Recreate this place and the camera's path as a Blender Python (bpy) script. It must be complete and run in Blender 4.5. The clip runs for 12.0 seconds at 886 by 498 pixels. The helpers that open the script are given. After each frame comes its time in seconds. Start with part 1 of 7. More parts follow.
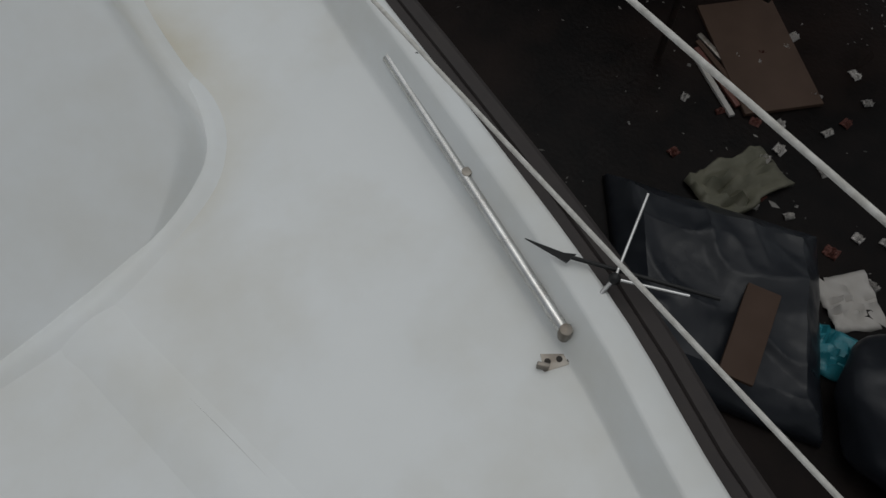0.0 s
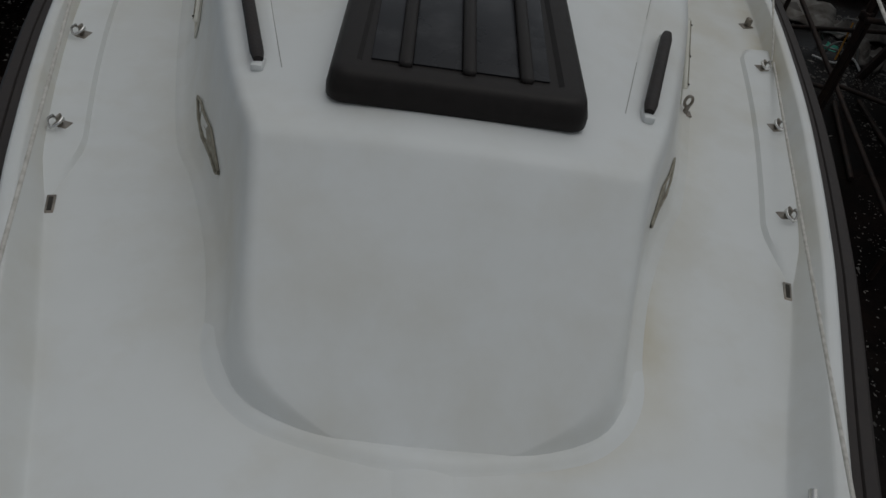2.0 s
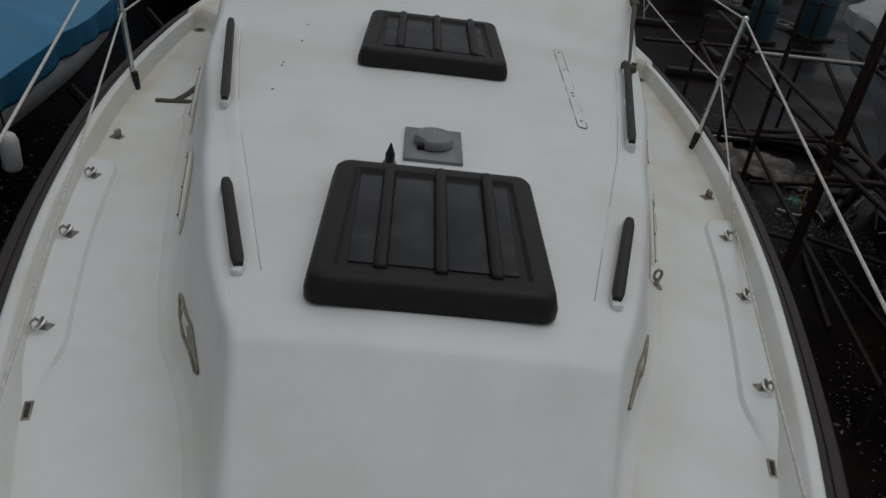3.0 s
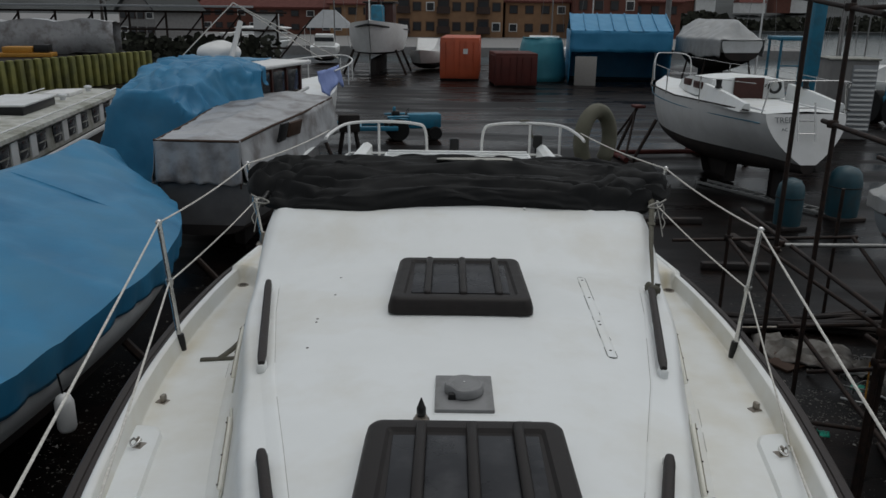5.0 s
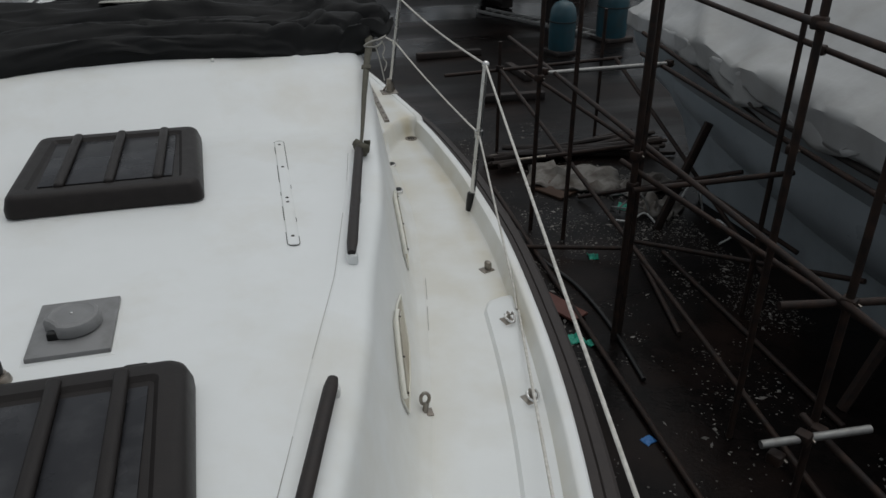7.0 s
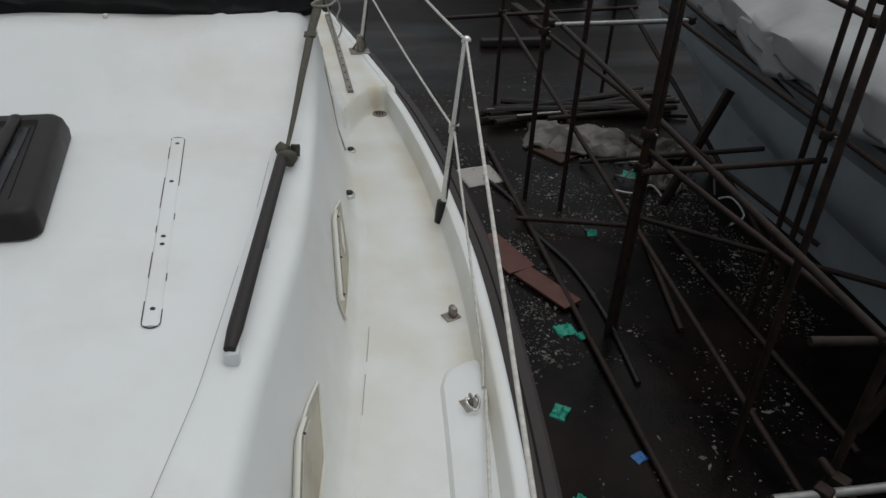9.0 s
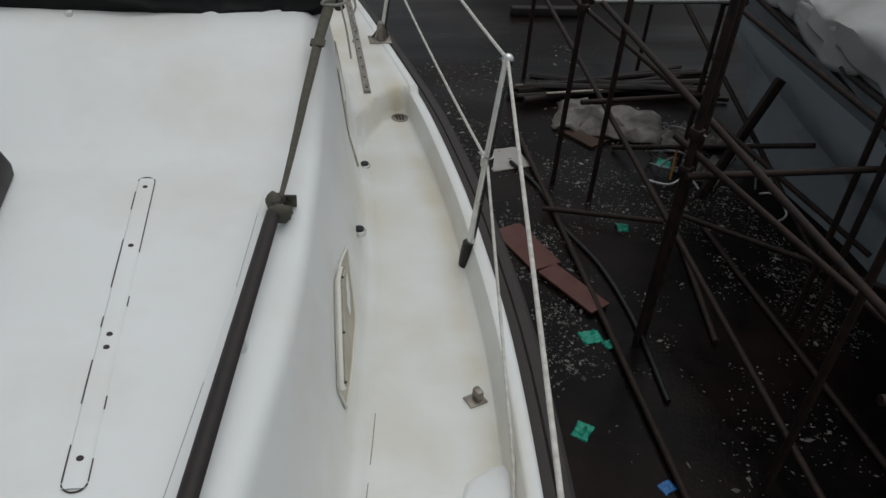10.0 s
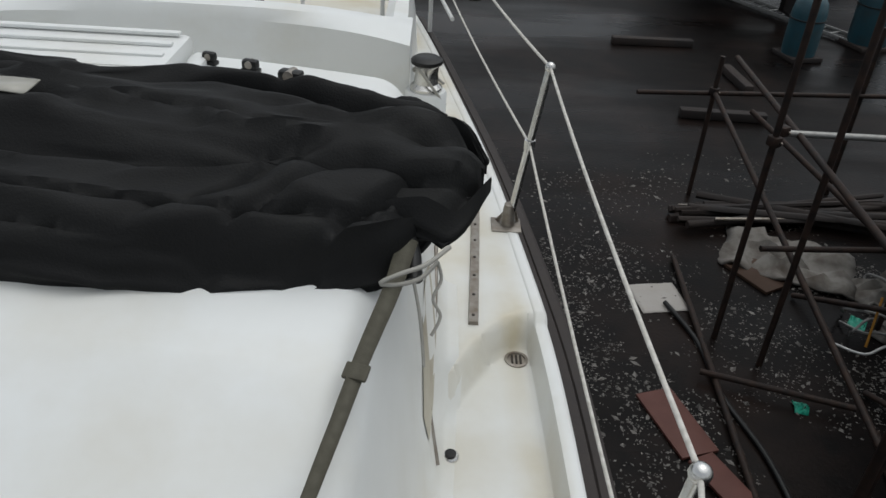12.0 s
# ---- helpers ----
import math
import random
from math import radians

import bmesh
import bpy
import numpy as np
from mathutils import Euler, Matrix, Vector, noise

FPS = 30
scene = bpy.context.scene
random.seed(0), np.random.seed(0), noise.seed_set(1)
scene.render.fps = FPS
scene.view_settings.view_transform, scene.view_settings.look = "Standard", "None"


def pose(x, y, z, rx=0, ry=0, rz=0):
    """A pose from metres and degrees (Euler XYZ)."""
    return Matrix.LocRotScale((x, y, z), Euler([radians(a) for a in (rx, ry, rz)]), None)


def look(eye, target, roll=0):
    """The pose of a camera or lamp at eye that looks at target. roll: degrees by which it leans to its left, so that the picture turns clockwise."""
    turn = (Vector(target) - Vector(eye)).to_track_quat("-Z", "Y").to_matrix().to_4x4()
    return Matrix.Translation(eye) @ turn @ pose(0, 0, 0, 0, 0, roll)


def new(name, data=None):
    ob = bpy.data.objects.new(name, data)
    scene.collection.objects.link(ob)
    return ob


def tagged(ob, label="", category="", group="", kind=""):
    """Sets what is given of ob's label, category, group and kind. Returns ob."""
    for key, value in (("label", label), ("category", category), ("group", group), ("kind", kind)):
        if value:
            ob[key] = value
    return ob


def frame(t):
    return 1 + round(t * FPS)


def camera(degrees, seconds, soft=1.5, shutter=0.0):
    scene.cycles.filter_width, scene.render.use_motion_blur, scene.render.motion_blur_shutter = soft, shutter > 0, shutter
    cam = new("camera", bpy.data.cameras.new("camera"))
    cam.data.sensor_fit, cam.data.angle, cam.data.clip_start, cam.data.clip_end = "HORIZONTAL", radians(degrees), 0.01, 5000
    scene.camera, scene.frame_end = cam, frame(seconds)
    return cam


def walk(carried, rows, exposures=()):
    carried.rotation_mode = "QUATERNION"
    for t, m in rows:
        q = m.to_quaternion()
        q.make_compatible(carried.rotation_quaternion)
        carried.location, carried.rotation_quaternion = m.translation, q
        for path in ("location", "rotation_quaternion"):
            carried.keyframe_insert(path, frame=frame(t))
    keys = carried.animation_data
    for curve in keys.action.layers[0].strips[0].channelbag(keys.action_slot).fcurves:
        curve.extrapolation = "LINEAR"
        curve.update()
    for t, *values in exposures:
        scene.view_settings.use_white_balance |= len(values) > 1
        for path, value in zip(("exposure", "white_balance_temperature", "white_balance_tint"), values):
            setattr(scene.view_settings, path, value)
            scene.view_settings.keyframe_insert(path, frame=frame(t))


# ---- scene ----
cam = camera(59.0, 12.0)
# seconds, x, y, z, yaw to the left, pitch up, roll
PATH = [
    (0, 0.023, -0.275, 1.373, -48.21, -61.75, 0.70),
    (0.5, 0.018, -0.303, 1.417, -31.41, -57.12, -1.09),
    (1, -0.053, -0.243, 1.430, -26.88, -54.10, 6.42),
    (1.5, -0.094, -0.189, 1.458, -14.13, -51.73, 9.52),
    (2, -0.122, -0.254, 1.430, -5.88, -43.14, 10.82),
    (2.5, -0.109, -0.243, 1.481, -5.95, -37.12, 10.92),
    (3, -0.112, -0.226, 1.528, -4.85, -31.92, 8.03),
    (3.5, -0.111, -0.229, 1.576, -2.66, -27.33, 5.43),
    (5.3, -0.053, -0.206, 1.671, 0.30, -15.68, 0.41),
    (5.5, -0.052, -0.189, 1.675, -0.50, -15.16, 0.76),
    (6, 0.106, -0.043, 1.632, -9.43, -20.43, 1.27),
    (6.5, 0.243, 0.169, 1.586, -17.14, -27.39, 1.38),
    (7, 0.452, 0.311, 1.540, -14.63, -28.30, 0.06),
    (7.2, 0.526, 0.362, 1.541, -13.68, -30.32, 0.16),
    (8.8, 0.725, 0.947, 1.468, -16.34, -33.09, 3.09),
    (9, 0.777, 1.062, 1.467, -15.01, -33.11, 3.15),
    (9.5, 0.832, 1.299, 1.456, -13.56, -33.62, 3.76),
    (10, 0.865, 1.571, 1.458, -13.77, -36.27, 4.78),
    (10.5, 0.969, 1.827, 1.428, -10.86, -34.64, 2.12),
    (11, 1.058, 2.103, 1.439, -6.00, -33.83, 1.73),
    (11.5, 1.085, 2.437, 1.432, -6.20, -33.64, 3.00),
    (12, 1.078, 2.702, 1.454, -0.98, -32.78, 3.57),
]

EXPOSURES = [(0.0, -0.57, 6400, 7), (0.5, -0.66, 6400, 7), (1.5, -0.88, 6400, 7), (2.2, -0.9, 6400, 7), (3.0, -0.65, 6400, 7), (3.5, -0.55, 6400, 7), (5.5, -0.14, 6350, 7), (7.0, -0.13, 6400, 7), (9.5, -0.03, 6400, 7), (10.5, -0.08, 6400, 7), (11.0, 0.0, 6400, 7), (12.0, 0.34, 6400, 7)]


def turned(x, y, z, yaw, pitch, roll):
    a, b = radians(yaw), radians(pitch)
    eye = Vector((x, y, z))
    return look(eye, eye + Vector((-math.sin(a) * math.cos(b), math.cos(a) * math.cos(b), math.sin(b))), roll)


walk(cam, [(t, turned(*r)) for t, *r in PATH], EXPOSURES)

# ---- light: a dull overcast winter sky ----
world = bpy.data.worlds.new("overcast")
scene.world = world
world.use_nodes = True
wt = world.node_tree
sky = wt.nodes.new("ShaderNodeTexSky")
sky.sky_type, sky.sun_disc = "NISHITA", False
sky.sun_elevation, sky.sun_rotation = radians(75), radians(50)
sky.air_density, sky.dust_density, sky.ozone_density = 1.0, 2.8, 1.0
grey = wt.nodes.new("ShaderNodeHueSaturation")
grey.inputs["Saturation"].default_value = 0.2
wt.links.new(sky.outputs[0], grey.inputs["Color"])
wt.links.new(grey.outputs[0], wt.nodes["Background"].inputs[0])
wt.nodes["Background"].inputs[1].default_value = 0.113
sun_data = bpy.data.lights.new("sun", "SUN")
sun_data.energy, sun_data.angle, sun_data.color = 0.5, radians(90), (1.0, 0.98, 0.95)
sun = new("sun", sun_data)
sun.matrix_world = pose(0, 0, 30, -5, 12, 0)

# ---- materials ----


def material(name, color, rough=0.5, metal=0.0, dark=None, scale=8.0, amount=0.5, bump=0.0, bscale=40.0, stain=None, stain_scale=2.0, stain_amount=0.3,
             spread=0.0, coat=0.0, island=False, spec=0.5, grime=None):
    """A surface with a fine grain, a coarser stain and a small relief, in metres."""
    m = bpy.data.materials.new(name)
    m.use_nodes = True
    t = m.node_tree
    n, k = t.nodes, t.links.new
    b = n["Principled BSDF"]
    geo = n.new("ShaderNodeNewGeometry")
    fine = n.new("ShaderNodeTexNoise")
    fine.inputs["Scale"].default_value, fine.inputs["Detail"].default_value = scale, 6.0
    k(geo.outputs["Position"], fine.inputs["Vector"])
    c2 = dark or tuple(v * 0.8 for v in color)
    mix = n.new("ShaderNodeMix")
    mix.data_type = "RGBA"
    ramp = n.new("ShaderNodeMapRange")
    ramp.inputs[1].default_value, ramp.inputs[2].default_value, ramp.inputs[4].default_value = 0.35, 0.7, amount
    k(fine.outputs[0], ramp.inputs[0])
    k(ramp.outputs[0], mix.inputs[0])
    mix.inputs[6].default_value, mix.inputs[7].default_value = (*color, 1), (*c2, 1)
    out = mix.outputs[2]
    if stain:
        big = n.new("ShaderNodeTexNoise")
        big.inputs["Scale"].default_value, big.inputs["Detail"].default_value, big.inputs["Roughness"].default_value = stain_scale, 5.0, 0.6
        k(geo.outputs["Position"], big.inputs["Vector"])
        r2 = n.new("ShaderNodeMapRange")
        r2.inputs[1].default_value, r2.inputs[2].default_value, r2.inputs[4].default_value = 0.48, 0.72, stain_amount
        k(big.outputs[0], r2.inputs[0])
        m2 = n.new("ShaderNodeMix")
        m2.data_type = "RGBA"
        k(r2.outputs[0], m2.inputs[0])
        k(out, m2.inputs[6])
        m2.inputs[7].default_value = (*stain, 1)
        out = m2.outputs[2]
    if spread:
        hs = n.new("ShaderNodeHueSaturation")
        mr = n.new("ShaderNodeMapRange")
        mr.inputs[3].default_value, mr.inputs[4].default_value = 1 - spread, 1 + spread
        if island:
            k(geo.outputs["Random Per Island"], mr.inputs[0])
        else:
            info = n.new("ShaderNodeObjectInfo")
            k(info.outputs["Random"], mr.inputs[0])
        k(mr.outputs[0], hs.inputs["Value"])
        k(out, hs.inputs["Color"])
        out = hs.outputs[0]
    if grime:
        at = n.new("ShaderNodeAttribute")
        at.attribute_name = "grime"
        mul = n.new("ShaderNodeMath")
        mul.operation = "MULTIPLY"
        r3 = n.new("ShaderNodeMapRange")
        r3.inputs[1].default_value, r3.inputs[2].default_value, r3.inputs[3].default_value, r3.inputs[4].default_value = 0.3, 0.7, 0.45, 1.25
        k(fine.outputs[0], r3.inputs[0])
        k(at.outputs["Fac"], mul.inputs[0])
        k(r3.outputs[0], mul.inputs[1])
        m3 = n.new("ShaderNodeMix")
        m3.data_type = "RGBA"
        k(mul.outputs[0], m3.inputs[0])
        k(out, m3.inputs[6])
        m3.inputs[7].default_value = (*grime, 1)
        out = m3.outputs[2]
    k(out, b.inputs["Base Color"])
    b.inputs["Metallic"].default_value = metal
    rr = n.new("ShaderNodeMapRange")
    rr.inputs[3].default_value, rr.inputs[4].default_value = max(0.03, rough * 0.75), min(1.0, rough * 1.25)
    k(fine.outputs[0], rr.inputs[0])
    k(rr.outputs[0], b.inputs["Roughness"])
    b.inputs["Coat Weight"].default_value = coat
    b.inputs["Specular IOR Level"].default_value = spec
    if bump:
        bn = n.new("ShaderNodeTexNoise")
        bn.inputs["Scale"].default_value, bn.inputs["Detail"].default_value = bscale, 5.0
        k(geo.outputs["Position"], bn.inputs["Vector"])
        bp = n.new("ShaderNodeBump")
        bp.inputs["Strength"].default_value, bp.inputs["Distance"].default_value = 1.0, bump
        k(bn.outputs[0], bp.inputs["Height"])
        k(bp.outputs[0], b.inputs["Normal"])
    return m


GEL = material("gelcoat", (0.72, 0.735, 0.73), 0.4, dark=(0.67, 0.685, 0.675), scale=5, amount=0.5, bump=0.0002, bscale=40, stain=(0.575, 0.55, 0.475), stain_scale=2.3, stain_amount=0.5)
DECKGEL = material("foredeck_gelcoat", (0.72, 0.735, 0.73), 0.42, dark=(0.67, 0.685, 0.675), scale=5, amount=0.5, bump=0.0002, bscale=40, stain=(0.575, 0.55, 0.48), stain_scale=2.3, stain_amount=0.5, grime=(0.50, 0.42, 0.25))
SEAMGREY = material("hairline_crack", (0.30, 0.29, 0.27), 0.8)
GEL_OLD = material("side_deck_gelcoat", (0.70, 0.69, 0.63), 0.5, dark=(0.62, 0.61, 0.54), scale=4, amount=0.6, bump=0.0008, bscale=90, stain=(0.50, 0.44, 0.31), stain_scale=2.2, stain_amount=0.35)
HULLWHITE = material("white_hull_paint", (0.62, 0.63, 0.63), 0.35, stain=(0.35, 0.34, 0.3), stain_scale=0.9, stain_amount=0.35)
STRAKE = material("rubber_strake", (0.034, 0.029, 0.028), 0.6, dark=(0.055, 0.047, 0.043), scale=20, bump=0.001, spec=0.2)
HATCHBROWN = material("hatch_frame_plastic", (0.0155, 0.013, 0.0122), 0.45, dark=(0.024, 0.0205, 0.0195), scale=30, bump=0.0004, bscale=300, spec=0.2)
ACRYLIC = material("smoked_acrylic", (0.016, 0.0165, 0.019), 0.28, dark=(0.028, 0.028, 0.032), scale=7, amount=0.6, stain=(0.085, 0.085, 0.088), stain_scale=9, stain_amount=0.4, spec=0.2)
TEAK = material("weathered_handrail", (0.017, 0.0135, 0.0125), 0.5, dark=(0.035, 0.026, 0.022), scale=40, bump=0.0006, bscale=150, spec=0.3)
STEEL = material("stainless_steel", (0.66, 0.66, 0.65), 0.26, metal=1.0, dark=(0.42, 0.40, 0.37), scale=25, amount=0.6)
STEEL_OLD = material("tarnished_steel", (0.30, 0.28, 0.25), 0.45, metal=0.8, dark=(0.14, 0.10, 0.07), scale=30, amount=0.7, bump=0.0006)
VENTGREY = material("grey_vent_plastic", (0.20, 0.20, 0.20), 0.45, dark=(0.14, 0.14, 0.14), scale=14, stain=(0.08, 0.075, 0.07), stain_scale=16, stain_amount=0.5)
BLACKPL = material("black_plastic", (0.012, 0.012, 0.012), 0.4, scale=40, spec=0.3)
CANVAS = material("black_canvas", (0.0085, 0.0088, 0.009), 0.62, dark=(0.0125, 0.0125, 0.013), scale=9, bump=0.0012, bscale=220, stain=(0.016, 0.016, 0.015), stain_scale=4, stain_amount=0.4, spec=0.16)
WINDOWVINYL = material("milky_vinyl", (0.36, 0.35, 0.31), 0.25, scale=8)
STRAP = material("olive_webbing", (0.075, 0.07, 0.05), 0.8, dark=(0.045, 0.04, 0.03), scale=60, bump=0.0008, bscale=300)
ROPE = material("white_rope", (0.62, 0.60, 0.56), 0.8, dark=(0.40, 0.38, 0.34), scale=60, amount=0.8, bump=0.001, bscale=250)
ROPE_GREY = material("grey_cord", (0.33, 0.32, 0.29), 0.85, scale=60)
# Black for grimy lines and screws; also stands for the shade inside holes.
DIRT_HOLES = material("black_grime_and_hole_shade", (0.035, 0.030, 0.024), 0.8, scale=50)
CHIP = material("bare_chipped_laminate", (0.33, 0.31, 0.25), 0.8, dark=(0.20, 0.18, 0.14), scale=45, amount=0.9, bump=0.001)
STAINRUST = material("ochre_stain", (0.55, 0.46, 0.28), 0.6, scale=9)
ASPHALT = material("wet_yard_asphalt", (0.0066, 0.005, 0.0046), 0.3, dark=(0.003, 0.0027, 0.0027), scale=7, amount=0.95, bump=0.0025, bscale=35, stain=(0.019, 0.012, 0.0098), stain_scale=0.8, stain_amount=0.8, spec=0.07)
# shallow wet patches drawn out across the yard: smoother where the film of water lies
an, ak = ASPHALT.node_tree.nodes, ASPHALT.node_tree.links.new
wet_geo, wet_map, wet, wet_r = an.new("ShaderNodeNewGeometry"), an.new("ShaderNodeMapping"), an.new("ShaderNodeTexNoise"), an.new("ShaderNodeMapRange")
wet_map.inputs["Scale"].default_value = (0.10, 0.42, 1.0)
wet.inputs["Scale"].default_value, wet.inputs["Detail"].default_value = 1.6, 5.0
wet_r.inputs[1].default_value, wet_r.inputs[2].default_value, wet_r.inputs[3].default_value, wet_r.inputs[4].default_value = 0.42, 0.6, 0.5, 0.2
ak(wet_geo.outputs["Position"], wet_map.inputs["Vector"])
ak(wet_map.outputs[0], wet.inputs["Vector"])
ak(wet.outputs[0], wet_r.inputs[0])
ak(wet_r.outputs[0], an["Principled BSDF"].inputs["Roughness"])
GRIT = material("pale_grit", (0.16, 0.15, 0.138), 0.8, dark=(0.07, 0.065, 0.06), scale=5, amount=0.95, spread=0.75, island=True)
SCAFF = material("rusty_scaffold_tube", (0.018, 0.014, 0.013), 0.6, metal=0.1, dark=(0.045, 0.027, 0.02), scale=14, amount=0.8, bump=0.0008, bscale=80, spec=0.2)
SCAFF_NEW = material("galvanised_tube", (0.30, 0.30, 0.29), 0.45, metal=0.6, dark=(0.18, 0.17, 0.16), scale=20)
TARPWHITE = material("grey_white_tarpaulin", (0.38, 0.385, 0.385), 0.5, dark=(0.29, 0.29, 0.285), scale=3, stain=(0.26, 0.25, 0.22), stain_scale=1.3, stain_amount=0.45, bump=0.006, bscale=6, spec=0.25)
CANVASGREY = material("dirty_grey_canvas", (0.20, 0.19, 0.175), 0.8, dark=(0.11, 0.10, 0.09), scale=6, amount=0.9, stain=(0.06, 0.045, 0.035), stain_scale=3, stain_amount=0.7, spec=0.15)
TARPCLEAR = material("cloudy_plastic_sheet", (0.36, 0.365, 0.375), 0.35, dark=(0.27, 0.27, 0.275), scale=3, stain=(0.12, 0.10, 0.09), stain_scale=1.7, stain_amount=0.95, bump=0.01, bscale=6, spec=0.25)
TARPBLUE = material("blue_tarpaulin", (0.030, 0.185, 0.34), 0.42, dark=(0.02, 0.125, 0.245), scale=2.2, amount=0.8, stain=(0.07, 0.22, 0.33), stain_scale=1.1, stain_amount=0.5, bump=0.006, bscale=6, spec=0.3)
TARPSKY = material("bright_blue_tarpaulin", (0.05, 0.24, 0.42), 0.45, dark=(0.035, 0.18, 0.34), scale=2.0, bump=0.006, bscale=6, spec=0.25)
TARPLILAC = material("lilac_blue_cloth", (0.22, 0.29, 0.58), 0.6, dark=(0.16, 0.22, 0.48), scale=5)
TARPCYAN = material("turquoise_tarpaulin", (0.05, 0.22, 0.27), 0.5, dark=(0.035, 0.15, 0.2), scale=2, bump=0.006, bscale=6, spec=0.25)
HULLGREY = material("blue_grey_hull", (0.35, 0.39, 0.415), 0.3, dark=(0.26, 0.295, 0.315), scale=2, stain=(0.09, 0.09, 0.09), stain_scale=1.4, stain_amount=0.4, spec=0.3)
HULLSLATE = material("dull_slate_hull", (0.13, 0.128, 0.13), 0.6, dark=(0.05, 0.048, 0.047), scale=3, stain=(0.16, 0.15, 0.14), stain_scale=2, stain_amount=0.4)
ANTIFOUL = material("dark_antifouling", (0.022, 0.020, 0.020), 0.7, dark=(0.04, 0.03, 0.026), scale=3, stain=(0.07, 0.05, 0.04), stain_scale=1, stain_amount=0.4, spec=0.2)
NAVY = material("blue_hoist_paint", (0.02, 0.17, 0.27), 0.4, dark=(0.015, 0.11, 0.18), scale=3, stain=(0.05, 0.05, 0.045), stain_scale=3, stain_amount=0.3)
TEALDARK = material("dark_teal_paint", (0.010, 0.055, 0.075), 0.45, dark=(0.007, 0.03, 0.04), scale=4, stain=(0.03, 0.03, 0.028), stain_scale=3, stain_amount=0.5)
TYRE = material("black_tyre", (0.012, 0.012, 0.012), 0.75, scale=20, bump=0.002, spec=0.2)
BRICK = material("yellow_brown_brick", (0.27, 0.16, 0.09), 0.85, dark=(0.20, 0.115, 0.068), scale=1.2, stain=(0.12, 0.07, 0.045), stain_scale=0.2, stain_amount=0.4, spec=0.2)
BRICKRED = material("dark_red_brick", (0.14, 0.06, 0.045), 0.85, dark=(0.1, 0.045, 0.035), scale=1.0, spec=0.2)
ROOFTILE = material("red_brown_roof_tile", (0.105, 0.035, 0.028), 0.8, dark=(0.075, 0.028, 0.024), scale=1.5, spec=0.2)
GLASSDARK = material("dark_window_glass", (0.03, 0.032, 0.036), 0.12, scale=1)
FRAMEDK = material("dark_balcony_wood", (0.035, 0.018, 0.013), 0.7, scale=3)
PAINTWHITE = material("white_paint", (0.66, 0.66, 0.65), 0.45, dark=(0.55, 0.55, 0.54), scale=3, stain=(0.35, 0.33, 0.29), stain_scale=0.8, stain_amount=0.3)
ORANGE = material("orange_container_paint", (0.42, 0.075, 0.025), 0.55, dark=(0.32, 0.055, 0.02), scale=2, stain=(0.16, 0.05, 0.03), stain_scale=0.7, stain_amount=0.5)
OXRED = material("oxide_red_steel", (0.085, 0.022, 0.018), 0.65, dark=(0.055, 0.016, 0.014), scale=2, stain=(0.04, 0.02, 0.018), stain_scale=0.8, stain_amount=0.5, spec=0.2)
PILES = material("mossy_yellow_sheet_pile", (0.22, 0.21, 0.055), 0.75, dark=(0.11, 0.12, 0.04), scale=1.5, amount=0.9, stain=(0.05, 0.05, 0.03), stain_scale=0.8, stain_amount=0.7)
YELLOW = material("yellow_machine_paint", (0.42, 0.20, 0.02), 0.5, dark=(0.3, 0.13, 0.015), scale=4)
MAHOG = material("mahogany", (0.05, 0.016, 0.012), 0.4, dark=(0.03, 0.011, 0.009), scale=9, spec=0.3)
PLANKRED = material("red_brown_board", (0.105, 0.038, 0.029), 0.55, dark=(0.07, 0.028, 0.022), scale=6, bump=0.001, bscale=40, spec=0.3)
GREENPL = material("green_plastic_scrap", (0.02, 0.32, 0.22), 0.5, scale=10)
BLUEPL = material("blue_plastic", (0.02, 0.13, 0.36), 0.45, scale=10)
BAGBLACK = material("black_polythene", (0.012, 0.0135, 0.017), 0.3, dark=(0.02, 0.022, 0.026), scale=3, bump=0.0015, bscale=18, spec=0.22)
CARD = material("brown_board", (0.06, 0.036, 0.025), 0.7, dark=(0.042, 0.026, 0.018), scale=5, spec=0.2)
WINDOWTAN = material("tan_window_recess", (0.50, 0.47, 0.39), 0.7, dark=(0.40, 0.36, 0.28), scale=6, amount=0.7, stain=(0.22, 0.17, 0.11), stain_scale=5, stain_amount=0.5)
PALELITTER = material("pale_litter", (0.34, 0.32, 0.30), 0.7, dark=(0.3, 0.28, 0.25), scale=9, spread=0.35, island=True)
TEALBAG = material("teal_plastic_bag", (0.02, 0.17, 0.21), 0.4, bump=0.004, bscale=20)
WATER = material("harbour_water", (0.10, 0.12, 0.13), 0.12, dark=(0.08, 0.1, 0.11), scale=0.3, bump=0.02, bscale=1.5)
HILLMAT = material("wooded_hill", (0.066, 0.070, 0.070), 0.95, dark=(0.042, 0.044, 0.042), scale=0.05, amount=0.9, spec=0.1)
CONCRETE = material("grey_concrete", (0.20, 0.195, 0.19), 0.85, dark=(0.14, 0.135, 0.13), scale=3, bump=0.002)
WEATHERED = material("weathered_grey_paint", (0.30, 0.295, 0.27), 0.7, dark=(0.17, 0.165, 0.14), scale=4, amount=0.9, stain=(0.10, 0.10, 0.06), stain_scale=2.0, stain_amount=0.6)
LICHEN = material("lichened_white_roof", (0.46, 0.46, 0.43), 0.7, dark=(0.28, 0.28, 0.24), scale=5, amount=0.9, stain=(0.12, 0.12, 0.07), stain_scale=1.6, stain_amount=0.7)
ROOFGREY = material("grey_roof_sheet", (0.26, 0.27, 0.28), 0.5, dark=(0.2, 0.21, 0.22), scale=2)
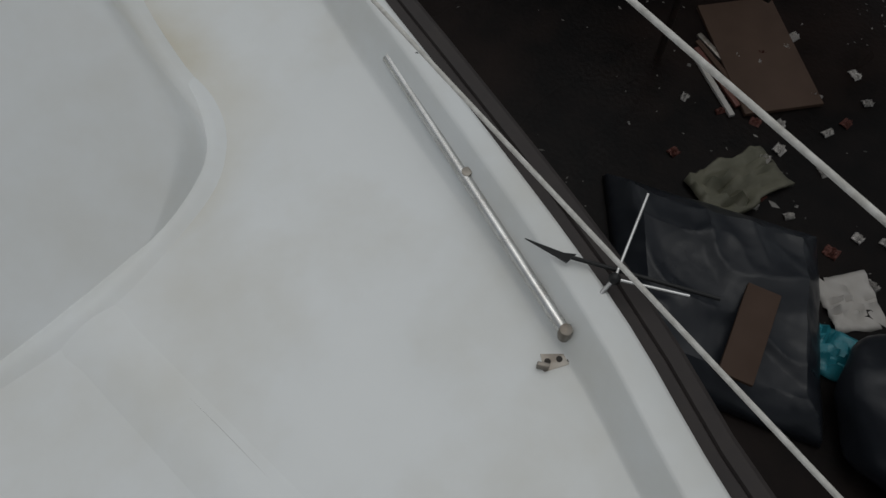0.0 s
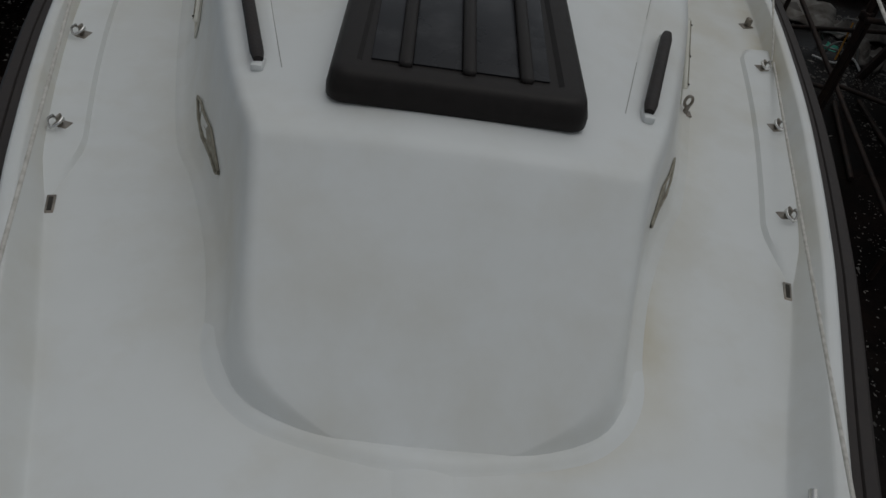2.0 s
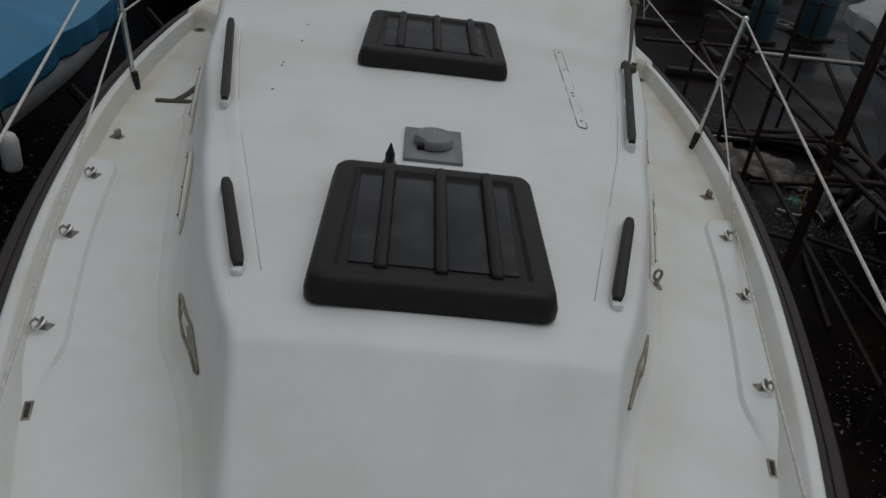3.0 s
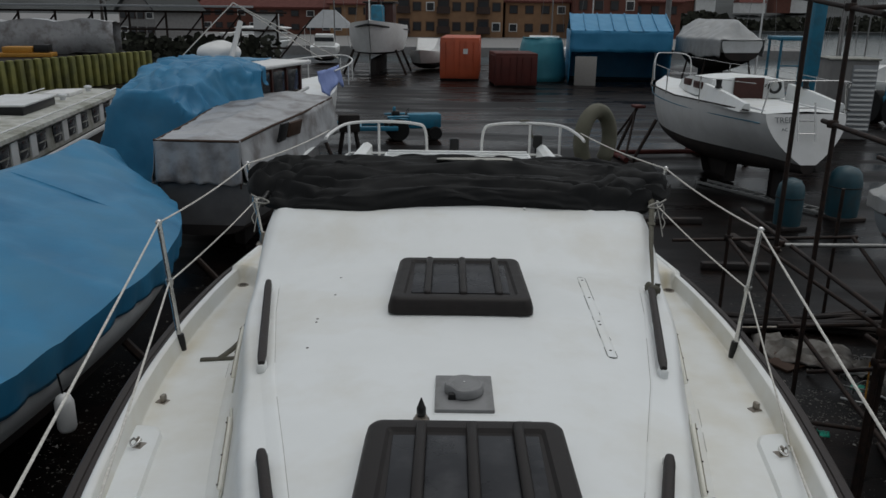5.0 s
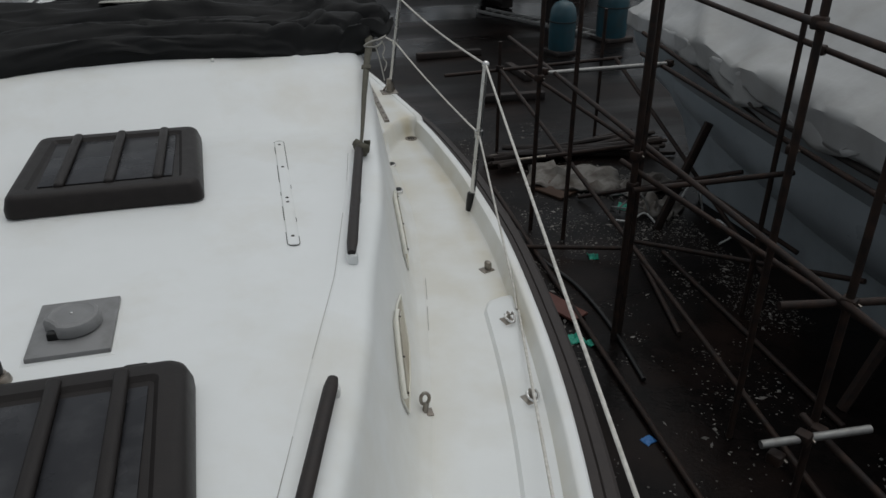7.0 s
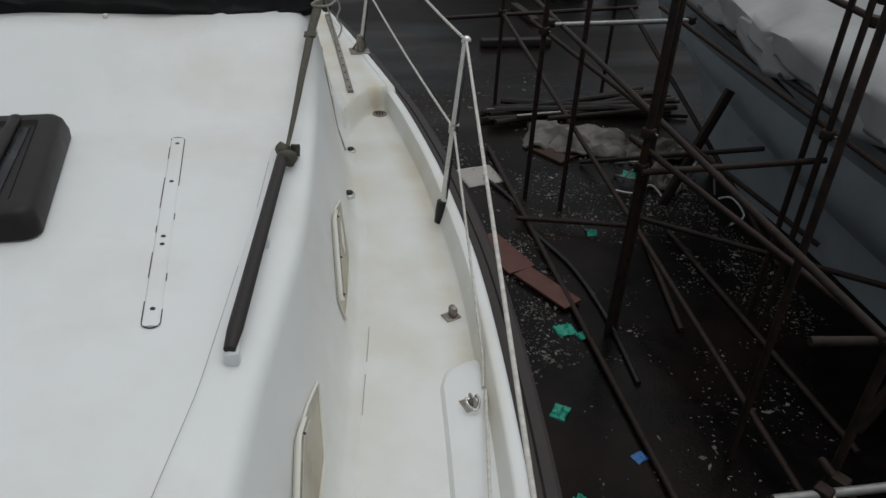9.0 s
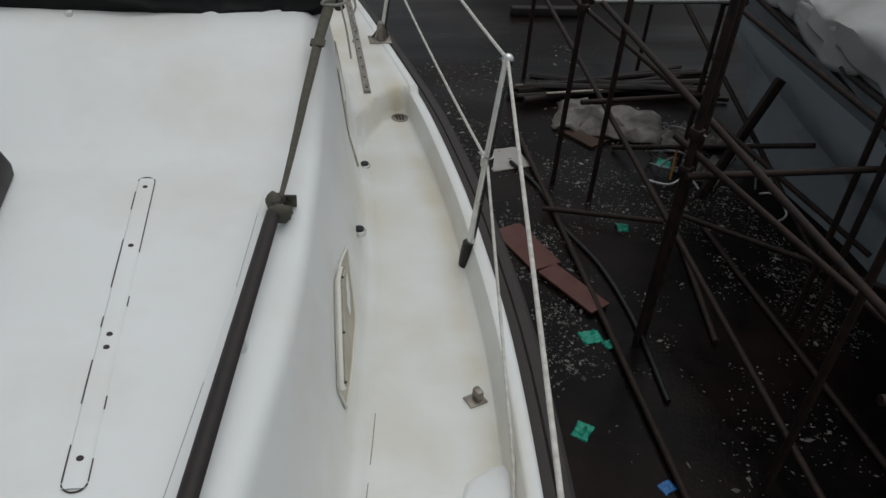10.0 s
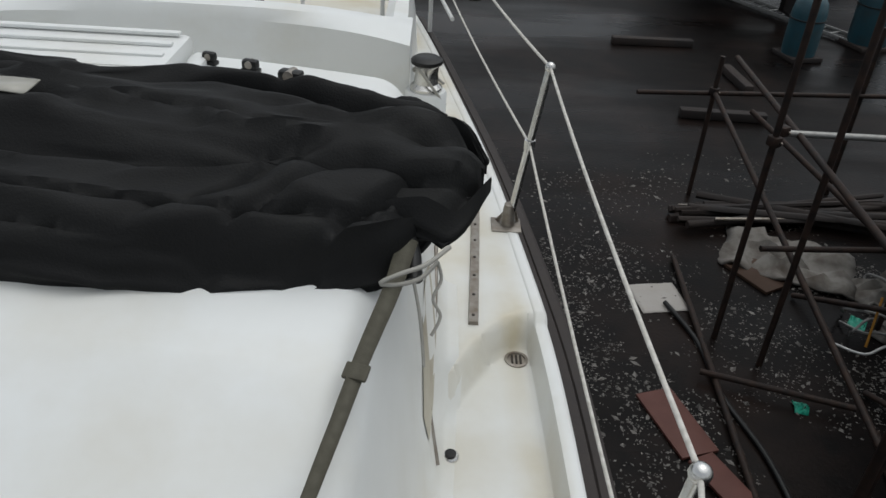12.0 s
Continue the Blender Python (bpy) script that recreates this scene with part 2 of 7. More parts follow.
SCRUB = material("dark_scrub_leaf", (0.035, 0.037, 0.027), 0.85, dark=(0.018, 0.018, 0.015), scale=3, amount=0.9, spread=0.6, island=True, spec=0.1)
BARK = material("bare_twigs", (0.05, 0.043, 0.037), 0.9, scale=4)
LIFEBUOY = material("olive_lifebuoy_cover", (0.10, 0.095, 0.065), 0.7, dark=(0.07, 0.066, 0.045), scale=9, stain=(0.045, 0.05, 0.03), stain_scale=5, stain_amount=0.5)
LETTER = material("grey_lettering", (0.10, 0.11, 0.12), 0.5)

# ---- building helpers ----


def smooth(me, angle=40):
    for p in me.polygons:
        p.use_smooth = True
    me.set_sharp_from_angle(angle=radians(angle))


def meshed(name, verts, faces, mat, parent=None, label="", angle=40):
    me = bpy.data.meshes.new(name)
    me.from_pydata([tuple(v) for v in verts], [], faces)
    bm = bmesh.new()
    bm.from_mesh(me)
    bmesh.ops.recalc_face_normals(bm, faces=bm.faces)
    bm.to_mesh(me)
    bm.free()
    me.materials.append(mat)
    smooth(me, angle)
    ob = new(name, me)
    if parent:
        ob.parent = parent
    if label:
        ob["label"] = label
    return ob


def part(name, bm, mat, parent=None, label="", angle=40):
    me = bpy.data.meshes.new(name)
    bm.to_mesh(me)
    bm.free()
    me.materials.append(mat)
    smooth(me, angle)
    ob = new(name, me)
    if parent:
        ob.parent = parent
    if label:
        ob["label"] = label
    return ob


def thing(name, x, y, z, label, category, group="", rz=0.0, kind=""):
    ob = new(name)
    ob.matrix_world = pose(x, y, z, 0, 0, rz)
    return tagged(ob, label, category, group, kind)


def box(sx, sy, sz, x=0, y=0, z=0, bevel=0.0, m=None, segs=2):
    """A box standing on z."""
    bm = bmesh.new()
    bmesh.ops.create_cube(bm, size=1, matrix=Matrix.Translation((x, y, z + sz / 2)) @ Matrix.Diagonal((sx, sy, sz, 1)))
    if bevel:
        bmesh.ops.bevel(bm, geom=bm.edges[:], offset=bevel, segments=segs, affect="EDGES", profile=0.5)
    if m:
        bmesh.ops.transform(bm, matrix=m, verts=bm.verts)
    return bm


def tube_data(points, r, n=8, closed=False):
    pts = [Vector(p) for p in points]
    rs = list(r) if hasattr(r, "__len__") else [r] * len(pts)
    verts, faces = [], []
    up = None
    for i, p in enumerate(pts):
        a = pts[i - 1] if i else (pts[-1] if closed else p)
        b = pts[(i + 1) % len(pts)] if i < len(pts) - 1 or closed else p
        d = (b - a).normalized()
        if up is None:
            up = Vector((0, 0, 1)) if abs(d.z) < 0.9 else Vector((1, 0, 0))
        s = d.cross(up).normalized()
        up = s.cross(d).normalized()
        for j in range(n):
            w = 2 * math.pi * j / n
            verts.append(p + rs[i] * (math.cos(w) * s + math.sin(w) * up))
    last = len(pts) if closed else len(pts) - 1
    for i in range(last):
        for j in range(n):
            a, b = i * n + j, i * n + (j + 1) % n
            c, d = ((i + 1) % len(pts)) * n + (j + 1) % n, ((i + 1) % len(pts)) * n + j
            faces.append((a, b, c, d))
    if not closed:
        faces.append(tuple(range(n))[::-1])
        faces.append(tuple((len(pts) - 1) * n + j for j in range(n)))
    return verts, faces


def tube(name, points, r, mat, parent=None, n=8, closed=False, label=""):
    v, f = tube_data(points, r, n, closed)
    return meshed(name, v, f, mat, parent, label, 60)


def curve(points, steps=6):
    """A smooth line through the points."""
    pts = [Vector(p) for p in points]
    out = []
    for i in range(len(pts) - 1):
        p0, p1, p2, p3 = pts[max(i - 1, 0)], pts[i], pts[i + 1], pts[min(i + 2, len(pts) - 1)]
        for k in range(steps):
            t = k / steps
            out.append(0.5 * ((2 * p1) + (p2 - p0) * t + (2 * p0 - 5 * p1 + 4 * p2 - p3) * t * t + (3 * p1 - p0 - 3 * p2 + p3) * t**3))
    return out + [pts[-1]]


def grid_faces(rows, cols, wrap=False):
    f = []
    for i in range(rows - 1):
        for j in range(cols if wrap else cols - 1):
            f.append((i * cols + j, i * cols + (j + 1) % cols, (i + 1) * cols + (j + 1) % cols, (i + 1) * cols + j))
    return f


def loft(name, sections, mat, parent=None, label="", caps=True, angle=40):
    rows, cols = len(sections), len(sections[0])
    verts = [v for s in sections for v in s]
    faces = grid_faces(rows, cols)
    if caps:
        faces += [tuple(range(cols))[::-1], tuple((rows - 1) * cols + j for j in range(cols))]
    return meshed(name, verts, faces, mat, parent, label, angle)


def interp(table, y):
    ys = [a for a, _ in table]
    return float(np.interp(y, ys, [b for _, b in table]))


def soft_step(a, b, v):
    t = min(1.0, max(0.0, (v - a) / (b - a)))
    return t * t * (3 - 2 * t)


def between(name, a, b, r, mat, parent=None, n=8, label=""):
    return tube(name, [a, b], r, mat, parent, n, False, label)


# ---- the yacht that is walked on ----
GROUND = -2.4
HALF = [(-1.5, 0.02), (-1.35, 0.14), (-1.1, 0.25), (-0.8, 0.355), (-0.45, 0.478), (-0.19, 0.598), (0.0, 0.668), (0.24, 0.745), (0.63, 0.865), (1.09, 1.02), (1.36, 1.105),
        (1.87, 1.243), (2.4, 1.345), (3.0, 1.425), (3.5, 1.452), (3.84, 1.456), (4.35, 1.437), (4.8, 1.388), (5.5, 1.29), (6.3, 1.14), (7.0, 1.0), (7.6, 0.86)]
SHEER = [(-1.5, 0.15), (-0.4, 0.115), (0.5, 0.095), (1.2, 0.05), (1.8, 0.012), (2.5, 0.0), (3.4, -0.004), (4.6, -0.012), (7.6, 0.0)]
BASE = [(0.535, 0.0), (0.548, 0.12), (0.58, 0.25), (0.65, 0.37), (0.75, 0.425), (0.9, 0.452), (1.12, 0.512), (1.37, 0.61), (1.52, 0.685), (1.87, 0.785), (2.4, 0.905), (3.0, 1.015), (3.47, 1.085), (4.2, 1.12), (5.05, 1.10)]
EDGE = [(0.535, 0.0), (0.55, 0.09), (0.585, 0.205), (0.66, 0.345), (0.74, 0.382), (0.9, 0.405), (1.06, 0.428), (1.2, 0.482), (1.4, 0.55), (1.86, 0.675), (2.2, 0.745), (2.7, 0.865), (3.1, 0.925), (3.6, 0.98), (4.2, 1.0), (5.05, 0.97)]
ROOF = [(0.535, 0.10), (1.045, 0.463), (1.06, 0.472), (1.08, 0.478), (1.1, 0.481), (1.75, 0.495), (2.3, 0.498), (3.25, 0.502), (3.29, 0.508), (3.33, 0.524), (3.60, 0.648), (3.63, 0.66), (3.67, 0.671), (3.74, 0.685), (4.0, 0.725), (4.3, 0.755), (4.62, 0.77), (5.05, 0.77)]
CAMBER = [(0.535, 0.0), (1.05, 0.012), (1.2, 0.03), (1.5, 0.045), (2.0, 0.05), (3.2, 0.045), (3.6, 0.05), (5.05, 0.05)]


def eased(table):
    """The same table with a smooth line laid through its points."""
    return [(p.x, p.y) for p in curve([(a, b, 0) for a, b in table], 8)]


HALF, BASE, EDGE = eased(HALF), eased(BASE), eased(EDGE)


def half(y):
    return interp(HALF, y)


def deck_z(x, y):
    """The side deck and foredeck: level, with a fall to the rail, and a step up behind the well."""
    z = interp(SHEER, y) + 0.03 * (1 - min(1.0, abs(x) / max(0.3, half(y)))) 
    rise = interp([(0.0, 3.9), (1.0, 4.02), (1.15, 4.19), (1.2, 4.28), (1.25, 4.37), (1.3, 4.425), (1.345, 4.455), (1.4, 4.46), (1.5, 4.46)], abs(x))
    return z + 0.10 * soft_step(rise + 0.002, rise + 0.05, y)


def roof_z(x, y):
    e = max(0.02, interp(EDGE, y))
    return interp(ROOF, y) - interp(CAMBER, y) * (abs(x) / e) ** 2.4


def rail_top(y):
    return interp(SHEER, y) + 0.078


def stations(a, b, step, extra=()):
    return sorted(set([round(v, 4) for v in np.arange(a, b, step)] + [b] + list(extra)))


def deck_section(y):
    h, out = half(y), []
    foot = max(0.0, h - interp([(-1.5, 0.12), (0.5, 0.115), (1.5, 0.085), (3.0, 0.066), (4.6, 0.06)], y))
    for k in range(85):
        x = foot * k / 84
        out.append((x, y, deck_z(x, y)))
    zr = max(rail_top(y), deck_z(foot, y))
    zf = deck_z(foot, y)
    inner = h - interp([(-1.5, 0.075), (-0.3, 0.075), (0.1, 0.058), (0.6, 0.045), (2.0, 0.042), (4.6, 0.042)], y)
    for t, u in ((0.04, 0.008), (0.12, 0.05), (0.24, 0.17), (0.86, 0.87), (0.94, 0.96), (0.98, 0.99)):
        out.append((foot + (inner - foot) * t, y, zf + (zr - zf) * u))
    out += [(inner, y, zr + 0.001), (inner + 0.008, y, zr + 0.003), (h - 0.014, y, zr + 0.002), (h - 0.004, y, zr - 0.005), (h, y, zr - 0.02), (h + 0.004, y, zr - 0.06)]
    return out


def mirrored(section):
    return [(-x, y, z) for x, y, z in section[:0:-1]] + section


deck = loft("deck", [mirrored(deck_section(y)) for y in stations(-1.5, 7.6, 0.07, [round(v, 3) for v in np.arange(3.86, 4.72, 0.015)])], DECKGEL, caps=False, angle=60)
tagged(deck, "off-white glassfibre yacht deck with raised toe rail, yellowed and scuffed", "deck", kind="structure")



def grime_at(x, y):
    """Yellowed dirt: along the rail foot, round the foot of the coachroof, in the well's end and over the worn side decks."""
    a = abs(x)
    foot = half(y) - 0.085
    n1 = 0.5 + 0.9 * noise.noise(Vector((x * 1.7, y * 1.1, 4.0)))
    n2 = 0.5 + 0.9 * noise.noise(Vector((x * 6, y * 2.2, 9.0)))
    g = 0.75 * max(0.0, 1 - abs(a - foot) / 0.07) * n2 * soft_step(0.5, 1.8, y)
    if y > 0.6:
        g += 0.4 * max(0.0, 1 - max(0.0, a - interp(BASE, y)) / 0.16) * n1 * (1 if x > 0 else 0.5)
    g += 0.24 * soft_step(1.6, 3.2, y) * (0.55 + 0.45 * n1) * soft_step(0.0, 0.1, foot - a + 0.06)
    g += 0.35 * max(0.0, 1 - math.hypot((a - 1.33) / 0.14, (y - 4.5) / 0.16)) * n2
    if a > 1.1:
        end = interp([(1.1, 4.15), (1.15, 4.24), (1.26, 4.43), (1.37, 4.52), (1.5, 4.54)], a)
        g += 0.28 * max(0.0, 1 - abs(y - end - 0.02) / 0.09) * (0.5 + 0.5 * n2)
    g += 0.6 * max(0.0, 1 - math.hypot((x - 0.52) / 0.1, (y - 0.95) / 0.4)) * n1
    return min(1.0, max(0.0, g))


layer = deck.data.attributes.new("grime", "FLOAT", "POINT")
layer.data.foreach_set("value", [grime_at(v.co.x, v.co.y) for v in deck.data.vertices])


def roof_section(y):
    e, b = interp(EDGE, y), interp(BASE, y)
    zt, zb = roof_z(e, y), deck_z(b, y)
    out = []
    r = min(0.03 + 0.045 * soft_step(3.3, 3.6, y), 0.3 * max(0.0, zt - zb))
    flat = max(0.0, e - r)
    for k in range(19):
        x = flat * k / 18
        out.append((x, y, roof_z(x, y)))
    side = Vector((b - e, zb - zt))
    start, top = Vector((flat, roof_z(flat, y))), Vector((e, zt))
    for k in range(1, 7):
        t = k / 7
        p = start.lerp(top, t).lerp(top.lerp(top + side * (r * 1.4 / max(0.01, side.length)), t), t)
        out.append((p.x, y, p.y))
    p0 = Vector((out[-1][0], out[-1][2]))
    foot, deck_out = Vector((b, zb)), b + 0.045
    for t in (0.3, 0.6, 0.85):
        p = p0.lerp(foot, t)
        out.append((p.x, y, p.y))
    f = soft_step(0.62, 0.85, y)
    out += [(b + 0.008, y, zb + 0.016 * f), (b + 0.022, y, deck_z(b + 0.022, y) + 0.011 * f - 0.004), (deck_out, y, deck_z(deck_out, y) + 0.006 * f - 0.006), (deck_out + 0.01, y, deck_z(deck_out, y) - 0.012)]
    return out


coachroof = loft("coachroof", [mirrored(roof_section(y)) for y in stations(0.54, 4.62, 0.05, (0.56, 0.58, 0.61, 0.63, 0.66, 0.68, 1.03, 1.045, 1.052, 1.06, 1.07, 1.08, 1.09, 1.12, 3.23, 3.25, 3.27, 3.29, 3.31, 3.33, 3.36, 3.58, 3.6, 3.615, 3.63, 3.65, 3.67, 3.72))], DECKGEL, angle=50)
tagged(coachroof, "white moulded glassfibre coachroof with rounded edges and stepped doghouse", "coachroof", kind="structure")

layer = coachroof.data.attributes.new("grime", "FLOAT", "POINT")
layer.data.foreach_set("value", [0.16 * soft_step(0.0, 0.12, abs(v.co.x) - interp(EDGE, v.co.y)) * soft_step(1.2, 2.2, v.co.y) + 0.25 * max(0.0, noise.noise(v.co * 3)) * soft_step(0.0, 0.05, abs(v.co.x) - interp(EDGE, v.co.y)) for v in coachroof.data.vertices])

# the raised bead round the foot of the coachroof's front, and the centre bead running to the bow
rim = curve([(-0.478, 0.98, 0), (-0.463, 0.88, 0), (-0.442, 0.77, 0), (-0.385, 0.67, 0), (-0.27, 0.598, 0), (0, 0.55, 0), (0.27, 0.598, 0), (0.385, 0.67, 0), (0.442, 0.77, 0), (0.463, 0.88, 0), (0.478, 0.98, 0)])
secs = []
for i, p in enumerate(rim):
    d = (rim[min(i + 1, len(rim) - 1)] - rim[max(i - 1, 0)]).normalized()
    taper = soft_step(0, 14, min(i, len(rim) - 1 - i))
    row = []
    for k in range(11):
        o = 0.04 * (k / 5 - 1)
        q = p + Vector((-d.y, d.x, 0)) * o
        row.append((q.x, q.y, deck_z(q.x, q.y) - 0.002 + 0.014 * taper * math.cos(o / 0.04 * math.pi / 2) ** 1.5))
    secs.append(row)
bead = loft("trim", secs, GEL, caps=False, angle=80)
tagged(bead, "moulded white bead round the coachroof foot", "moulding", kind="structure")
sec = []
for y in stations(-1.3, 0.55, 0.1):
    z = deck_z(0, y)
    sec.append([(-0.06, y, z - 0.003), (-0.045, y, z - 0.0005), (-0.03, y, z + 0.0015), (-0.015, y, z + 0.0032), (0.0, y, z + 0.004), (0.015, y, z + 0.0032), (0.03, y, z + 0.0015), (0.045, y, z - 0.0005), (0.06, y, z - 0.003)])
tagged(loft("trim", sec, GEL, caps=False), "shallow white centre bead along the foredeck", "moulding", kind="structure")
seam = [(0.036 + 0.003 * math.sin(9 * y), y, deck_z(0.03, y) + 0.001) for y in stations(-0.6, 0.52, 0.04)]
tagged(meshed("trim", *tube_data(seam, 0.0007, 5), SEAMGREY), "fine cracked seam along the foredeck bead", "crack", kind="structure")


def hull_section(y):
    h = half(y)
    z = rail_top(y)
    f = soft_step(-1.6, 1.2, y)
    d = -0.75 - 0.25 * f
    flare = 0.55 + 0.4 * f
    return [(h - 0.012, y, z - 0.055), (h - 0.01, y, z - 0.2), (h * (0.5 + 0.48 * flare), y, z - 0.55), (h * flare * 0.9, y, d * 0.9), (h * flare * 0.55, y, d - 0.2), (0.0, y, d - 0.38)]


own_hull = loft("hull", [[(-x, y, z) for x, y, z in hull_section(y)] + hull_section(y)[-2::-1] for y in stations(-1.5, 7.6, 0.35)], HULLWHITE, caps=True)
tagged(own_hull, "white glassfibre yacht hull under the deck", "hull", kind="structure")
keel_own = loft("keel", [[(-0.12 * s, yy, z) for s, yy in ((0.2, 1.9), (1, 2.6), (1, 3.6), (0.2, 4.6), (-0.2, 4.6), (-1, 3.6), (-1, 2.6), (-0.2, 1.9))] for z in (-1.0, -2.0, GROUND + 0.01)], ANTIFOUL)
tagged(keel_own, "dark ballast keel standing on the yard", "keel", kind="structure")
for s in (-1, 1):
    rows = []
    for y in stations(-1.45, 7.5, 0.15):
        h, z = half(y), rail_top(y)
        rows.append([(s * (h + a), y, z + b) for a, b in ((-0.012, -0.034), (0.012, -0.03), (0.03, -0.031), (0.034, -0.037), (0.038, -0.031), (0.066, -0.034), (0.078, -0.045), (0.082, -0.062), (0.074, -0.07), (0.084, -0.08), (0.086, -0.105), (0.078, -0.128), (0.03, -0.145), (-0.012, -0.14))])
    tagged(loft("rubbing_strake", rows, STRAKE, angle=25), "dark brown grooved rubber rubbing strake along the hull", "rubbing strake", kind="structure")


def on_roof(x, y, up=0.0):
    return Vector((x, y, roof_z(x, y) + up))


def on_deck(x, y, up=0.0):
    return Vector((x, y, deck_z(x, y) + up))


# ---- deck fittings ----
def rounded(w, l, r, z, n=5, x=0.0, y=0.0):
    pts = []
    for cx, cy, a in ((w / 2 - r, l / 2 - r, 0), (-w / 2 + r, l / 2 - r, 90), (-w / 2 + r, -l / 2 + r, 180), (w / 2 - r, -l / 2 + r, 270)):
        for k in range(n + 1):
            t = radians(a + 90 * k / n)
            pts.append((x + cx + r * math.cos(t), y + cy + r * math.sin(t), z))
    return pts


def deck_hatch(y0, y1, wide_near, wide_far, label, slats):
    """A brown framed hatch with raised ribs over smoked panes."""
    yc, l = (y0 + y1) / 2, y1 - y0
    pitch = math.degrees(math.atan2(roof_z(0, y1) - roof_z(0, y0), l))
    h = thing("deck_hatch", 0, 0, 0, label, "deck hatch")
    h.matrix_world = pose(0, yc, roof_z(0.15, yc) + 0.012, pitch, 0, 0) @ Matrix.Diagonal((1, 1, 0.74, 1))

    def ring(grow, z, r):
        pts = rounded(1.0, 1.0, r, z)
        return [(p[0] * ((wide_near + grow) + ((wide_far + grow) - (wide_near + grow)) * (p[1] + 0.5)), p[1] * (l + grow), z) for p in pts]
    part("plinth", box(wide_far * 0.94, l * 0.96, 0.07, 0, 0, -0.06, 0.01), GEL, h)
    rings = [ring(0.012, -0.012, 0.07), ring(0.012, 0.018, 0.07), ring(-0.006, 0.062, 0.07), ring(-0.026, 0.075, 0.06), ring(-0.05, 0.079, 0.05), ring(-0.11, 0.079, 0.03), ring(-0.12, 0.072, 0.03)]
    inner = ring(-0.13, 0.066, 0.03)
    rings.append(inner)
    verts, n = [v for r in rings for v in r], len(rings[0])
    faces = grid_faces(len(rings), n, True) + [tuple((len(rings) - 1) * n + j for j in range(n))]
    meshed("hatch_frame", verts, faces, HATCHBROWN, h, angle=35)
    w = (wide_near + wide_far) / 2
    for k, u in enumerate(slats):
        xx = u * w
        part("rib", box(0.03, l - 0.085, 0.03, xx, 0.014, 0.064, 0.0125, None, 3), HATCHBROWN, h)
    xs = [-0.5 * w + 0.065] + [u * w for u in slats] + [0.5 * w - 0.065]
    for a, b in zip(xs[:-1], xs[1:]):
        if b - a > 0.05:
            part("pane", box(b - a - 0.03, l - 0.17, 0.006, (a + b) / 2, 0, 0.0655, 0.002), ACRYLIC, h, "smoked acrylic pane, water-spotted")
    for u in (-0.3, 0.3):
        part("hinge", box(0.05, 0.03, 0.02, u * w, l / 2 - 0.01, 0.045, 0.006), HATCHBROWN, h)
    return h


deck_hatch(1.172, 1.755, 0.565, 0.545, "dark brown framed foredeck hatch with four smoked panes, closed", (-0.22, 0.03, 0.26))
deck_hatch(2.68, 3.228, 0.572, 0.545, "smaller dark brown saloon hatch with ribbed smoked panes, closed", (-0.24, 0.02, 0.28))

vent = thing("roof_ventilator", 0.002, 2.015, 0, "square grey plastic mushroom ventilator with round cap", "ventilator")
vent.matrix_world = pose(0.002, 2.015, roof_z(0, 2.015) - 0.002, 0, 0, 0)
part("base_plate", box(0.182, 0.232, 0.014, 0, 0, 0.0, 0.003), VENTGREY, vent)
cap_prof = [(0.052, 0.011), (0.062, 0.018), (0.063, 0.038), (0.058, 0.045), (0.05, 0.047), (0.046, 0.045), (0.03, 0.047), (0.001, 0.048)]
cap = [[(r * math.cos(2 * math.pi * k / 28) * (0.86 if k in (16, 17, 18) and r > 0.04 else 1), r * math.sin(2 * math.pi * k / 28) * (0.86 if k in (16, 17, 18) and r > 0.04 else 1), z) for k in range(28)] for r, z in cap_prof]
meshed("cap", [v for c in cap for v in c], grid_faces(len(cap), 28, True), VENTGREY, vent, "round grey cap")
part("notch", box(0.026, 0.02, 0.022, -0.038, -0.046, 0.011, 0.005), BLACKPL, vent, "dark worn notch")
part("screw", box(0.007, 0.007, 0.004, 0, 0, 0.047, 0.0015), STEEL, vent)
pad = part("gasket", box(0.2, 0.252, 0.006, 0, 0, -0.004, 0.002), GEL, vent)

deck_plug = thing("cable_deck_gland", -0.127, 1.845, roof_z(-0.127, 1.845) - 0.002, "black cable gland with pointed plug on chromed base", "deck gland")


def turned_part(name, prof, mat, parent, n=16, label="", at=(0, 0)):
    rings = [[(at[0] + r * math.cos(2 * math.pi * k / n), at[1] + r * math.sin(2 * math.pi * k / n), z) for k in range(n)] for r, z in prof]
    return meshed(name, [v for c in rings for v in c], grid_faces(len(rings), n, True) + [tuple((len(rings) - 1) * n + j for j in range(n)), tuple(range(n))[::-1]], mat, parent, label, 40)


turned_part("base", [(0.026, 0), (0.026, 0.006), (0.024, 0.014), (0.018, 0.02), (0.018, 0.024)], STEEL_OLD, deck_plug)
turned_part("plug", [(0.012, 0.024), (0.014, 0.03), (0.014, 0.05), (0.011, 0.056), (0.002, 0.082)], BLACKPL, deck_plug, label="black pointed plug")


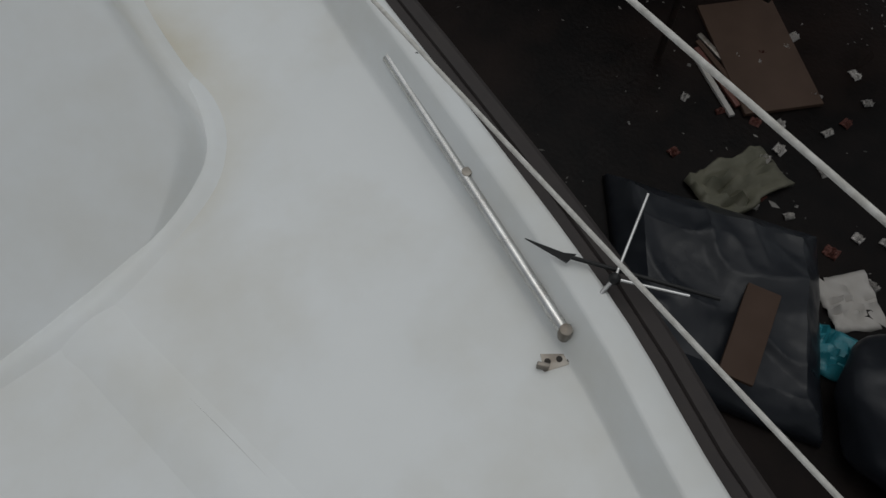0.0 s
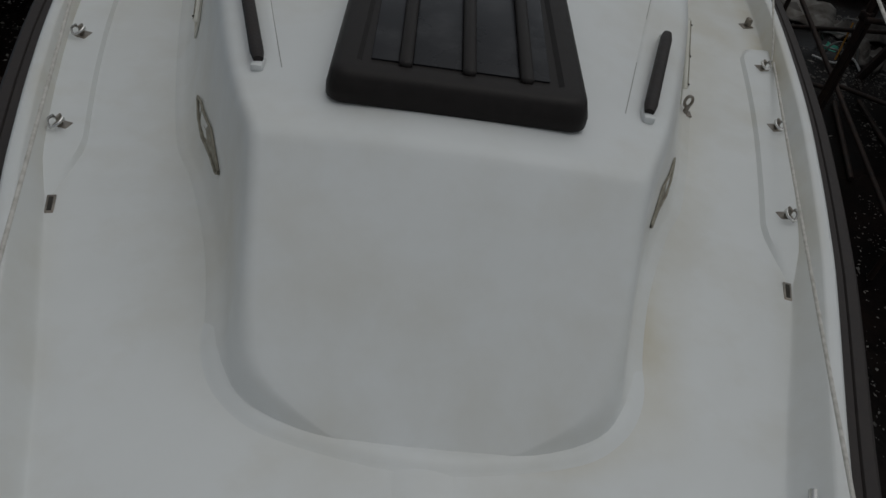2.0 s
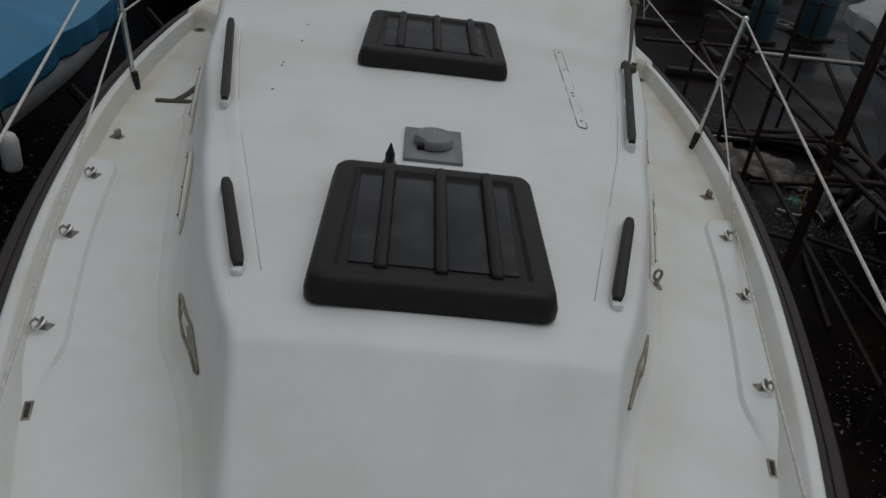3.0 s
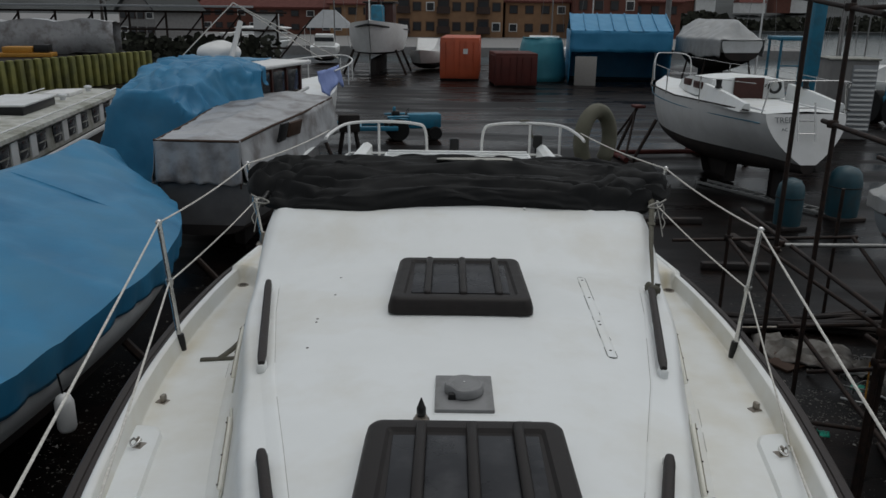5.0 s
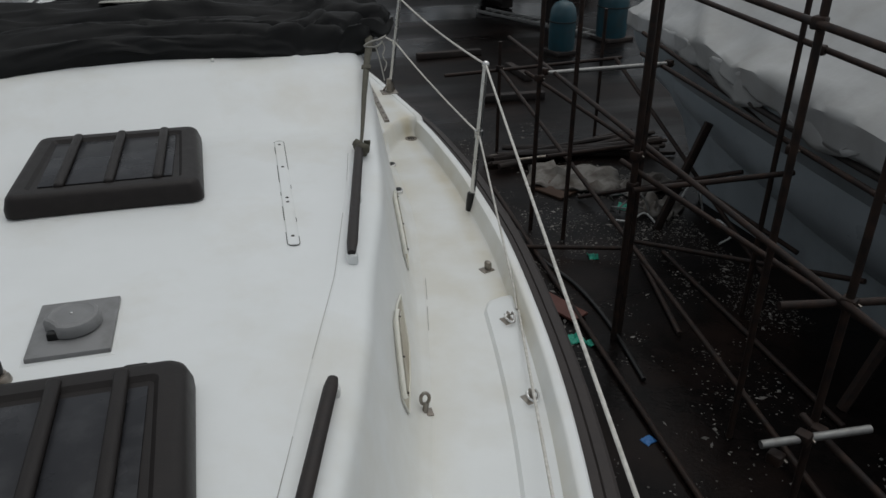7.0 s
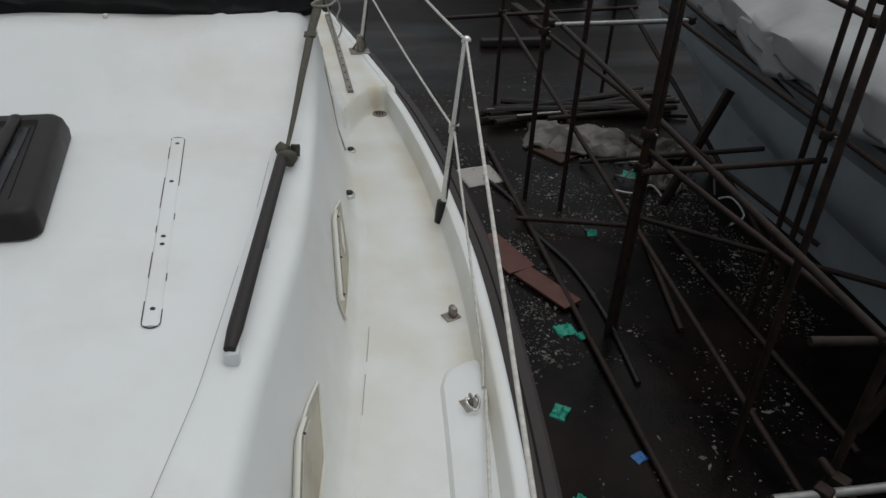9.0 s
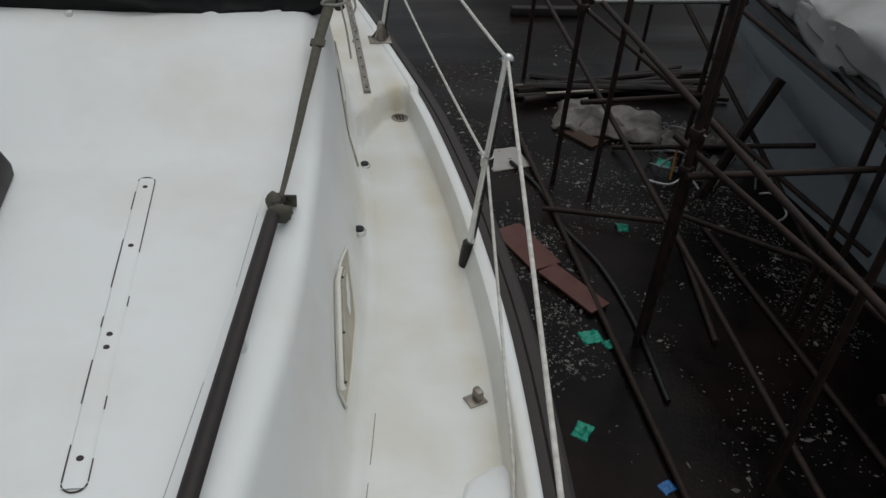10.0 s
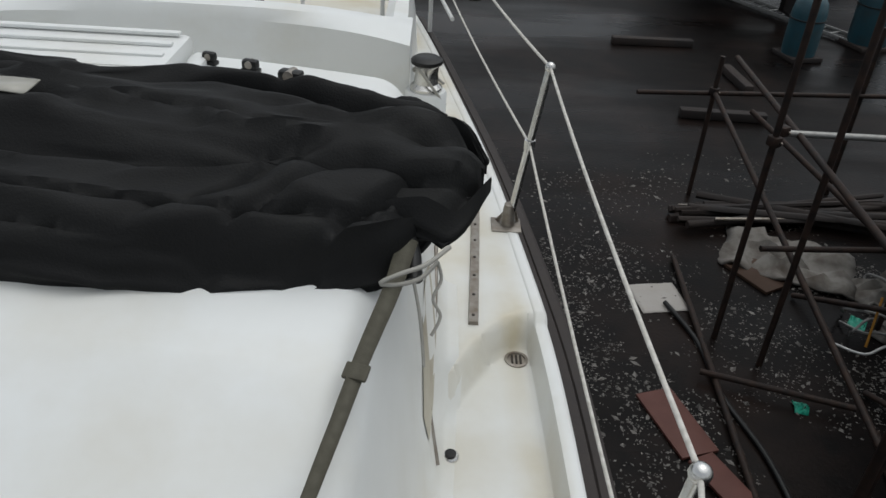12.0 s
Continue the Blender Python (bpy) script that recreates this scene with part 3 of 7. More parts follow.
def grab_rail(a, b, label):
    """A dark rail on white moulded feet."""
    a, b = Vector(a), Vector(b)
    g = thing("grab_rail", 0, 0, 0, label, "grab rail", "roof grab rails")
    d = (b - a).normalized()
    s = d.cross(Vector((0, 0, 1))).normalized()
    up = s.cross(d)
    rows = []
    n = 14
    for i in range(n + 1):
        t = i / n
        p = a.lerp(b, t)
        w = 0.016 * (0.75 if i in (0, n) else 1)
        hh = 0.012 * (0.7 if i in (0, n) else 1)
        rows.append([p + w * math.cos(q) * s + hh * math.sin(q) * up for q in [2 * math.pi * k / 10 for k in range(10)]])
    verts = [v for r in rows for v in r]
    meshed("rail", verts, grid_faces(n + 1, 10, True) + [tuple(range(10))[::-1], tuple(n * 10 + j for j in range(10))], TEAK, g)
    for t in (0.02, 0.98) if (b - a).length < 0.5 else (0.02, 0.5, 0.98):
        p = a.lerp(b, t)
        z = roof_z(p.x, p.y)
        ft = box(0.03, 0.05, max(0.02, p.z - z + 0.0), 0, 0, 0, 0.009, Matrix.Translation((p.x, p.y, z - 0.005)))
        part("foot", ft, GEL, g, "white moulded foot")
    return g


for s in (-1, 1):
    grab_rail((s * 0.45, 1.295, roof_z(0.45, 1.295) + 0.022), (s * 0.565, 1.69, roof_z(0.565, 1.69) + 0.03), "short dark weathered grab rail on white feet")
    grab_rail((s * 0.69, 2.235, roof_z(0.69, 2.235) + 0.035), (s * 0.845, 3.05, roof_z(0.845, 3.05) + 0.04), "long dark weathered grab rail on white feet")

# the low moulded step along either edge of the roof
for s in (-1, 1):
    line = [(y, interp([(1.25, 0.385), (1.5, 0.452), (1.74, 0.515), (2.17, 0.632), (2.78, 0.756), (3.2, 0.825)], y)) for y in stations(1.25, 3.2, 0.05)]
    rows = [[tuple(on_roof(s * (x + o), y, -0.002 + (u + 0.002) * min(soft_step(1.25, 1.5, y), soft_step(3.22, 3.1, y) if y > 3.1 else 1.0))) for o, u in ((-0.004, -0.002), (0.0, 0.0008), (0.005, 0.0034), (0.014, 0.0036), (0.035, 0.002), (0.06, -0.002))] for y, x in line]
    tagged(loft("trim", rows, GEL, caps=False, angle=50), "low moulded step along the roof edge", "moulding", kind="structure")


for s in (-1, 1):
    seam = [on_roof(s * interp([(1.25, 0.385), (1.5, 0.452), (1.74, 0.515), (2.17, 0.632), (2.78, 0.756), (3.2, 0.825)], y), y, 0.0006) for y in stations(1.3, 3.15, 0.05)]
    for k in range(0, len(seam) - 4, 5):
        if noise.noise(Vector((k * 0.7, s * 3.0, 5.0))) > -0.25:
            tagged(meshed("trim", *tube_data(seam[k:k + 6], 0.0009, 5), SEAMGREY), "fine dirty line along the moulded roof step", "crack", kind="structure")
    foot_line = [on_deck(s * (interp(BASE, y) + 0.052 + 0.004 * math.sin(7 * y)), y, 0.001) for y in stations(2.3, 3.9, 0.05)]
    for k in range(0, len(foot_line) - 3, 4):
        if noise.noise(Vector((k * 0.9, s * 2.0, 1.0))) > 0.0:
            tagged(meshed("trim", *tube_data(foot_line[k:k + 4], 0.0011, 5), SEAMGREY), "dirty joint line beside the coachroof foot", "crack", kind="structure")


def fitting_strip(s, full):
    """The mark of a fitting that was taken off: caulk outline and screw holes."""
    strip = thing("removed_fitting_mark", 0, 0, 0, "outline of a removed roof fitting with open screw holes" if full else "row of old screw holes in the white roof", "screw holes")
    a, b = Vector((s * 0.54, 2.36, 0)), Vector((s * 0.558, 3.17, 0))
    if full:
        raised = [[tuple(on_roof(a.x + (b.x - a.x) * t + o, a.y + (b.y - a.y) * t, u)) for o, u in ((-0.019, -0.001), (-0.015, 0.003), (0.0, 0.004), (0.015, 0.003), (0.019, -0.001))] for t in np.linspace(-0.015, 1.015, 14)]
        loft("filler_strip", raised, GEL, strip)
        for off in (-0.018, 0.018):
            pts = [on_roof(a.x + (b.x - a.x) * t + off, a.y + (b.y - a.y) * t, 0.0014) for t in np.linspace(0, 1, 60) if 0.5 + noise.noise(Vector((t * 9, off * 90, 2))) > (0.42 if off > 0 else 0.5)]
            for i in range(len(pts) - 1):
                if (pts[i + 1] - pts[i]).length < 0.04:
                    between("caulk_line", pts[i], pts[i + 1], 0.001, DIRT_HOLES, strip, 5)
        for t in (0.0, 1.0):
            p = a.lerp(b, t)
            tube("end_curve", [on_roof(p.x + 0.018 * math.cos(g), p.y + (0.018 if t else -0.018) * math.sin(g), 0.002) for g in np.linspace(0.2, 2.9, 8)], 0.0014, DIRT_HOLES, strip, 5)
    # Holes are dark discs on the roof, their inner shade put into the colour.
    for t in (0.05, 0.34, 0.38, 0.7, 0.97):
        p = on_roof(a.x + (b.x - a.x) * t + (0.02 * (1 if t > 0.5 else -1) if not full else 0), a.y + (b.y - a.y) * t, 0.003 if full else -0.001)
        bm = bmesh.new()
        bmesh.ops.create_cone(bm, cap_ends=True, segments=10, radius1=0.007, radius2=0.005, depth=0.004, matrix=Matrix.Translation(p))
        part("screw_hole", bm, DIRT_HOLES, strip)


fitting_strip(1, True)
fitting_strip(-1, False)


# side window recesses on the coachroof sides, drawn by colour on a near-flush face
def side_window(s, y0, y1, z0, z1, broken):
    w = thing("side_window", 0, 0, 0, "narrow recessed coachroof window with grey chipped rim" if broken else "narrow recessed coachroof window with off-white rim", "window", "coachroof windows")
    def on_side(y, u):
        e, b = interp(EDGE, y), interp(BASE, y)
        zt, zb = roof_z(e, y), deck_z(b, y)
        return Vector((s * (e + (b - e) * u), y, zt + (zb - zt) * u))
    corners = ((0.0, 0.55), (0.03, 0.95), (0.35, 1.0), (0.70, 0.95), (1.0, 0.30), (0.78, 0.12), (0.52, 0.0), (0.22, 0.28)) if not broken else ((0.0, 0.4), (0.1, 0.8), (0.55, 1.0), (1.0, 0.55), (0.8, 0.15), (0.4, 0.0))
    outline = []
    for k, (c, q) in enumerate(corners):
        for f in (0.06, 0.5, 0.94):
            c2, q2 = corners[(k + 1) % len(corners)]
            p = on_side(y0 + (y1 - y0) * (c + (c2 - c) * f), z0 + (z1 - z0) * (q + (q2 - q) * f))
            outline.append(p + Vector((s * 0.004, 0, 0.002)))
    n = len(outline)
    if broken or y0 < 3.5:
        tube("rim", outline, 0.0035, CHIP if broken else GEL_OLD, w, 6, True, "chipped grey rim" if broken else "")
    ctr = sum(outline, Vector()) / n
    verts = [o + Vector((-s * 0.002, 0, 0)) for o in outline] + [ctr + (o - ctr) * 0.93 - Vector((s * 0.004, 0, 0)) for o in outline]
    faces = grid_faces(2, n, True) + [tuple(n + j for j in range(n))]
    # Tan face whose darker tone also stands for the shade of a recess.
    meshed("recess", verts, faces, WINDOWTAN if not broken else CHIP, w)
    if not broken and y0 < 3.5:
        k = len(outline)
        lip = [outline[j % k] + Vector((s * 0.008, 0, 0.006)) for j in range(k - 8, k + 1)]
        tube("channel", lip, 0.009, GEL_OLD, w, 8, False, "off-white window channel")
        tube("channel_groove", [p + Vector((s * 0.006, 0, 0.007)) for p in lip], 0.0025, CHIP, w, 6)
        for j in (1, 4, 7):
            bm = bmesh.new()
            bmesh.ops.create_icosphere(bm, subdivisions=1, radius=0.004, matrix=Matrix.Translation(lip[j] + Vector((s * 0.008, 0, 0.008))))
            part("screw", bm, DIRT_HOLES, w)
    return w


for s in (-1, 1):
    side_window(s, 1.24, 1.60, 0.62, 0.80, True)
    side_window(s, 1.95, 2.42, 0.42, 0.80, False)
    side_window(s, 2.80, 3.27, 0.44, 0.88, False)
    side_window(s, 3.95, 4.38, 0.52, 0.84, False)


# ---- guard rails ----
def stanchion(s, x, y, top_x, top_z, plated, label):
    z = deck_z(x - 0.02, y)
    st = thing("stanchion", 0, 0, 0, label, "stanchion", "guard rail stanchions")
    a, b = Vector((s * x, y, z - 0.005)), Vector((s * top_x, y - 0.005, top_z))
    between("tube", a, b, 0.0125, STEEL, st, 12)
    if plated:
        part("base_plate", box(0.1, 0.09, 0.006, 0, 0, 0, 0.002, Matrix.Translation((s * (x - 0.005), y, z))), STEEL_OLD, st)
        for dx in (-0.035, 0.035):
            between("brace", (s * x + dx, y + 0.03, z + 0.004), a.lerp(b, 0.16), 0.006, STEEL_OLD, st, 6)
    turned_part("socket", [(0.024, 0), (0.022, 0.05), (0.017, 0.09), (0.014, 0.092)], STEEL_OLD if plated else BLACKPL, st, label="dark base socket" if not plated else "", at=(0, 0)).location = a
    bm = bmesh.new()
    bmesh.ops.create_uvsphere(bm, u_segments=10, v_segments=6, radius=0.017, matrix=Matrix.Translation(b))
    part("cap", bm, STEEL, st)
    bm = bmesh.new()
    bmesh.ops.create_cone(bm, cap_ends=True, segments=10, radius1=0.018, radius2=0.018, depth=0.03, matrix=Matrix.Translation(a.lerp(b, 0.55)))
    part("wire_eye", bm, STEEL, st)
    return a, b


tops, mids = {}, {}
for s in (-1, 1):
    a, b = stanchion(s, 1.395, 3.42, 1.447, 0.665, False, "leaning stainless steel guard rail stanchion in a dark socket")
    c, d = stanchion(s, 1.33, 4.985, 1.405, 0.655, True, "stainless steel stanchion on a tarnished braced base plate")
    tops[s], mids[s] = (b, d), (a.lerp(b, 0.55), c.lerp(d, 0.55))


def sagging(a, b, sag, n=10):
    a, b = Vector(a), Vector(b)
    return [a.lerp(b, k / n) - Vector((0, 0, sag * 4 * (k / n) * (1 - k / n))) for k in range(n + 1)]


for s in (-1, 1):
    wire = thing("guard_rope", 0, 0, 0, "white rope upper guard line through the stanchion tops", "guard line", "guard lines")
    bow_end = (s * 0.47, -1.25, 0.66)
    push_end = (s * 1.12, 6.75, 0.62)
    tube("bow_span", sagging(bow_end, tops[s][0], 0.02, 16), 0.0044, ROPE, wire, 8)
    tube("middle_span", sagging(tops[s][0], tops[s][1], 0.02), 0.0046, ROPE, wire, 8)
    tube("stern_span", sagging(tops[s][1], push_end, 0.02), 0.0046, ROPE, wire, 8)
    low = thing("guard_rope", 0, 0, 0, "white rope lower guard line led down to the deck" if s > 0 else "white rope lower guard line through the stanchions", "guard line", "guard lines")
    if s > 0:
        tube("bow_span", sagging((s * 0.30, -1.25, 0.47), on_deck(s * 1.30, 2.5, 0.035), 0.015, 16), 0.0046, ROPE, low, 8)
        tube("down_span", [mids[s][0], on_deck(s * 1.32, 2.6, 0.05), on_deck(s * 1.30, 2.52, 0.03)], 0.0042, ROPE, low, 8)
    else:
        tube("bow_span", sagging((s * 0.30, -1.25, 0.47), mids[s][0], 0.015, 16), 0.0046, ROPE, low, 8)
    tube("middle_span", sagging(mids[s][0], mids[s][1], 0.015), 0.0042, ROPE, low, 8)
    tube("stern_span", sagging(mids[s][1], (s * 1.12, 6.75, 0.36), 0.015), 0.0042, ROPE, low, 8)

bow = thing("bow_pulpit", 0, 0, 0, "stainless steel tubular pulpit at the bow", "pulpit")
tube("top_rail", curve([(-0.47, -1.25, 0.66), (-0.12, -1.6, 0.78), (0, -1.75, 0.78), (0.12, -1.6, 0.78), (0.47, -1.25, 0.66)]), 0.0125, STEEL, bow)
tube("lower_rail", curve([(-0.30, -1.25, 0.47), (-0.14, -1.5, 0.47), (0, -1.62, 0.47), (0.14, -1.5, 0.47), (0.30, -1.25, 0.47)]), 0.0105, STEEL, bow)
for s in (-1, 1):
    between("leg", on_deck(s * 0.18, -1.15, -0.01), (s * 0.47, -1.25, 0.66), 0.0125, STEEL, bow)
    between("leg", on_deck(s * 0.05, -1.42, -0.01), (s * 0.07, -1.66, 0.78), 0.0125, STEEL, bow)

for s in (-1, 1):
    push = thing("stern_pulpit", 0, 0, 0, "white painted tubular stern rail half", "stern rail", "stern rail halves")
    x0, x1, yb = (0.26, 1.0, 7.25)
    tube("top_rail", curve([(s * x0, yb, 0.3), (s * (x0 + 0.02), yb, 0.56), (s * (x0 + 0.12), yb, 0.62), (s * 0.7, yb, 0.635), (s * x1, yb - 0.05, 0.62), (s * 1.10, yb - 0.45, 0.60), (s * 1.12, 6.55, 0.58)]), 0.014, PAINTWHITE, push)
    for x in (x0, 0.72, x1):
        between("leg", (s * x, yb - (0.05 if x == x1 else 0), 0.05), (s * x, yb - (0.05 if x == x1 else 0), 0.62 if x > x0 else 0.3), 0.0125, PAINTWHITE, push)
    tube("lower_rail", [(s * x0, yb, 0.34), (s * x1, yb - 0.05, 0.34), (s * 1.12, 6.55, 0.32)], 0.0105, PAINTWHITE, push)

# ---- more on the yacht ----


def cloth(name, rows, mat, parent=None, label="", thick=0.004, rough=0.03, scale=2.5, seed=0.0, angle=60, crease=0.0):
    """A draped sheet through the given rows of points, rumpled, with thickness."""
    n, c = len(rows), len(rows[0])
    verts = []
    for i, r in enumerate(rows):
        for j, p in enumerate(r):
            q = Vector(p)
            w = noise.noise_vector(q * scale + Vector((seed, seed * 2, 0))) * rough + noise.noise_vector(q * scale * 3.1 + Vector((seed, 0, 5))) * rough * 0.4
            if crease:
                c1 = max(0.0, 1 - 3.0 * abs(noise.noise(q * scale * 0.8 + Vector((seed, 1, 2))))) ** 2 - 0.6 * max(0.0, 1 - 3.5 * abs(noise.noise(q * scale * 1.7 + Vector((3, seed, 7))))) ** 2
                w = w + Vector((0.45 * (1 if q.x > 0 else -1), 0, 0.8)) * crease * c1
            verts.append(q + w)
    ob = meshed(name, verts, grid_faces(n, c), mat, parent, label, angle)
    sol = ob.modifiers.new("thickness", "SOLIDIFY")
    sol.thickness = thick
    return ob


# folded sprayhood across the doghouse
hood = thing("folded_sprayhood", 0, 0, 0, "black canvas sprayhood folded down in rumpled layers across the doghouse", "sprayhood")
layers = [((3.73, 0.672), (3.72, 0.71), (3.75, 0.765), (3.83, 0.80), (3.92, 0.80), (3.98, 0.76), (3.98, 0.74)),
          ((3.93, 0.72), (3.93, 0.77), (4.01, 0.835), (4.14, 0.85), (4.26, 0.83), (4.31, 0.78), (4.31, 0.76)),
          ((4.24, 0.74), (4.25, 0.78), (4.30, 0.822), (4.35, 0.822), (4.42, 0.805), (4.46, 0.78), (4.46, 0.765))]
for li, prof in enumerate(layers):
    rows = []
    reach = (1.06, 1.18, 1.10)[li]
    cy = sum(p[0] for p in prof) / len(prof)
    for k in range(181):
        x = reach * (k / 90 - 1)
        a = abs(x) / reach
        shrink = math.sqrt(max(0.0, 1 - soft_step(0.9, 1.0, a) ** 2)) * 0.85 + 0.15
        row = []
        n = 60
        for j in range(n + 1):
            u = j / n * (len(prof) - 1)
            i = min(int(u), len(prof) - 2)
            f = u - i
            yy = prof[i][0] * (1 - f) + prof[i + 1][0] * f
            zz = prof[i][1] * (1 - f) + prof[i + 1][1] * f
            inside = min(1.0, j / 7, (n - j) / 7)
            ridge_n = 1 - abs(noise.noise(Vector((x * 0.7 + li * 7, yy * 7.5 + x * 0.8, 3.0)))) * 3.0
            ridge_m = 1 - abs(noise.noise(Vector((x * 2.2 + yy * 5, yy * 10 - x * 1.5, 8.0 + li)))) * 4.0
            fold = 0.042 * soft_step(0.0, 1.0, ridge_n) - 0.016 + 0.026 * soft_step(0.0, 1.0, ridge_m) * (0.35 + 0.65 * a * a) + 0.010 * math.sin(34 * yy + 2.5 * math.sin(2.1 * x + li) + 3 * noise.noise(Vector((x * 1.7, yy * 2, li))))
            valley = max(0.0, 1 - 6.0 * abs(noise.noise(Vector((x * 0.9 + li * 5, yy * 8 + x * 0.9, 11.0)))))
            pleat = max(0.0, 1 - 5.0 * abs(noise.noise(Vector((x * 3.2, yy * 7 - x * 2.6 + li, 21.0)))))
            fine = 0.008 * noise.noise(Vector((x * 3, yy * 10, li + 0.5))) - 0.024 * valley - 0.034 * pleat * soft_step(0.35, 0.9, a)
            mid = (0.74, 0.79, 0.79)[li] - 0.03 * a ** 3
            drop = 0.03 * a * a
            row.append((x + 0.02 * noise.noise(Vector((yy * 9, x * 2, li))), cy + (yy - cy) * shrink + 0.02 * math.sin(3.1 * x + 2 * li) + (0.012 + 0.13 * a ** 5 - 0.03 * math.exp(-((abs(x) - 0.5) / 0.22) ** 2) if li == 0 else 0.0) + 0.012 * noise.noise(Vector((x * 5, j * 0.2, li))), mid + (zz - mid) * shrink - drop + (fold + fine) * inside - 0.012))
        rows.append(row)
    cloth("canvas_fold", rows, CANVAS, hood, "", 0.006, 0.005, 7.0, li * 3.0)
rows = [[(x, 4.13 + dy - 0.08 * (x - 0.1), 0.862 + 0.004 * math.sin(9 * x)) for dy in (-0.035, 0.0, 0.035)] for x in np.linspace(-0.12, 0.30, 9)]
cloth("clear_window", rows, WINDOWVINYL, hood, "milky folded window panel", 0.003, 0.006, 4)
for s in (-1, 1):
    tube("tie_cord", curve([(s * 1.11, 3.88, 0.70), (s * 1.07, 3.82, 0.70), (s * 1.03, 3.79, 0.70), (s * 0.995, 3.78, 0.685), (s * 1.02, 3.79, 0.675), (s * 1.06, 3.82, 0.67), (s * 1.09, 3.86, 0.68)], 5), 0.0042, ROPE_GREY, hood)
    tube("cord_tail", curve([(s * 1.05, 3.81, 0.67), (s * 1.062, 3.79, 0.62), (s * 1.07, 3.77, 0.57), (s * 1.075, 3.75, 0.53)], 5), 0.003, ROPE_GREY, hood)
    tube("cord_tail", curve([(s * 1.09, 3.86, 0.68), (s * 1.098, 3.85, 0.65), (s * 1.085, 3.83, 0.62), (s * 1.1, 3.82, 0.59), (s * 1.085, 3.80, 0.56)], 5), 0.003, ROPE_GREY, hood)
    tube("hood_bow_end", [(s * 1.03, 3.93, 0.70), (s * 1.045, 3.88, 0.675), (s * 1.05, 3.84, 0.65)], 0.016, BLACKPL, hood, 8, label="black end of the hood frame tube")
    clip = box(0.014, 0.022, 0.012, 0, 0, 0, 0.003, Matrix.Translation((s * 0.34, 3.715, roof_z(0.34, 3.715) - 0.002)))
    part("clip", clip, GEL, hood, "small white plastic hood clip")


def webbing(points, w, label):
    """A flat strap following the points."""
    st = thing("webbing_strap", 0, 0, 0, label, "strap", "hood straps")
    pts = curve(points, 8)
    rows = []
    for i, p in enumerate(pts):
        d = (pts[min(i + 1, len(pts) - 1)] - pts[max(i - 1, 0)]).normalized()
        ww = w[0] + (w[1] - w[0]) * i / len(pts)
        side = d.cross(Vector((0.35 if p.x > 0 else -0.35, 0, 1))).normalized()
        rows.append([p - side * ww, p, p + side * ww])
    cloth("band", rows, STRAP, st, "", 0.004, 0.001, 8)
    return st


for s in (1,):
    st = webbing([(s * 0.852, 3.05, 0.505), (s * 0.884, 3.2, 0.535), (s * 0.925, 3.40, 0.578), (s * 0.972, 3.61, 0.632), (s * 1.015, 3.79, 0.672), (s * 1.035, 3.90, 0.70)], (0.005, 0.019), "olive webbing strap from the sprayhood to the grab rail")
    knot = bmesh.new()
    for k in range(4):
        bmesh.ops.create_icosphere(knot, subdivisions=2, radius=0.027, matrix=Matrix.Translation((s * 0.848 + 0.012 * math.sin(k * 2.2), 3.0 + 0.024 * k, 0.492 + 0.010 * math.cos(k * 3))) @ Matrix.Rotation(k * 0.9, 4, 'Z') @ Matrix.Diagonal((1.0, 0.62, 0.72, 1)))
    for v in knot.verts:
        v.co += noise.noise_vector(v.co * 60) * 0.006
    part("knot", knot, STRAP, st, "bulky strap knot")
    tail = [[(s * (0.85 + o), 3.05 + 0.012 * k, 0.515 - 0.018 * k) for o in (0.012, 0.024, 0.036)] for k in range(4)]
    cloth("knot_tail", tail, STRAP, st, "", 0.003, 0.004, 20)
    buckle = Vector((s * 0.972, 3.61, 0.636))
    part("stitched_joint", box(0.04, 0.03, 0.008, 0, 0, -0.004, 0.003, Matrix.Translation(buckle) @ Matrix.Rotation(radians(-13 * s), 4, "Z") @ Matrix.Rotation(radians(14), 4, "X")), STRAP, st)

# sliding companionway hatch, blocks and cockpit coaming behind the hood
slide = thing("sliding_hatch", 0, 0, 0, "white ribbed sliding companionway hatch, closed", "sliding hatch")
part("cover", box(0.90, 0.34, 0.055, 0, 4.47, roof_z(0, 4.5) - 0.01, 0.015), GEL, slide)
for y in (4.40, 4.47, 4.54, 4.61):
    part("rib", box(0.86, 0.022, 0.010, 0, y, roof_z(0, y) + 0.043, 0.004), GEL, slide)
for x in (-0.47, 0.47):
    part("runner", box(0.04, 0.5, 0.03, x + math.copysign(0.01, x), 4.36, roof_z(0.5, 4.4) - 0.005, 0.008), GEL, slide)
for x, y, w in ((0.505, 4.575, 0.03), (0.61, 4.555, 0.035), (0.715, 4.52, 0.05), (-0.66, 4.54, 0.04)):
    bl = thing("turning_block", x, y, roof_z(x, y) - 0.003, "small black rope clutch bolted on the roof", "rope clutch", "rope clutches", -15)
    part("cheek", box(w * 1.3, w * 0.8, 0.012, 0, 0, 0, 0.004), BLACKPL, bl)
    part("body", box(w * 1.2, w * 0.7, 0.026, 0, 0, 0.008, 0.008), BLACKPL, bl)
    bm = bmesh.new()
    bmesh.ops.create_cone(bm, cap_ends=True, segments=12, radius1=w * 0.28, radius2=w * 0.28, depth=w * 0.75, matrix=Matrix.Translation((0, 0, 0.022)) @ Matrix.Rotation(radians(90), 4, "X"))
    part("sheave", bm, STEEL_OLD, bl)
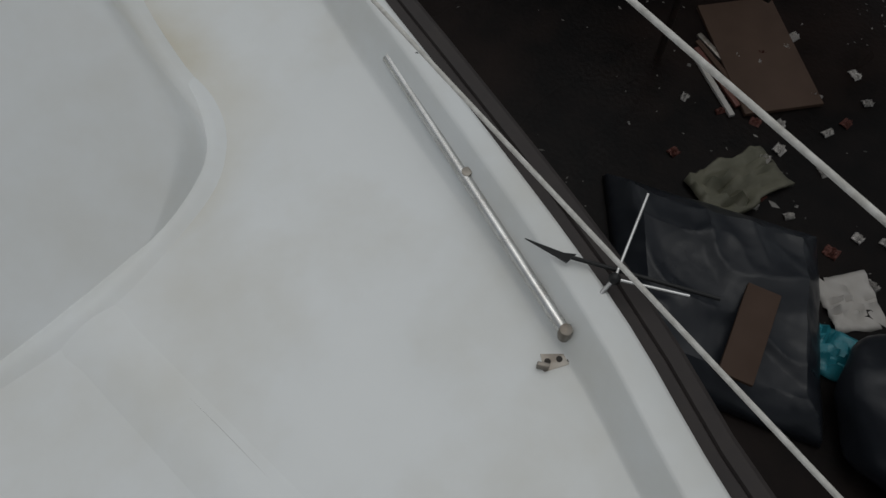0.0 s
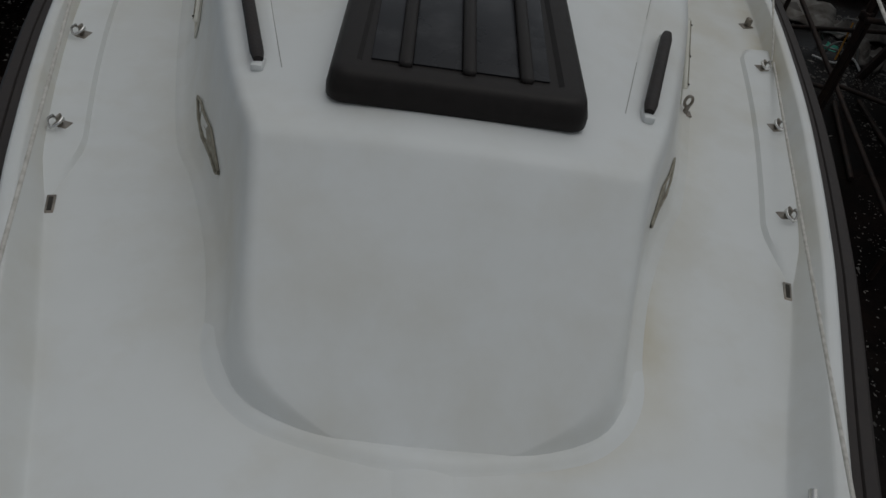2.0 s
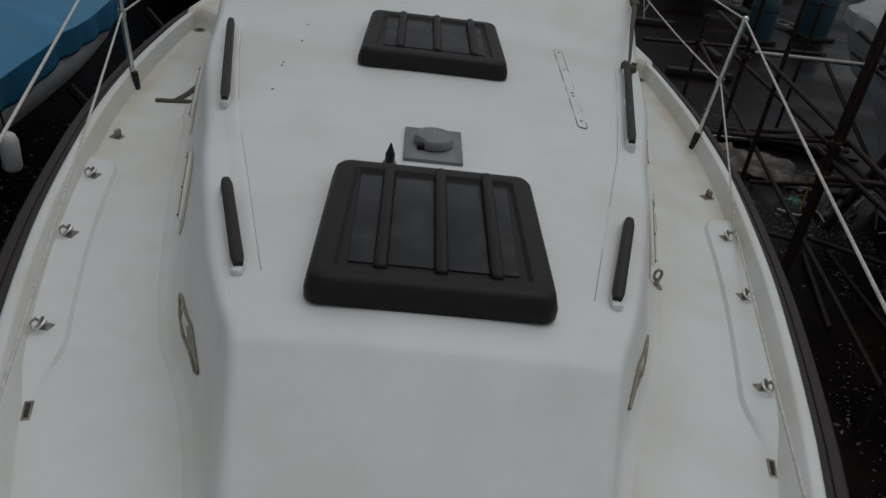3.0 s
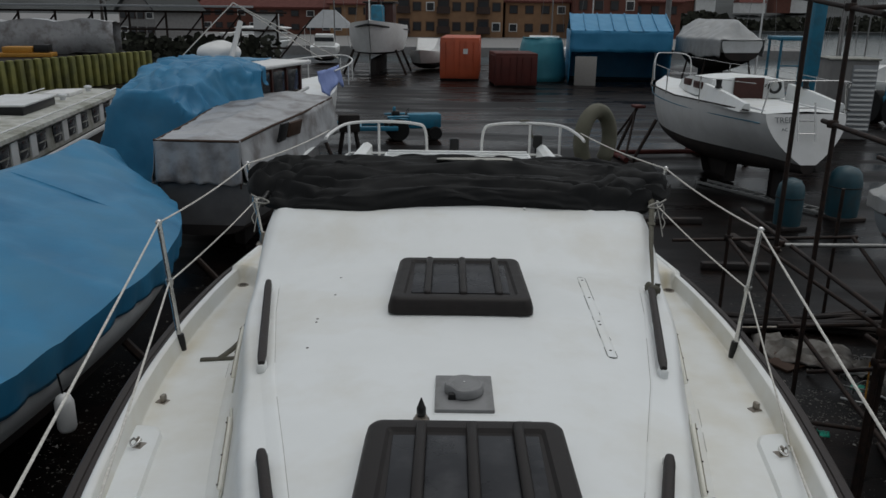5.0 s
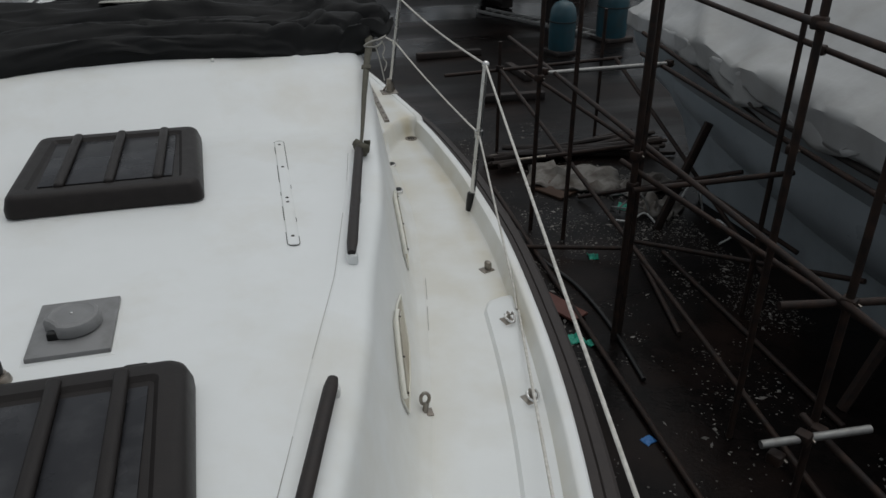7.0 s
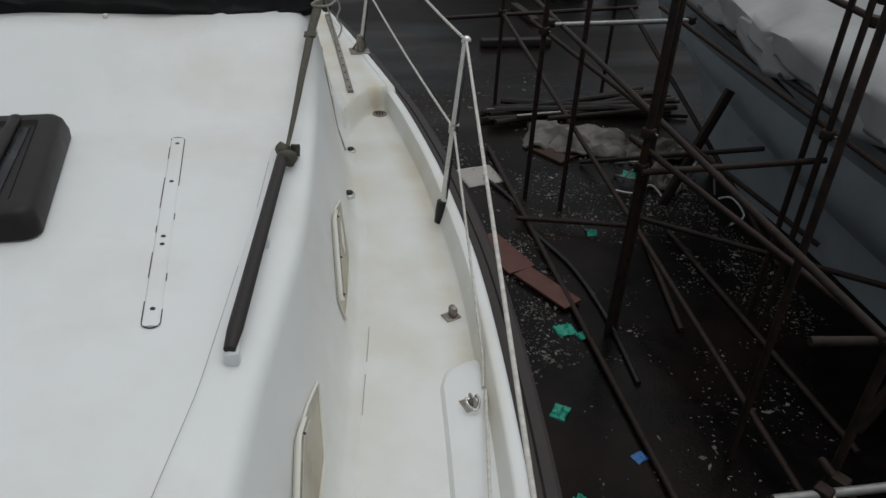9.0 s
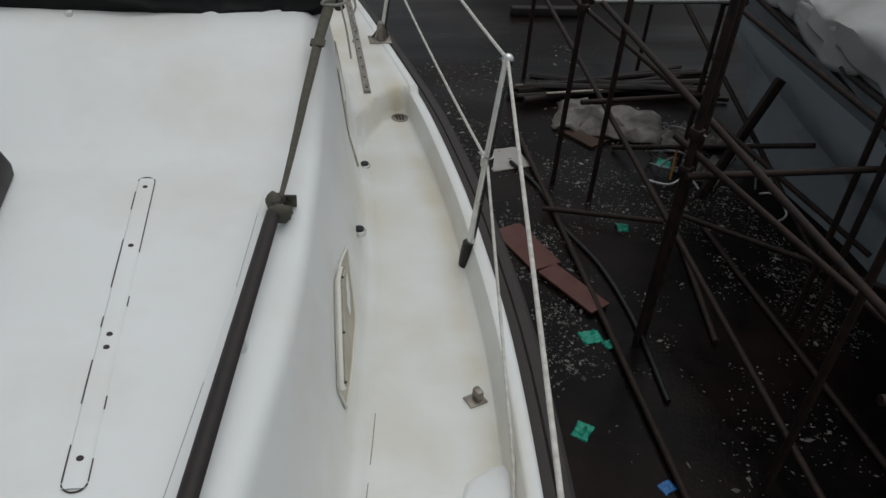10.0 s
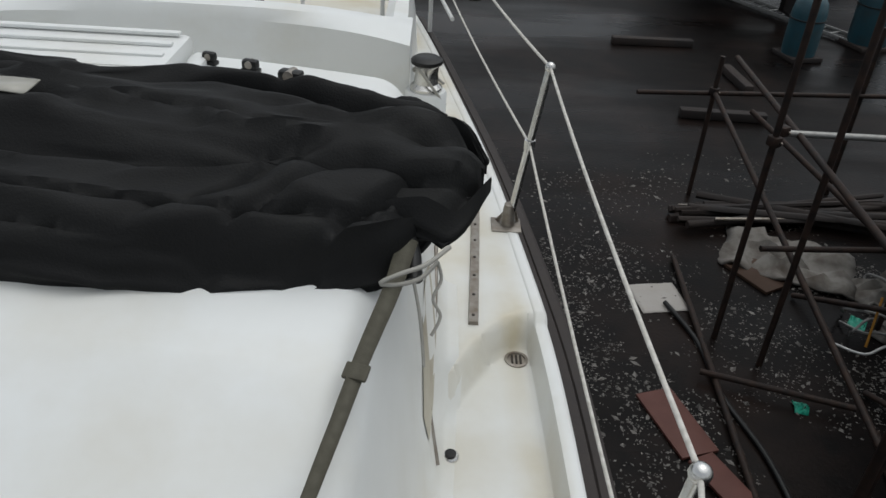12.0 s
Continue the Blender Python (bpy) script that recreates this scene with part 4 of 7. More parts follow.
coam = loft("cockpit_coaming", [[(x, 5.82 - 0.06 * (abs(x) / 0.95) ** 2, 0.02), (x, 5.78 - 0.06 * (abs(x) / 0.95) ** 2, 0.50 - 0.05 * (abs(x) / 0.95) ** 4), (x, 5.80, 0.545 - 0.07 * (abs(x) / 0.95) ** 4), (x, 5.88, 0.55 - 0.07 * (abs(x) / 0.95) ** 4), (x, 5.93, 0.5), (x, 5.95, 0.02)] for x in np.linspace(-0.95, 0.95, 17)], GEL)
tagged(coam, "white moulded cockpit coaming behind the doghouse", "coaming", kind="structure")
for s in (-1, 1):
    c2 = loft("cockpit_coaming", [[(s * (0.80 - 0.02 * (y - 5.9)), y, 0.03), (s * (0.82 - 0.02 * (y - 5.9)), y, 0.40), (s * (0.86 - 0.02 * (y - 5.9)), y, 0.43), (s * (0.93 - 0.04 * (y - 5.9)), y, 0.42), (s * (1.0 - 0.06 * (y - 5.9)), y, 0.08)] for y in (5.92, 6.3, 6.8, 7.3)], GEL)
    tagged(c2, "white cockpit side coaming", "coaming", kind="structure")
    wz = 0.085
    wn = thing("winch", s * 1.02, 5.72, wz + 0.09, "chromed sheet winch with black cap on a white pad", "winch", "winches")
    turned_part("pad", [(0.085, -0.12), (0.085, 0.09), (0.078, 0.10)], GEL, wn, 20)
    turned_part("drum", [(0.066, 0.10), (0.066, 0.115), (0.05, 0.13), (0.046, 0.17), (0.05, 0.20), (0.062, 0.212)], STEEL, wn, 20)
    turned_part("cap", [(0.064, 0.212), (0.064, 0.226), (0.05, 0.235)], BLACKPL, wn, 20, "black top cap")
    tube("rope_turn", curve([(0.07, 0.02, 0.12), (0.02, 0.065, 0.14), (-0.05, 0.04, 0.16), (-0.03, -0.05, 0.2), (0.05, -0.06, 0.1), (0.08, 0.0, 0.04)], 5), 0.006, ROPE_GREY, wn)
    jt = thing("genoa_track", 0, 0, 0, "grey alloy genoa track screwed to the side deck", "deck track", "genoa tracks")
    pts = [Vector((s * (1.205 + 0.022 * math.sin((y - 4.43) * 1.4)), y, deck_z(1.2, y) + 0.006)) for y in stations(4.43, 5.6, 0.1)]
    meshed("rail", [v for p in pts for v in ((p.x - 0.016, p.y, p.z - 0.012), (p.x - 0.012, p.y, p.z + 0.006), (p.x + 0.012, p.y, p.z + 0.006), (p.x + 0.016, p.y, p.z - 0.012))], grid_faces(len(pts), 4) + [(0, 1, 2, 3)], STEEL_OLD, jt)
    for p in pts:
        part("screw", box(0.009, 0.009, 0.004, p.x, p.y + 0.03, p.z + 0.005, 0.002), DIRT_HOLES, jt)
    in2 = thing("handrail_strip", 0, 0, 0, "thin grey trim strip along the coachroof foot", "trim strip", "trim strips")
    tube("strip", curve([(s * 1.118, 3.97, deck_z(1.12, 3.97) + 0.035), (s * 1.085, 4.12, 0.15), (s * 1.095, 4.35, 0.20), (s * 1.09, 4.6, 0.24)], 5), 0.006, STEEL_OLD, in2)
    for x, y in ((1.15, 4.03), (1.072, 3.481)):
        eye = thing("deck_eye", s * x, y, 0.116 if y < 3.6 else deck_z(x, y) + 0.018, "chromed deck eye with a black bush", "deck eye", "deck eyes")
        turned_part("flange", [(0.021, -0.025), (0.021, -0.012), (0.017, -0.008), (0.013, -0.008)], STEEL, eye, 16)
        turned_part("bush", [(0.015, -0.012), (0.014, -0.003), (0.006, -0.002)], BLACKPL, eye, 12, "black bush")
    dr = thing("scupper_drain", s * 1.335, 4.41, deck_z(1.335, 4.41), "tarnished round scupper drain in the side deck", "drain", "scupper drains")
    turned_part("grille", [(0.034, -0.004), (0.034, 0.004), (0.026, 0.005), (0.024, 0.001)], STEEL_OLD, dr, 18)
    # Slots are dark bars on the grille; their shade is in the colour.
    for k in (-1, 0, 1):
        part("slot", box(0.006, 0.036, 0.003, k * 0.012, 0, 0.002), DIRT_HOLES, dr)
    cl = thing("fairlead", s * 1.297, 2.865, deck_z(1.297, 2.865), "small tarnished steel deck lug", "deck lug", "deck lugs", 20 * s)
    part("plate", box(0.05, 0.04, 0.004, 0, 0, 0, 0.0015), STEEL_OLD, cl)
    part("lug", box(0.02, 0.03, 0.035, 0.006, 0, 0.002, 0.007), STEEL_OLD, cl)
    # raised chainplate pad by the rail
    secs = []
    for y in stations(1.18, 2.66, 0.06):
        t = min(soft_step(1.18, 1.5, y), soft_step(2.66, 2.6, y) if y > 2.58 else 1.0)
        foot = half(y) - 0.078
        w = 0.015 + 0.075 * t
        h = 0.018 * min(1.0, t * 1.5)
        secs.append([(s * (foot - w - 0.012), y, deck_z(foot - w, y) - 0.002), (s * (foot - w), y, deck_z(foot - w, y) + h * 0.8), (s * (foot - w + 0.02), y, deck_z(foot - w, y) + h), (s * (foot + 0.03), y, deck_z(foot, y) + h + 0.004)])
    tagged(loft("trim", secs, GEL, caps=False), "raised chainplate pad beside the toe rail", "moulding", kind="structure")
    for x, y in ((1.285, 2.47), (1.215, 2.04), (1.055, 1.52)):
        x = half(y) - 0.105
        cp = thing("chainplate", s * x, y, deck_z(x, y) + 0.016, "tarnished shroud chainplate with a bent shackle", "chainplate", "chainplates", 12 * s)
        part("plate", box(0.045, 0.05, 0.005, 0, 0, 0, 0.002), STEEL_OLD, cp)
        part("tang", box(0.007, 0.022, 0.036, 0, 0, 0.003, 0.003), STEEL_OLD, cp)
        tube("shackle", curve([(-0.014, 0.0, 0.035), (-0.02, -0.02, 0.03), (-0.004, -0.035, 0.02), (0.014, -0.02, 0.03), (0.014, 0.0, 0.035)], 4), 0.004, STEEL, cp, 6)
        bm = bmesh.new()
        bmesh.ops.create_cone(bm, cap_ends=True, segments=8, radius1=0.004, radius2=0.004, depth=0.032, matrix=Matrix.Translation((0, 0, 0.028)) @ Matrix.Rotation(radians(90), 4, "Y"))
        part("pin", bm, STEEL, cp)
    hole = thing("deck_slot", s * (half(1.2) - 0.105), 1.2, deck_z(0.95, 1.2), "worn slot with a dark opening at the end of the chainplate pad", "slot", "deck slots", -14 * s)
    part("rim", box(0.022, 0.07, 0.004, 0, 0, -0.001, 0.002), STEEL_OLD, hole)
    # A dark bar for the opening, with the shade inside it as colour.
    part("opening", box(0.011, 0.05, 0.003, 0, 0, 0.002, 0.001), DIRT_HOLES, hole)

pe = thing("pad_eye", 0.856, 2.07, deck_z(0.856, 2.07), "tarnished pad eye with a lifted snap ring", "pad eye")
part("plate", box(0.05, 0.035, 0.005, 0, 0, 0, 0.002), STEEL_OLD, pe)
tube("ring", [(0.004 + 0.013 * math.cos(a), 0.012, 0.045 + 0.021 * math.sin(a)) for a in np.linspace(0, 2 * math.pi, 14)[:-1]], 0.0055, STEEL_OLD, pe, 7, True)
tube("neck", [(0, 0, 0), (0.008, 0.01, 0.03)], 0.009, STEEL_OLD, pe)
lash = thing("lashing_strap", 0, 0, 0, "short frayed olive strap end lying on the side deck", "strap")
for pts, w in (([(-1.02, 3.86, 0.055), (-1.08, 3.7, 0.05), (-1.13, 3.45, 0.047), (-1.17, 3.3, 0.047)], (0.012, 0.018)), ([(-1.26, 3.29, 0.045), (-1.17, 3.30, 0.05), (-1.09, 3.31, 0.046)], (0.018, 0.02))):
    rr = []
    pp = curve(pts, 6)
    for i, p in enumerate(pp):
        d = (pp[min(i + 1, len(pp) - 1)] - pp[max(i - 1, 0)]).normalized()
        sd = d.cross(Vector((0, 0, 1)))
        z = deck_z(p.x, p.y) + 0.005
        rr.append([(p.x - sd.x * w[1], p.y - sd.y * w[1], z), (p.x, p.y, z + 0.006), (p.x + sd.x * w[1], p.y + sd.y * w[1], z)])
    cloth("band", rr, STRAP, lash, "", 0.004, 0.002, 9)

# steel strut and wind sensor stowed along the rail at the bow
strut = thing("stowed_strut", 0, 0, 0, "long polished steel strut stowed along the toe rail", "strut")
a, b = Vector((0.772, 0.555, 0.135)), Vector((0.535, -0.095, 0.15))
between("rod", a, b, 0.011, STEEL, strut, 12)
m = a.lerp(b, 0.485)
turned_part("eye", [(0.010, -0.006), (0.010, 0.006), (0.004, 0.007)], STEEL_OLD, strut, 12).location = m + Vector((0.006, 0, 0.006))
part("front_clip", box(0.02, 0.045, 0.045, 0.788, 0.505, 0.12, 0.007), STEEL_OLD, strut)
part("front_pin", box(0.014, 0.02, 0.02, 0.796, 0.49, 0.155, 0.004), BLACKPL, strut)
turned_part("end_fork", [(0.011, -0.02), (0.013, 0.0), (0.011, 0.012), (0.005, 0.014)], STEEL_OLD, strut, 12).location = b
brk = thing("deck_bracket", 0.492, -0.11, 0.112, "small drilled triangular steel bracket", "bracket", rz=30)
brk.scale = (0.7, 0.7, 0.7)
bm = bmesh.new()
f = bm.faces.new([bm.verts.new(v) for v in ((-0.03, 0.02, 0), (0.015, 0.035, 0), (0.03, -0.03, 0), (0.015, -0.055, 0))])
g = bmesh.ops.extrude_face_region(bm, geom=[f])
bmesh.ops.translate(bm, verts=[v for v in g["geom"] if isinstance(v, bmesh.types.BMVert)], vec=(0, 0, 0.006))
part("plate", bm, STEEL_OLD, brk)
# Drilled holes are dark discs on the plate, shaded by colour alone.
for x, y in ((0.0, 0.015), (0.012, -0.012), (0.016, -0.038)):
    turned_part("hole", [(0.008, 0.006), (0.008, 0.0075), (0.004, 0.0076)], DIRT_HOLES, brk, 10).location = (x, y, 0)
part("tab", box(0.012, 0.03, 0.03, -0.018, 0.025, 0, 0.003), STEEL_OLD, brk)
sensor = thing("wind_sensor", 0, 0, 0, "masthead wind sensor with black vane and steel arms", "wind sensor")
hub = Vector((0.645, -0.104, 0.2))
bm = bmesh.new()
bmesh.ops.create_icosphere(bm, subdivisions=2, radius=0.011, matrix=Matrix.Translation(hub))
part("hub", bm, BLACKPL, sensor)
between("arm", hub, (0.545, -0.095, 0.15), 0.0045, STEEL, sensor)
between("arm", hub, hub + Vector((0.175, 0.056, 0.0)), 0.003, STEEL, sensor)
between("arm", hub, hub + Vector((0.058, -0.11, 0.0)), 0.003, STEEL, sensor)
between("vane_boom", hub + Vector((0.10, -0.15, -0.02)), hub + Vector((-0.02, 0.085, 0)), 0.004, BLACKPL, sensor)
vv = [hub + Vector(p) for p in ((-0.008, 0.075, 0), (-0.022, 0.092, 0.003), (-0.045, 0.158, 0.004), (-0.03, 0.078, -0.003))]
part_v = meshed("vane", vv + [p + Vector((0, 0, 0.004)) for p in vv], [(0, 1, 2, 3), (7, 6, 5, 4), (0, 4, 5, 1), (1, 5, 6, 2), (2, 6, 7, 3), (3, 7, 4, 0)], BLACKPL, sensor, "black tail vane")

ring = thing("horseshoe_lifebuoy", 1.37, 7.3, 0.42, "olive covered horseshoe lifebuoy hung on the stern rail", "lifebuoy", rz=35)
pts = [(0.19 * math.cos(a), 0.02, 0.06 + 0.27 * math.sin(a)) for a in np.linspace(radians(-58), radians(238), 26)]
tube("float", pts, [0.035] + [0.075] * 24 + [0.035], LIFEBUOY, ring, 10)
tube("strap", [(-0.1, 0.09, 0.30), (0.0, 0.1, 0.31), (0.1, 0.09, 0.30)], 0.008, STRAP, ring)
for x, hgt, lab in ((0.80, 0.34, "dark outboard bracket pad lashed to the stern rail"), (0.0, 0.30, "black stern post cap")):
    o = thing("stern_post", x, 7.3, 0.05, lab, "post")
    part("post", box(0.05, 0.05, hgt, 0, 0, 0, 0.01), BLACKPL, o)
    part("cap", box(0.09, 0.08, 0.13, 0, 0, hgt, 0.02), BLACKPL, o)
lashing = thing("yellow_lashing", 0, 0, 0, "yellow rope lashing on the stern rail", "lashing")
tube("rope", curve([(0.62, 7.22, 0.66), (0.72, 7.28, 0.64), (0.74, 7.27, 0.52), (0.82, 7.3, 0.42)], 5), 0.009, STRAP, lashing)

# ---- ground and distance ----
ground = meshed("ground", [(-600, -80, GROUND), (26, -80, GROUND), (26, 38, GROUND), (19, 62, GROUND), (-600, 62, GROUND)], [(0, 1, 2, 3, 4)], ASPHALT)
tagged(ground, "dark wet boatyard asphalt with grit and puddles", "ground", kind="structure")
quay = meshed("quay_wall", [(26, -80, GROUND), (26, 38, GROUND), (19, 62, GROUND), (-600, 62, GROUND), (26, -80, -6), (26, 38, -6), (19, 62, -6), (-600, 62, -6)], [(0, 1, 5, 4), (1, 2, 6, 5), (2, 3, 7, 6)], CONCRETE)
tagged(quay, "grey concrete quay edge", "quay", kind="structure")
water = meshed("water", [(-2500, -2500, -3.3), (2500, -2500, -3.3), (2500, 2500, -3.3), (-2500, 2500, -3.3)], [(0, 1, 2, 3)], WATER)
tagged(water, "grey calm harbour water", "water", kind="structure")
far_bank = meshed("far_bank", [(-900, 88, -2.3), (40, 88, -2.3), (48, 400, -2.3), (-900, 400, -2.3), (-900, 88, -6), (40, 88, -6), (48, 400, -6), (-900, 400, -6)], [(0, 1, 2, 3), (0, 1, 5, 4), (1, 2, 6, 5)], CONCRETE)
tagged(far_bank, "far quay below the houses", "quay", kind="structure")


def ridge(x0, x1, y, base, heights, depth, mat, label):
    rows, n = [], 60
    for j, (dy, f) in enumerate(((0, 0.0), (depth * 0.25, 0.55), (depth * 0.6, 0.9), (depth, 1.0), (depth * 1.6, 0.6))):
        row = []
        for i in range(n + 1):
            x = x0 + (x1 - x0) * i / n
            h = float(np.interp(i / n, np.linspace(0, 1, len(heights)), heights))
            row.append((x, y + dy, base + f * h * (1 + 0.10 * noise.noise(Vector((x * 0.02, dy * 0.05, 1)))) + (1.5 * noise.noise(Vector((x * 0.12, dy, 2))) if f else 0)))
        rows.append(row)
    ob = meshed("hill", [v for r in rows for v in r], grid_faces(5, n + 1), mat)
    return tagged(ob, label, "hill", kind="structure")


ridge(52, 700, 330, -3.4, [6, 18, 30, 40, 46, 50, 50], 220, HILLMAT, "dull wooded hillside beyond the river")
ridge(-600, -20, 420, -3.4, [17, 15, 13, 10, 8, 5], 160, HILLMAT, "low wooded ridge behind the houses")


shore = meshed("far_shore", [(44, 200, -2.7), (900, 200, -2.7), (900, 345, -1.8), (60, 345, -1.8), (44, 200, -4), (900, 200, -4)], [(0, 1, 2, 3), (0, 1, 5, 4)], HILLMAT)
tagged(shore, "low dark bank across the river", "bank", kind="structure")
V, F = [], []
rs = random.Random(41)
for k in range(5200):
    x, y = 44 + 330 * rs.random() ** 1.4, rs.uniform(202, 216)
    top = 2.0 + 2.6 * max(0.0, 0.5 + noise.noise(Vector((x * 0.07, 3.0, 0.0))))
    z = -2.7 + rs.random() ** 1.3 * top
    n, r0 = len(V), rs.uniform(0.4, 1.1)
    for q in range(5):
        V.append((x + r0 * math.cos(q * 1.257) * rs.uniform(0.5, 1.2), y + rs.uniform(-0.4, 0.4), z + r0 * math.sin(q * 1.257) * rs.uniform(0.4, 1.0)))
    F.append(tuple(range(n, n + 5)))
tagged(meshed("far_trees", V, F, SCRUB), "dark bare trees along the far river bank", "woods", kind="stuff")


def gable_house(x, y, w, d, h, roof, label, cat, mats, storeys, bays, rz=0.0, gable_front=False, balconies=False, name="house"):
    """A brick house with its windows, and a pitched roof."""
    ho = thing(name, x, y, -2.3, label, cat, "", rz)
    wallm, roofm = mats
    if gable_front:
        v = [(-w / 2, 0, 0), (w / 2, 0, 0), (w / 2, 0, h), (0, 0, h + roof), (-w / 2, 0, h), (-w / 2, d, 0), (w / 2, d, 0), (w / 2, d, h), (0, d, h + roof), (-w / 2, d, h)]
        f = [(0, 1, 2, 3, 4), (9, 8, 7, 6, 5), (1, 6, 7, 2), (0, 4, 9, 5)]
        meshed("wall", v, f, wallm, ho)
        o = 0.5
        for s in (-1, 1):
            k = [(s * (w / 2 + o), -o, h - o * roof / (w / 2)), (0, -o, h + roof), (0, d + o, h + roof), (s * (w / 2 + o), d + o, h - o * roof / (w / 2))]
            meshed("roof", k + [(a, b, c + 0.25) for a, b, c in k], [(0, 1, 2, 3), (4, 5, 6, 7), (0, 1, 5, 4), (1, 2, 6, 5), (2, 3, 7, 6), (3, 0, 4, 7)], roofm, ho)
    else:
        v = [(-w / 2, 0, 0), (w / 2, 0, 0), (w / 2, 0, h), (-w / 2, 0, h), (-w / 2, d, 0), (w / 2, d, 0), (w / 2, d, h), (-w / 2, d, h), (-w / 2, d / 2, h + roof), (w / 2, d / 2, h + roof)]
        meshed("wall", v, [(0, 1, 2, 3), (4, 7, 6, 5), (1, 5, 6, 9, 2), (0, 3, 8, 7, 4)], wallm, ho)
        for s, yy in ((-1, 0), (1, d)):
            k = [(-w / 2 - 0.4, yy + s * 0.4, h - 0.2), (w / 2 + 0.4, yy + s * 0.4, h - 0.2), (w / 2 + 0.4, d / 2, h + roof), (-w / 2 - 0.4, d / 2, h + roof)]
            meshed("roof", k + [(a, b, c + 0.25) for a, b, c in k], [(0, 1, 2, 3), (4, 5, 6, 7), (0, 1, 5, 4), (1, 2, 6, 5), (2, 3, 7, 6), (3, 0, 4, 7)], roofm, ho)
    sh = h / storeys
    for r in range(storeys):
        for c in range(bays):
            cx = -w / 2 + w * (c + 0.5) / bays
            cz = sh * r + sh * 0.32
            if balconies and c % 3 == 1:
                wd = part("window", box(1.7, 0.16, sh * 0.72, cx, -0.02, cz - 0.3, 0), FRAMEDK, ho)
                part("pane", box(1.3, 0.06, sh * 0.55, cx, -0.12, cz - 0.15, 0), GLASSDARK, wd)
                bal = part("balcony", box(2.0, 1.0, 0.15, cx, -0.5, cz - 0.35, 0), FRAMEDK, ho)
                part("rail", box(2.0, 0.06, 0.9, cx, -1.0, cz - 0.25, 0), FRAMEDK, bal)
            else:
                wd = part("window", box(1.25, 0.12, sh * 0.46, cx, -0.03, cz, 0), PAINTWHITE if (c + r) % 4 == 0 else FRAMEDK, ho)
                part("pane", box(1.0, 0.05, sh * 0.37, cx, -0.11, cz + 0.1, 0), GLASSDARK, wd)
    return ho


gable_house(-1, 120, 17.5, 12, 8.4, 6.0, "large gabled yellow brick apartment block with dark balconies", "apartment block", (BRICK, ROOFTILE), 3, 9, gable_front=True, balconies=True, name="apartment_block")
gable_house(-13.5, 122, 9, 10, 4.6, 2.4, "brick house with red tiled roof beside the apartments", "house", (BRICK, ROOFTILE), 2, 4)
gable_house(-24, 126, 12, 10, 4.0, 2.4, "dark red brick terrace with tiled roof", "house", (BRICKRED, ROOFTILE), 2, 5)
gable_house(-36.5, 135, 9.5, 10, 4.0, 2.6, "dark red brick terrace with tiled roof", "house", (BRICKRED, ROOFTILE), 2, 5)
gable_house(13, 122, 9.5, 10, 5.2, 3.2, "brick house with red tiled roof beside the apartments", "house", (BRICK, ROOFTILE), 2, 4)
gable_house(22.5, 118, 9, 12, 9.2, 5.0, "tall red brick block with steep tiled roof", "apartment block", (BRICKRED, ROOFTILE), 3, 4, gable_front=True, name="apartment_block")
gable_house(31, 124, 8, 10, 5.4, 3.0, "red brick house with tiled roof", "house", (BRICKRED, ROOFTILE), 2, 3)
gable_house(-40.5, 105, 6.5, 8, 3.6, 3.0, "grey weatherboard shed with steep dark roof", "shed", (CONCRETE, HILLMAT), 2, 4, gable_front=True, name="shed", rz=-28)
gable_house(-51, 140, 12, 10, 3.6, 2.6, "distant red roofed terrace", "house", (BRICKRED, ROOFTILE), 2, 6)
rnd = random.Random(5)
for k in range(22):
    hx = 62 + k * 13 + rnd.uniform(-4, 4)
    ho = thing("house", hx, 345 + rnd.uniform(0, 60), 2.5 + 0.05 * hx * 0.3, "small pale house on the far shore", "house", "far shore houses")
    w, h = rnd.uniform(7, 12), rnd.uniform(4, 6)
    part("wall", box(w, 8, h, 0, 0, -3, 0), PAINTWHITE if k % 3 else BRICKRED, ho)
    meshed("roof", [(-w / 2 - 0.3, -4.4, h - 3), (w / 2 + 0.3, -4.4, h - 3), (w / 2 + 0.3, 4.4, h - 3), (-w / 2 - 0.3, 4.4, h - 3), (-w / 2, 0, h), (w / 2, 0, h)], [(0, 1, 5, 4), (2, 3, 4, 5), (0, 4, 3), (1, 2, 5), (0, 3, 2, 1)], ROOFTILE if k % 2 else ROOFGREY, ho)


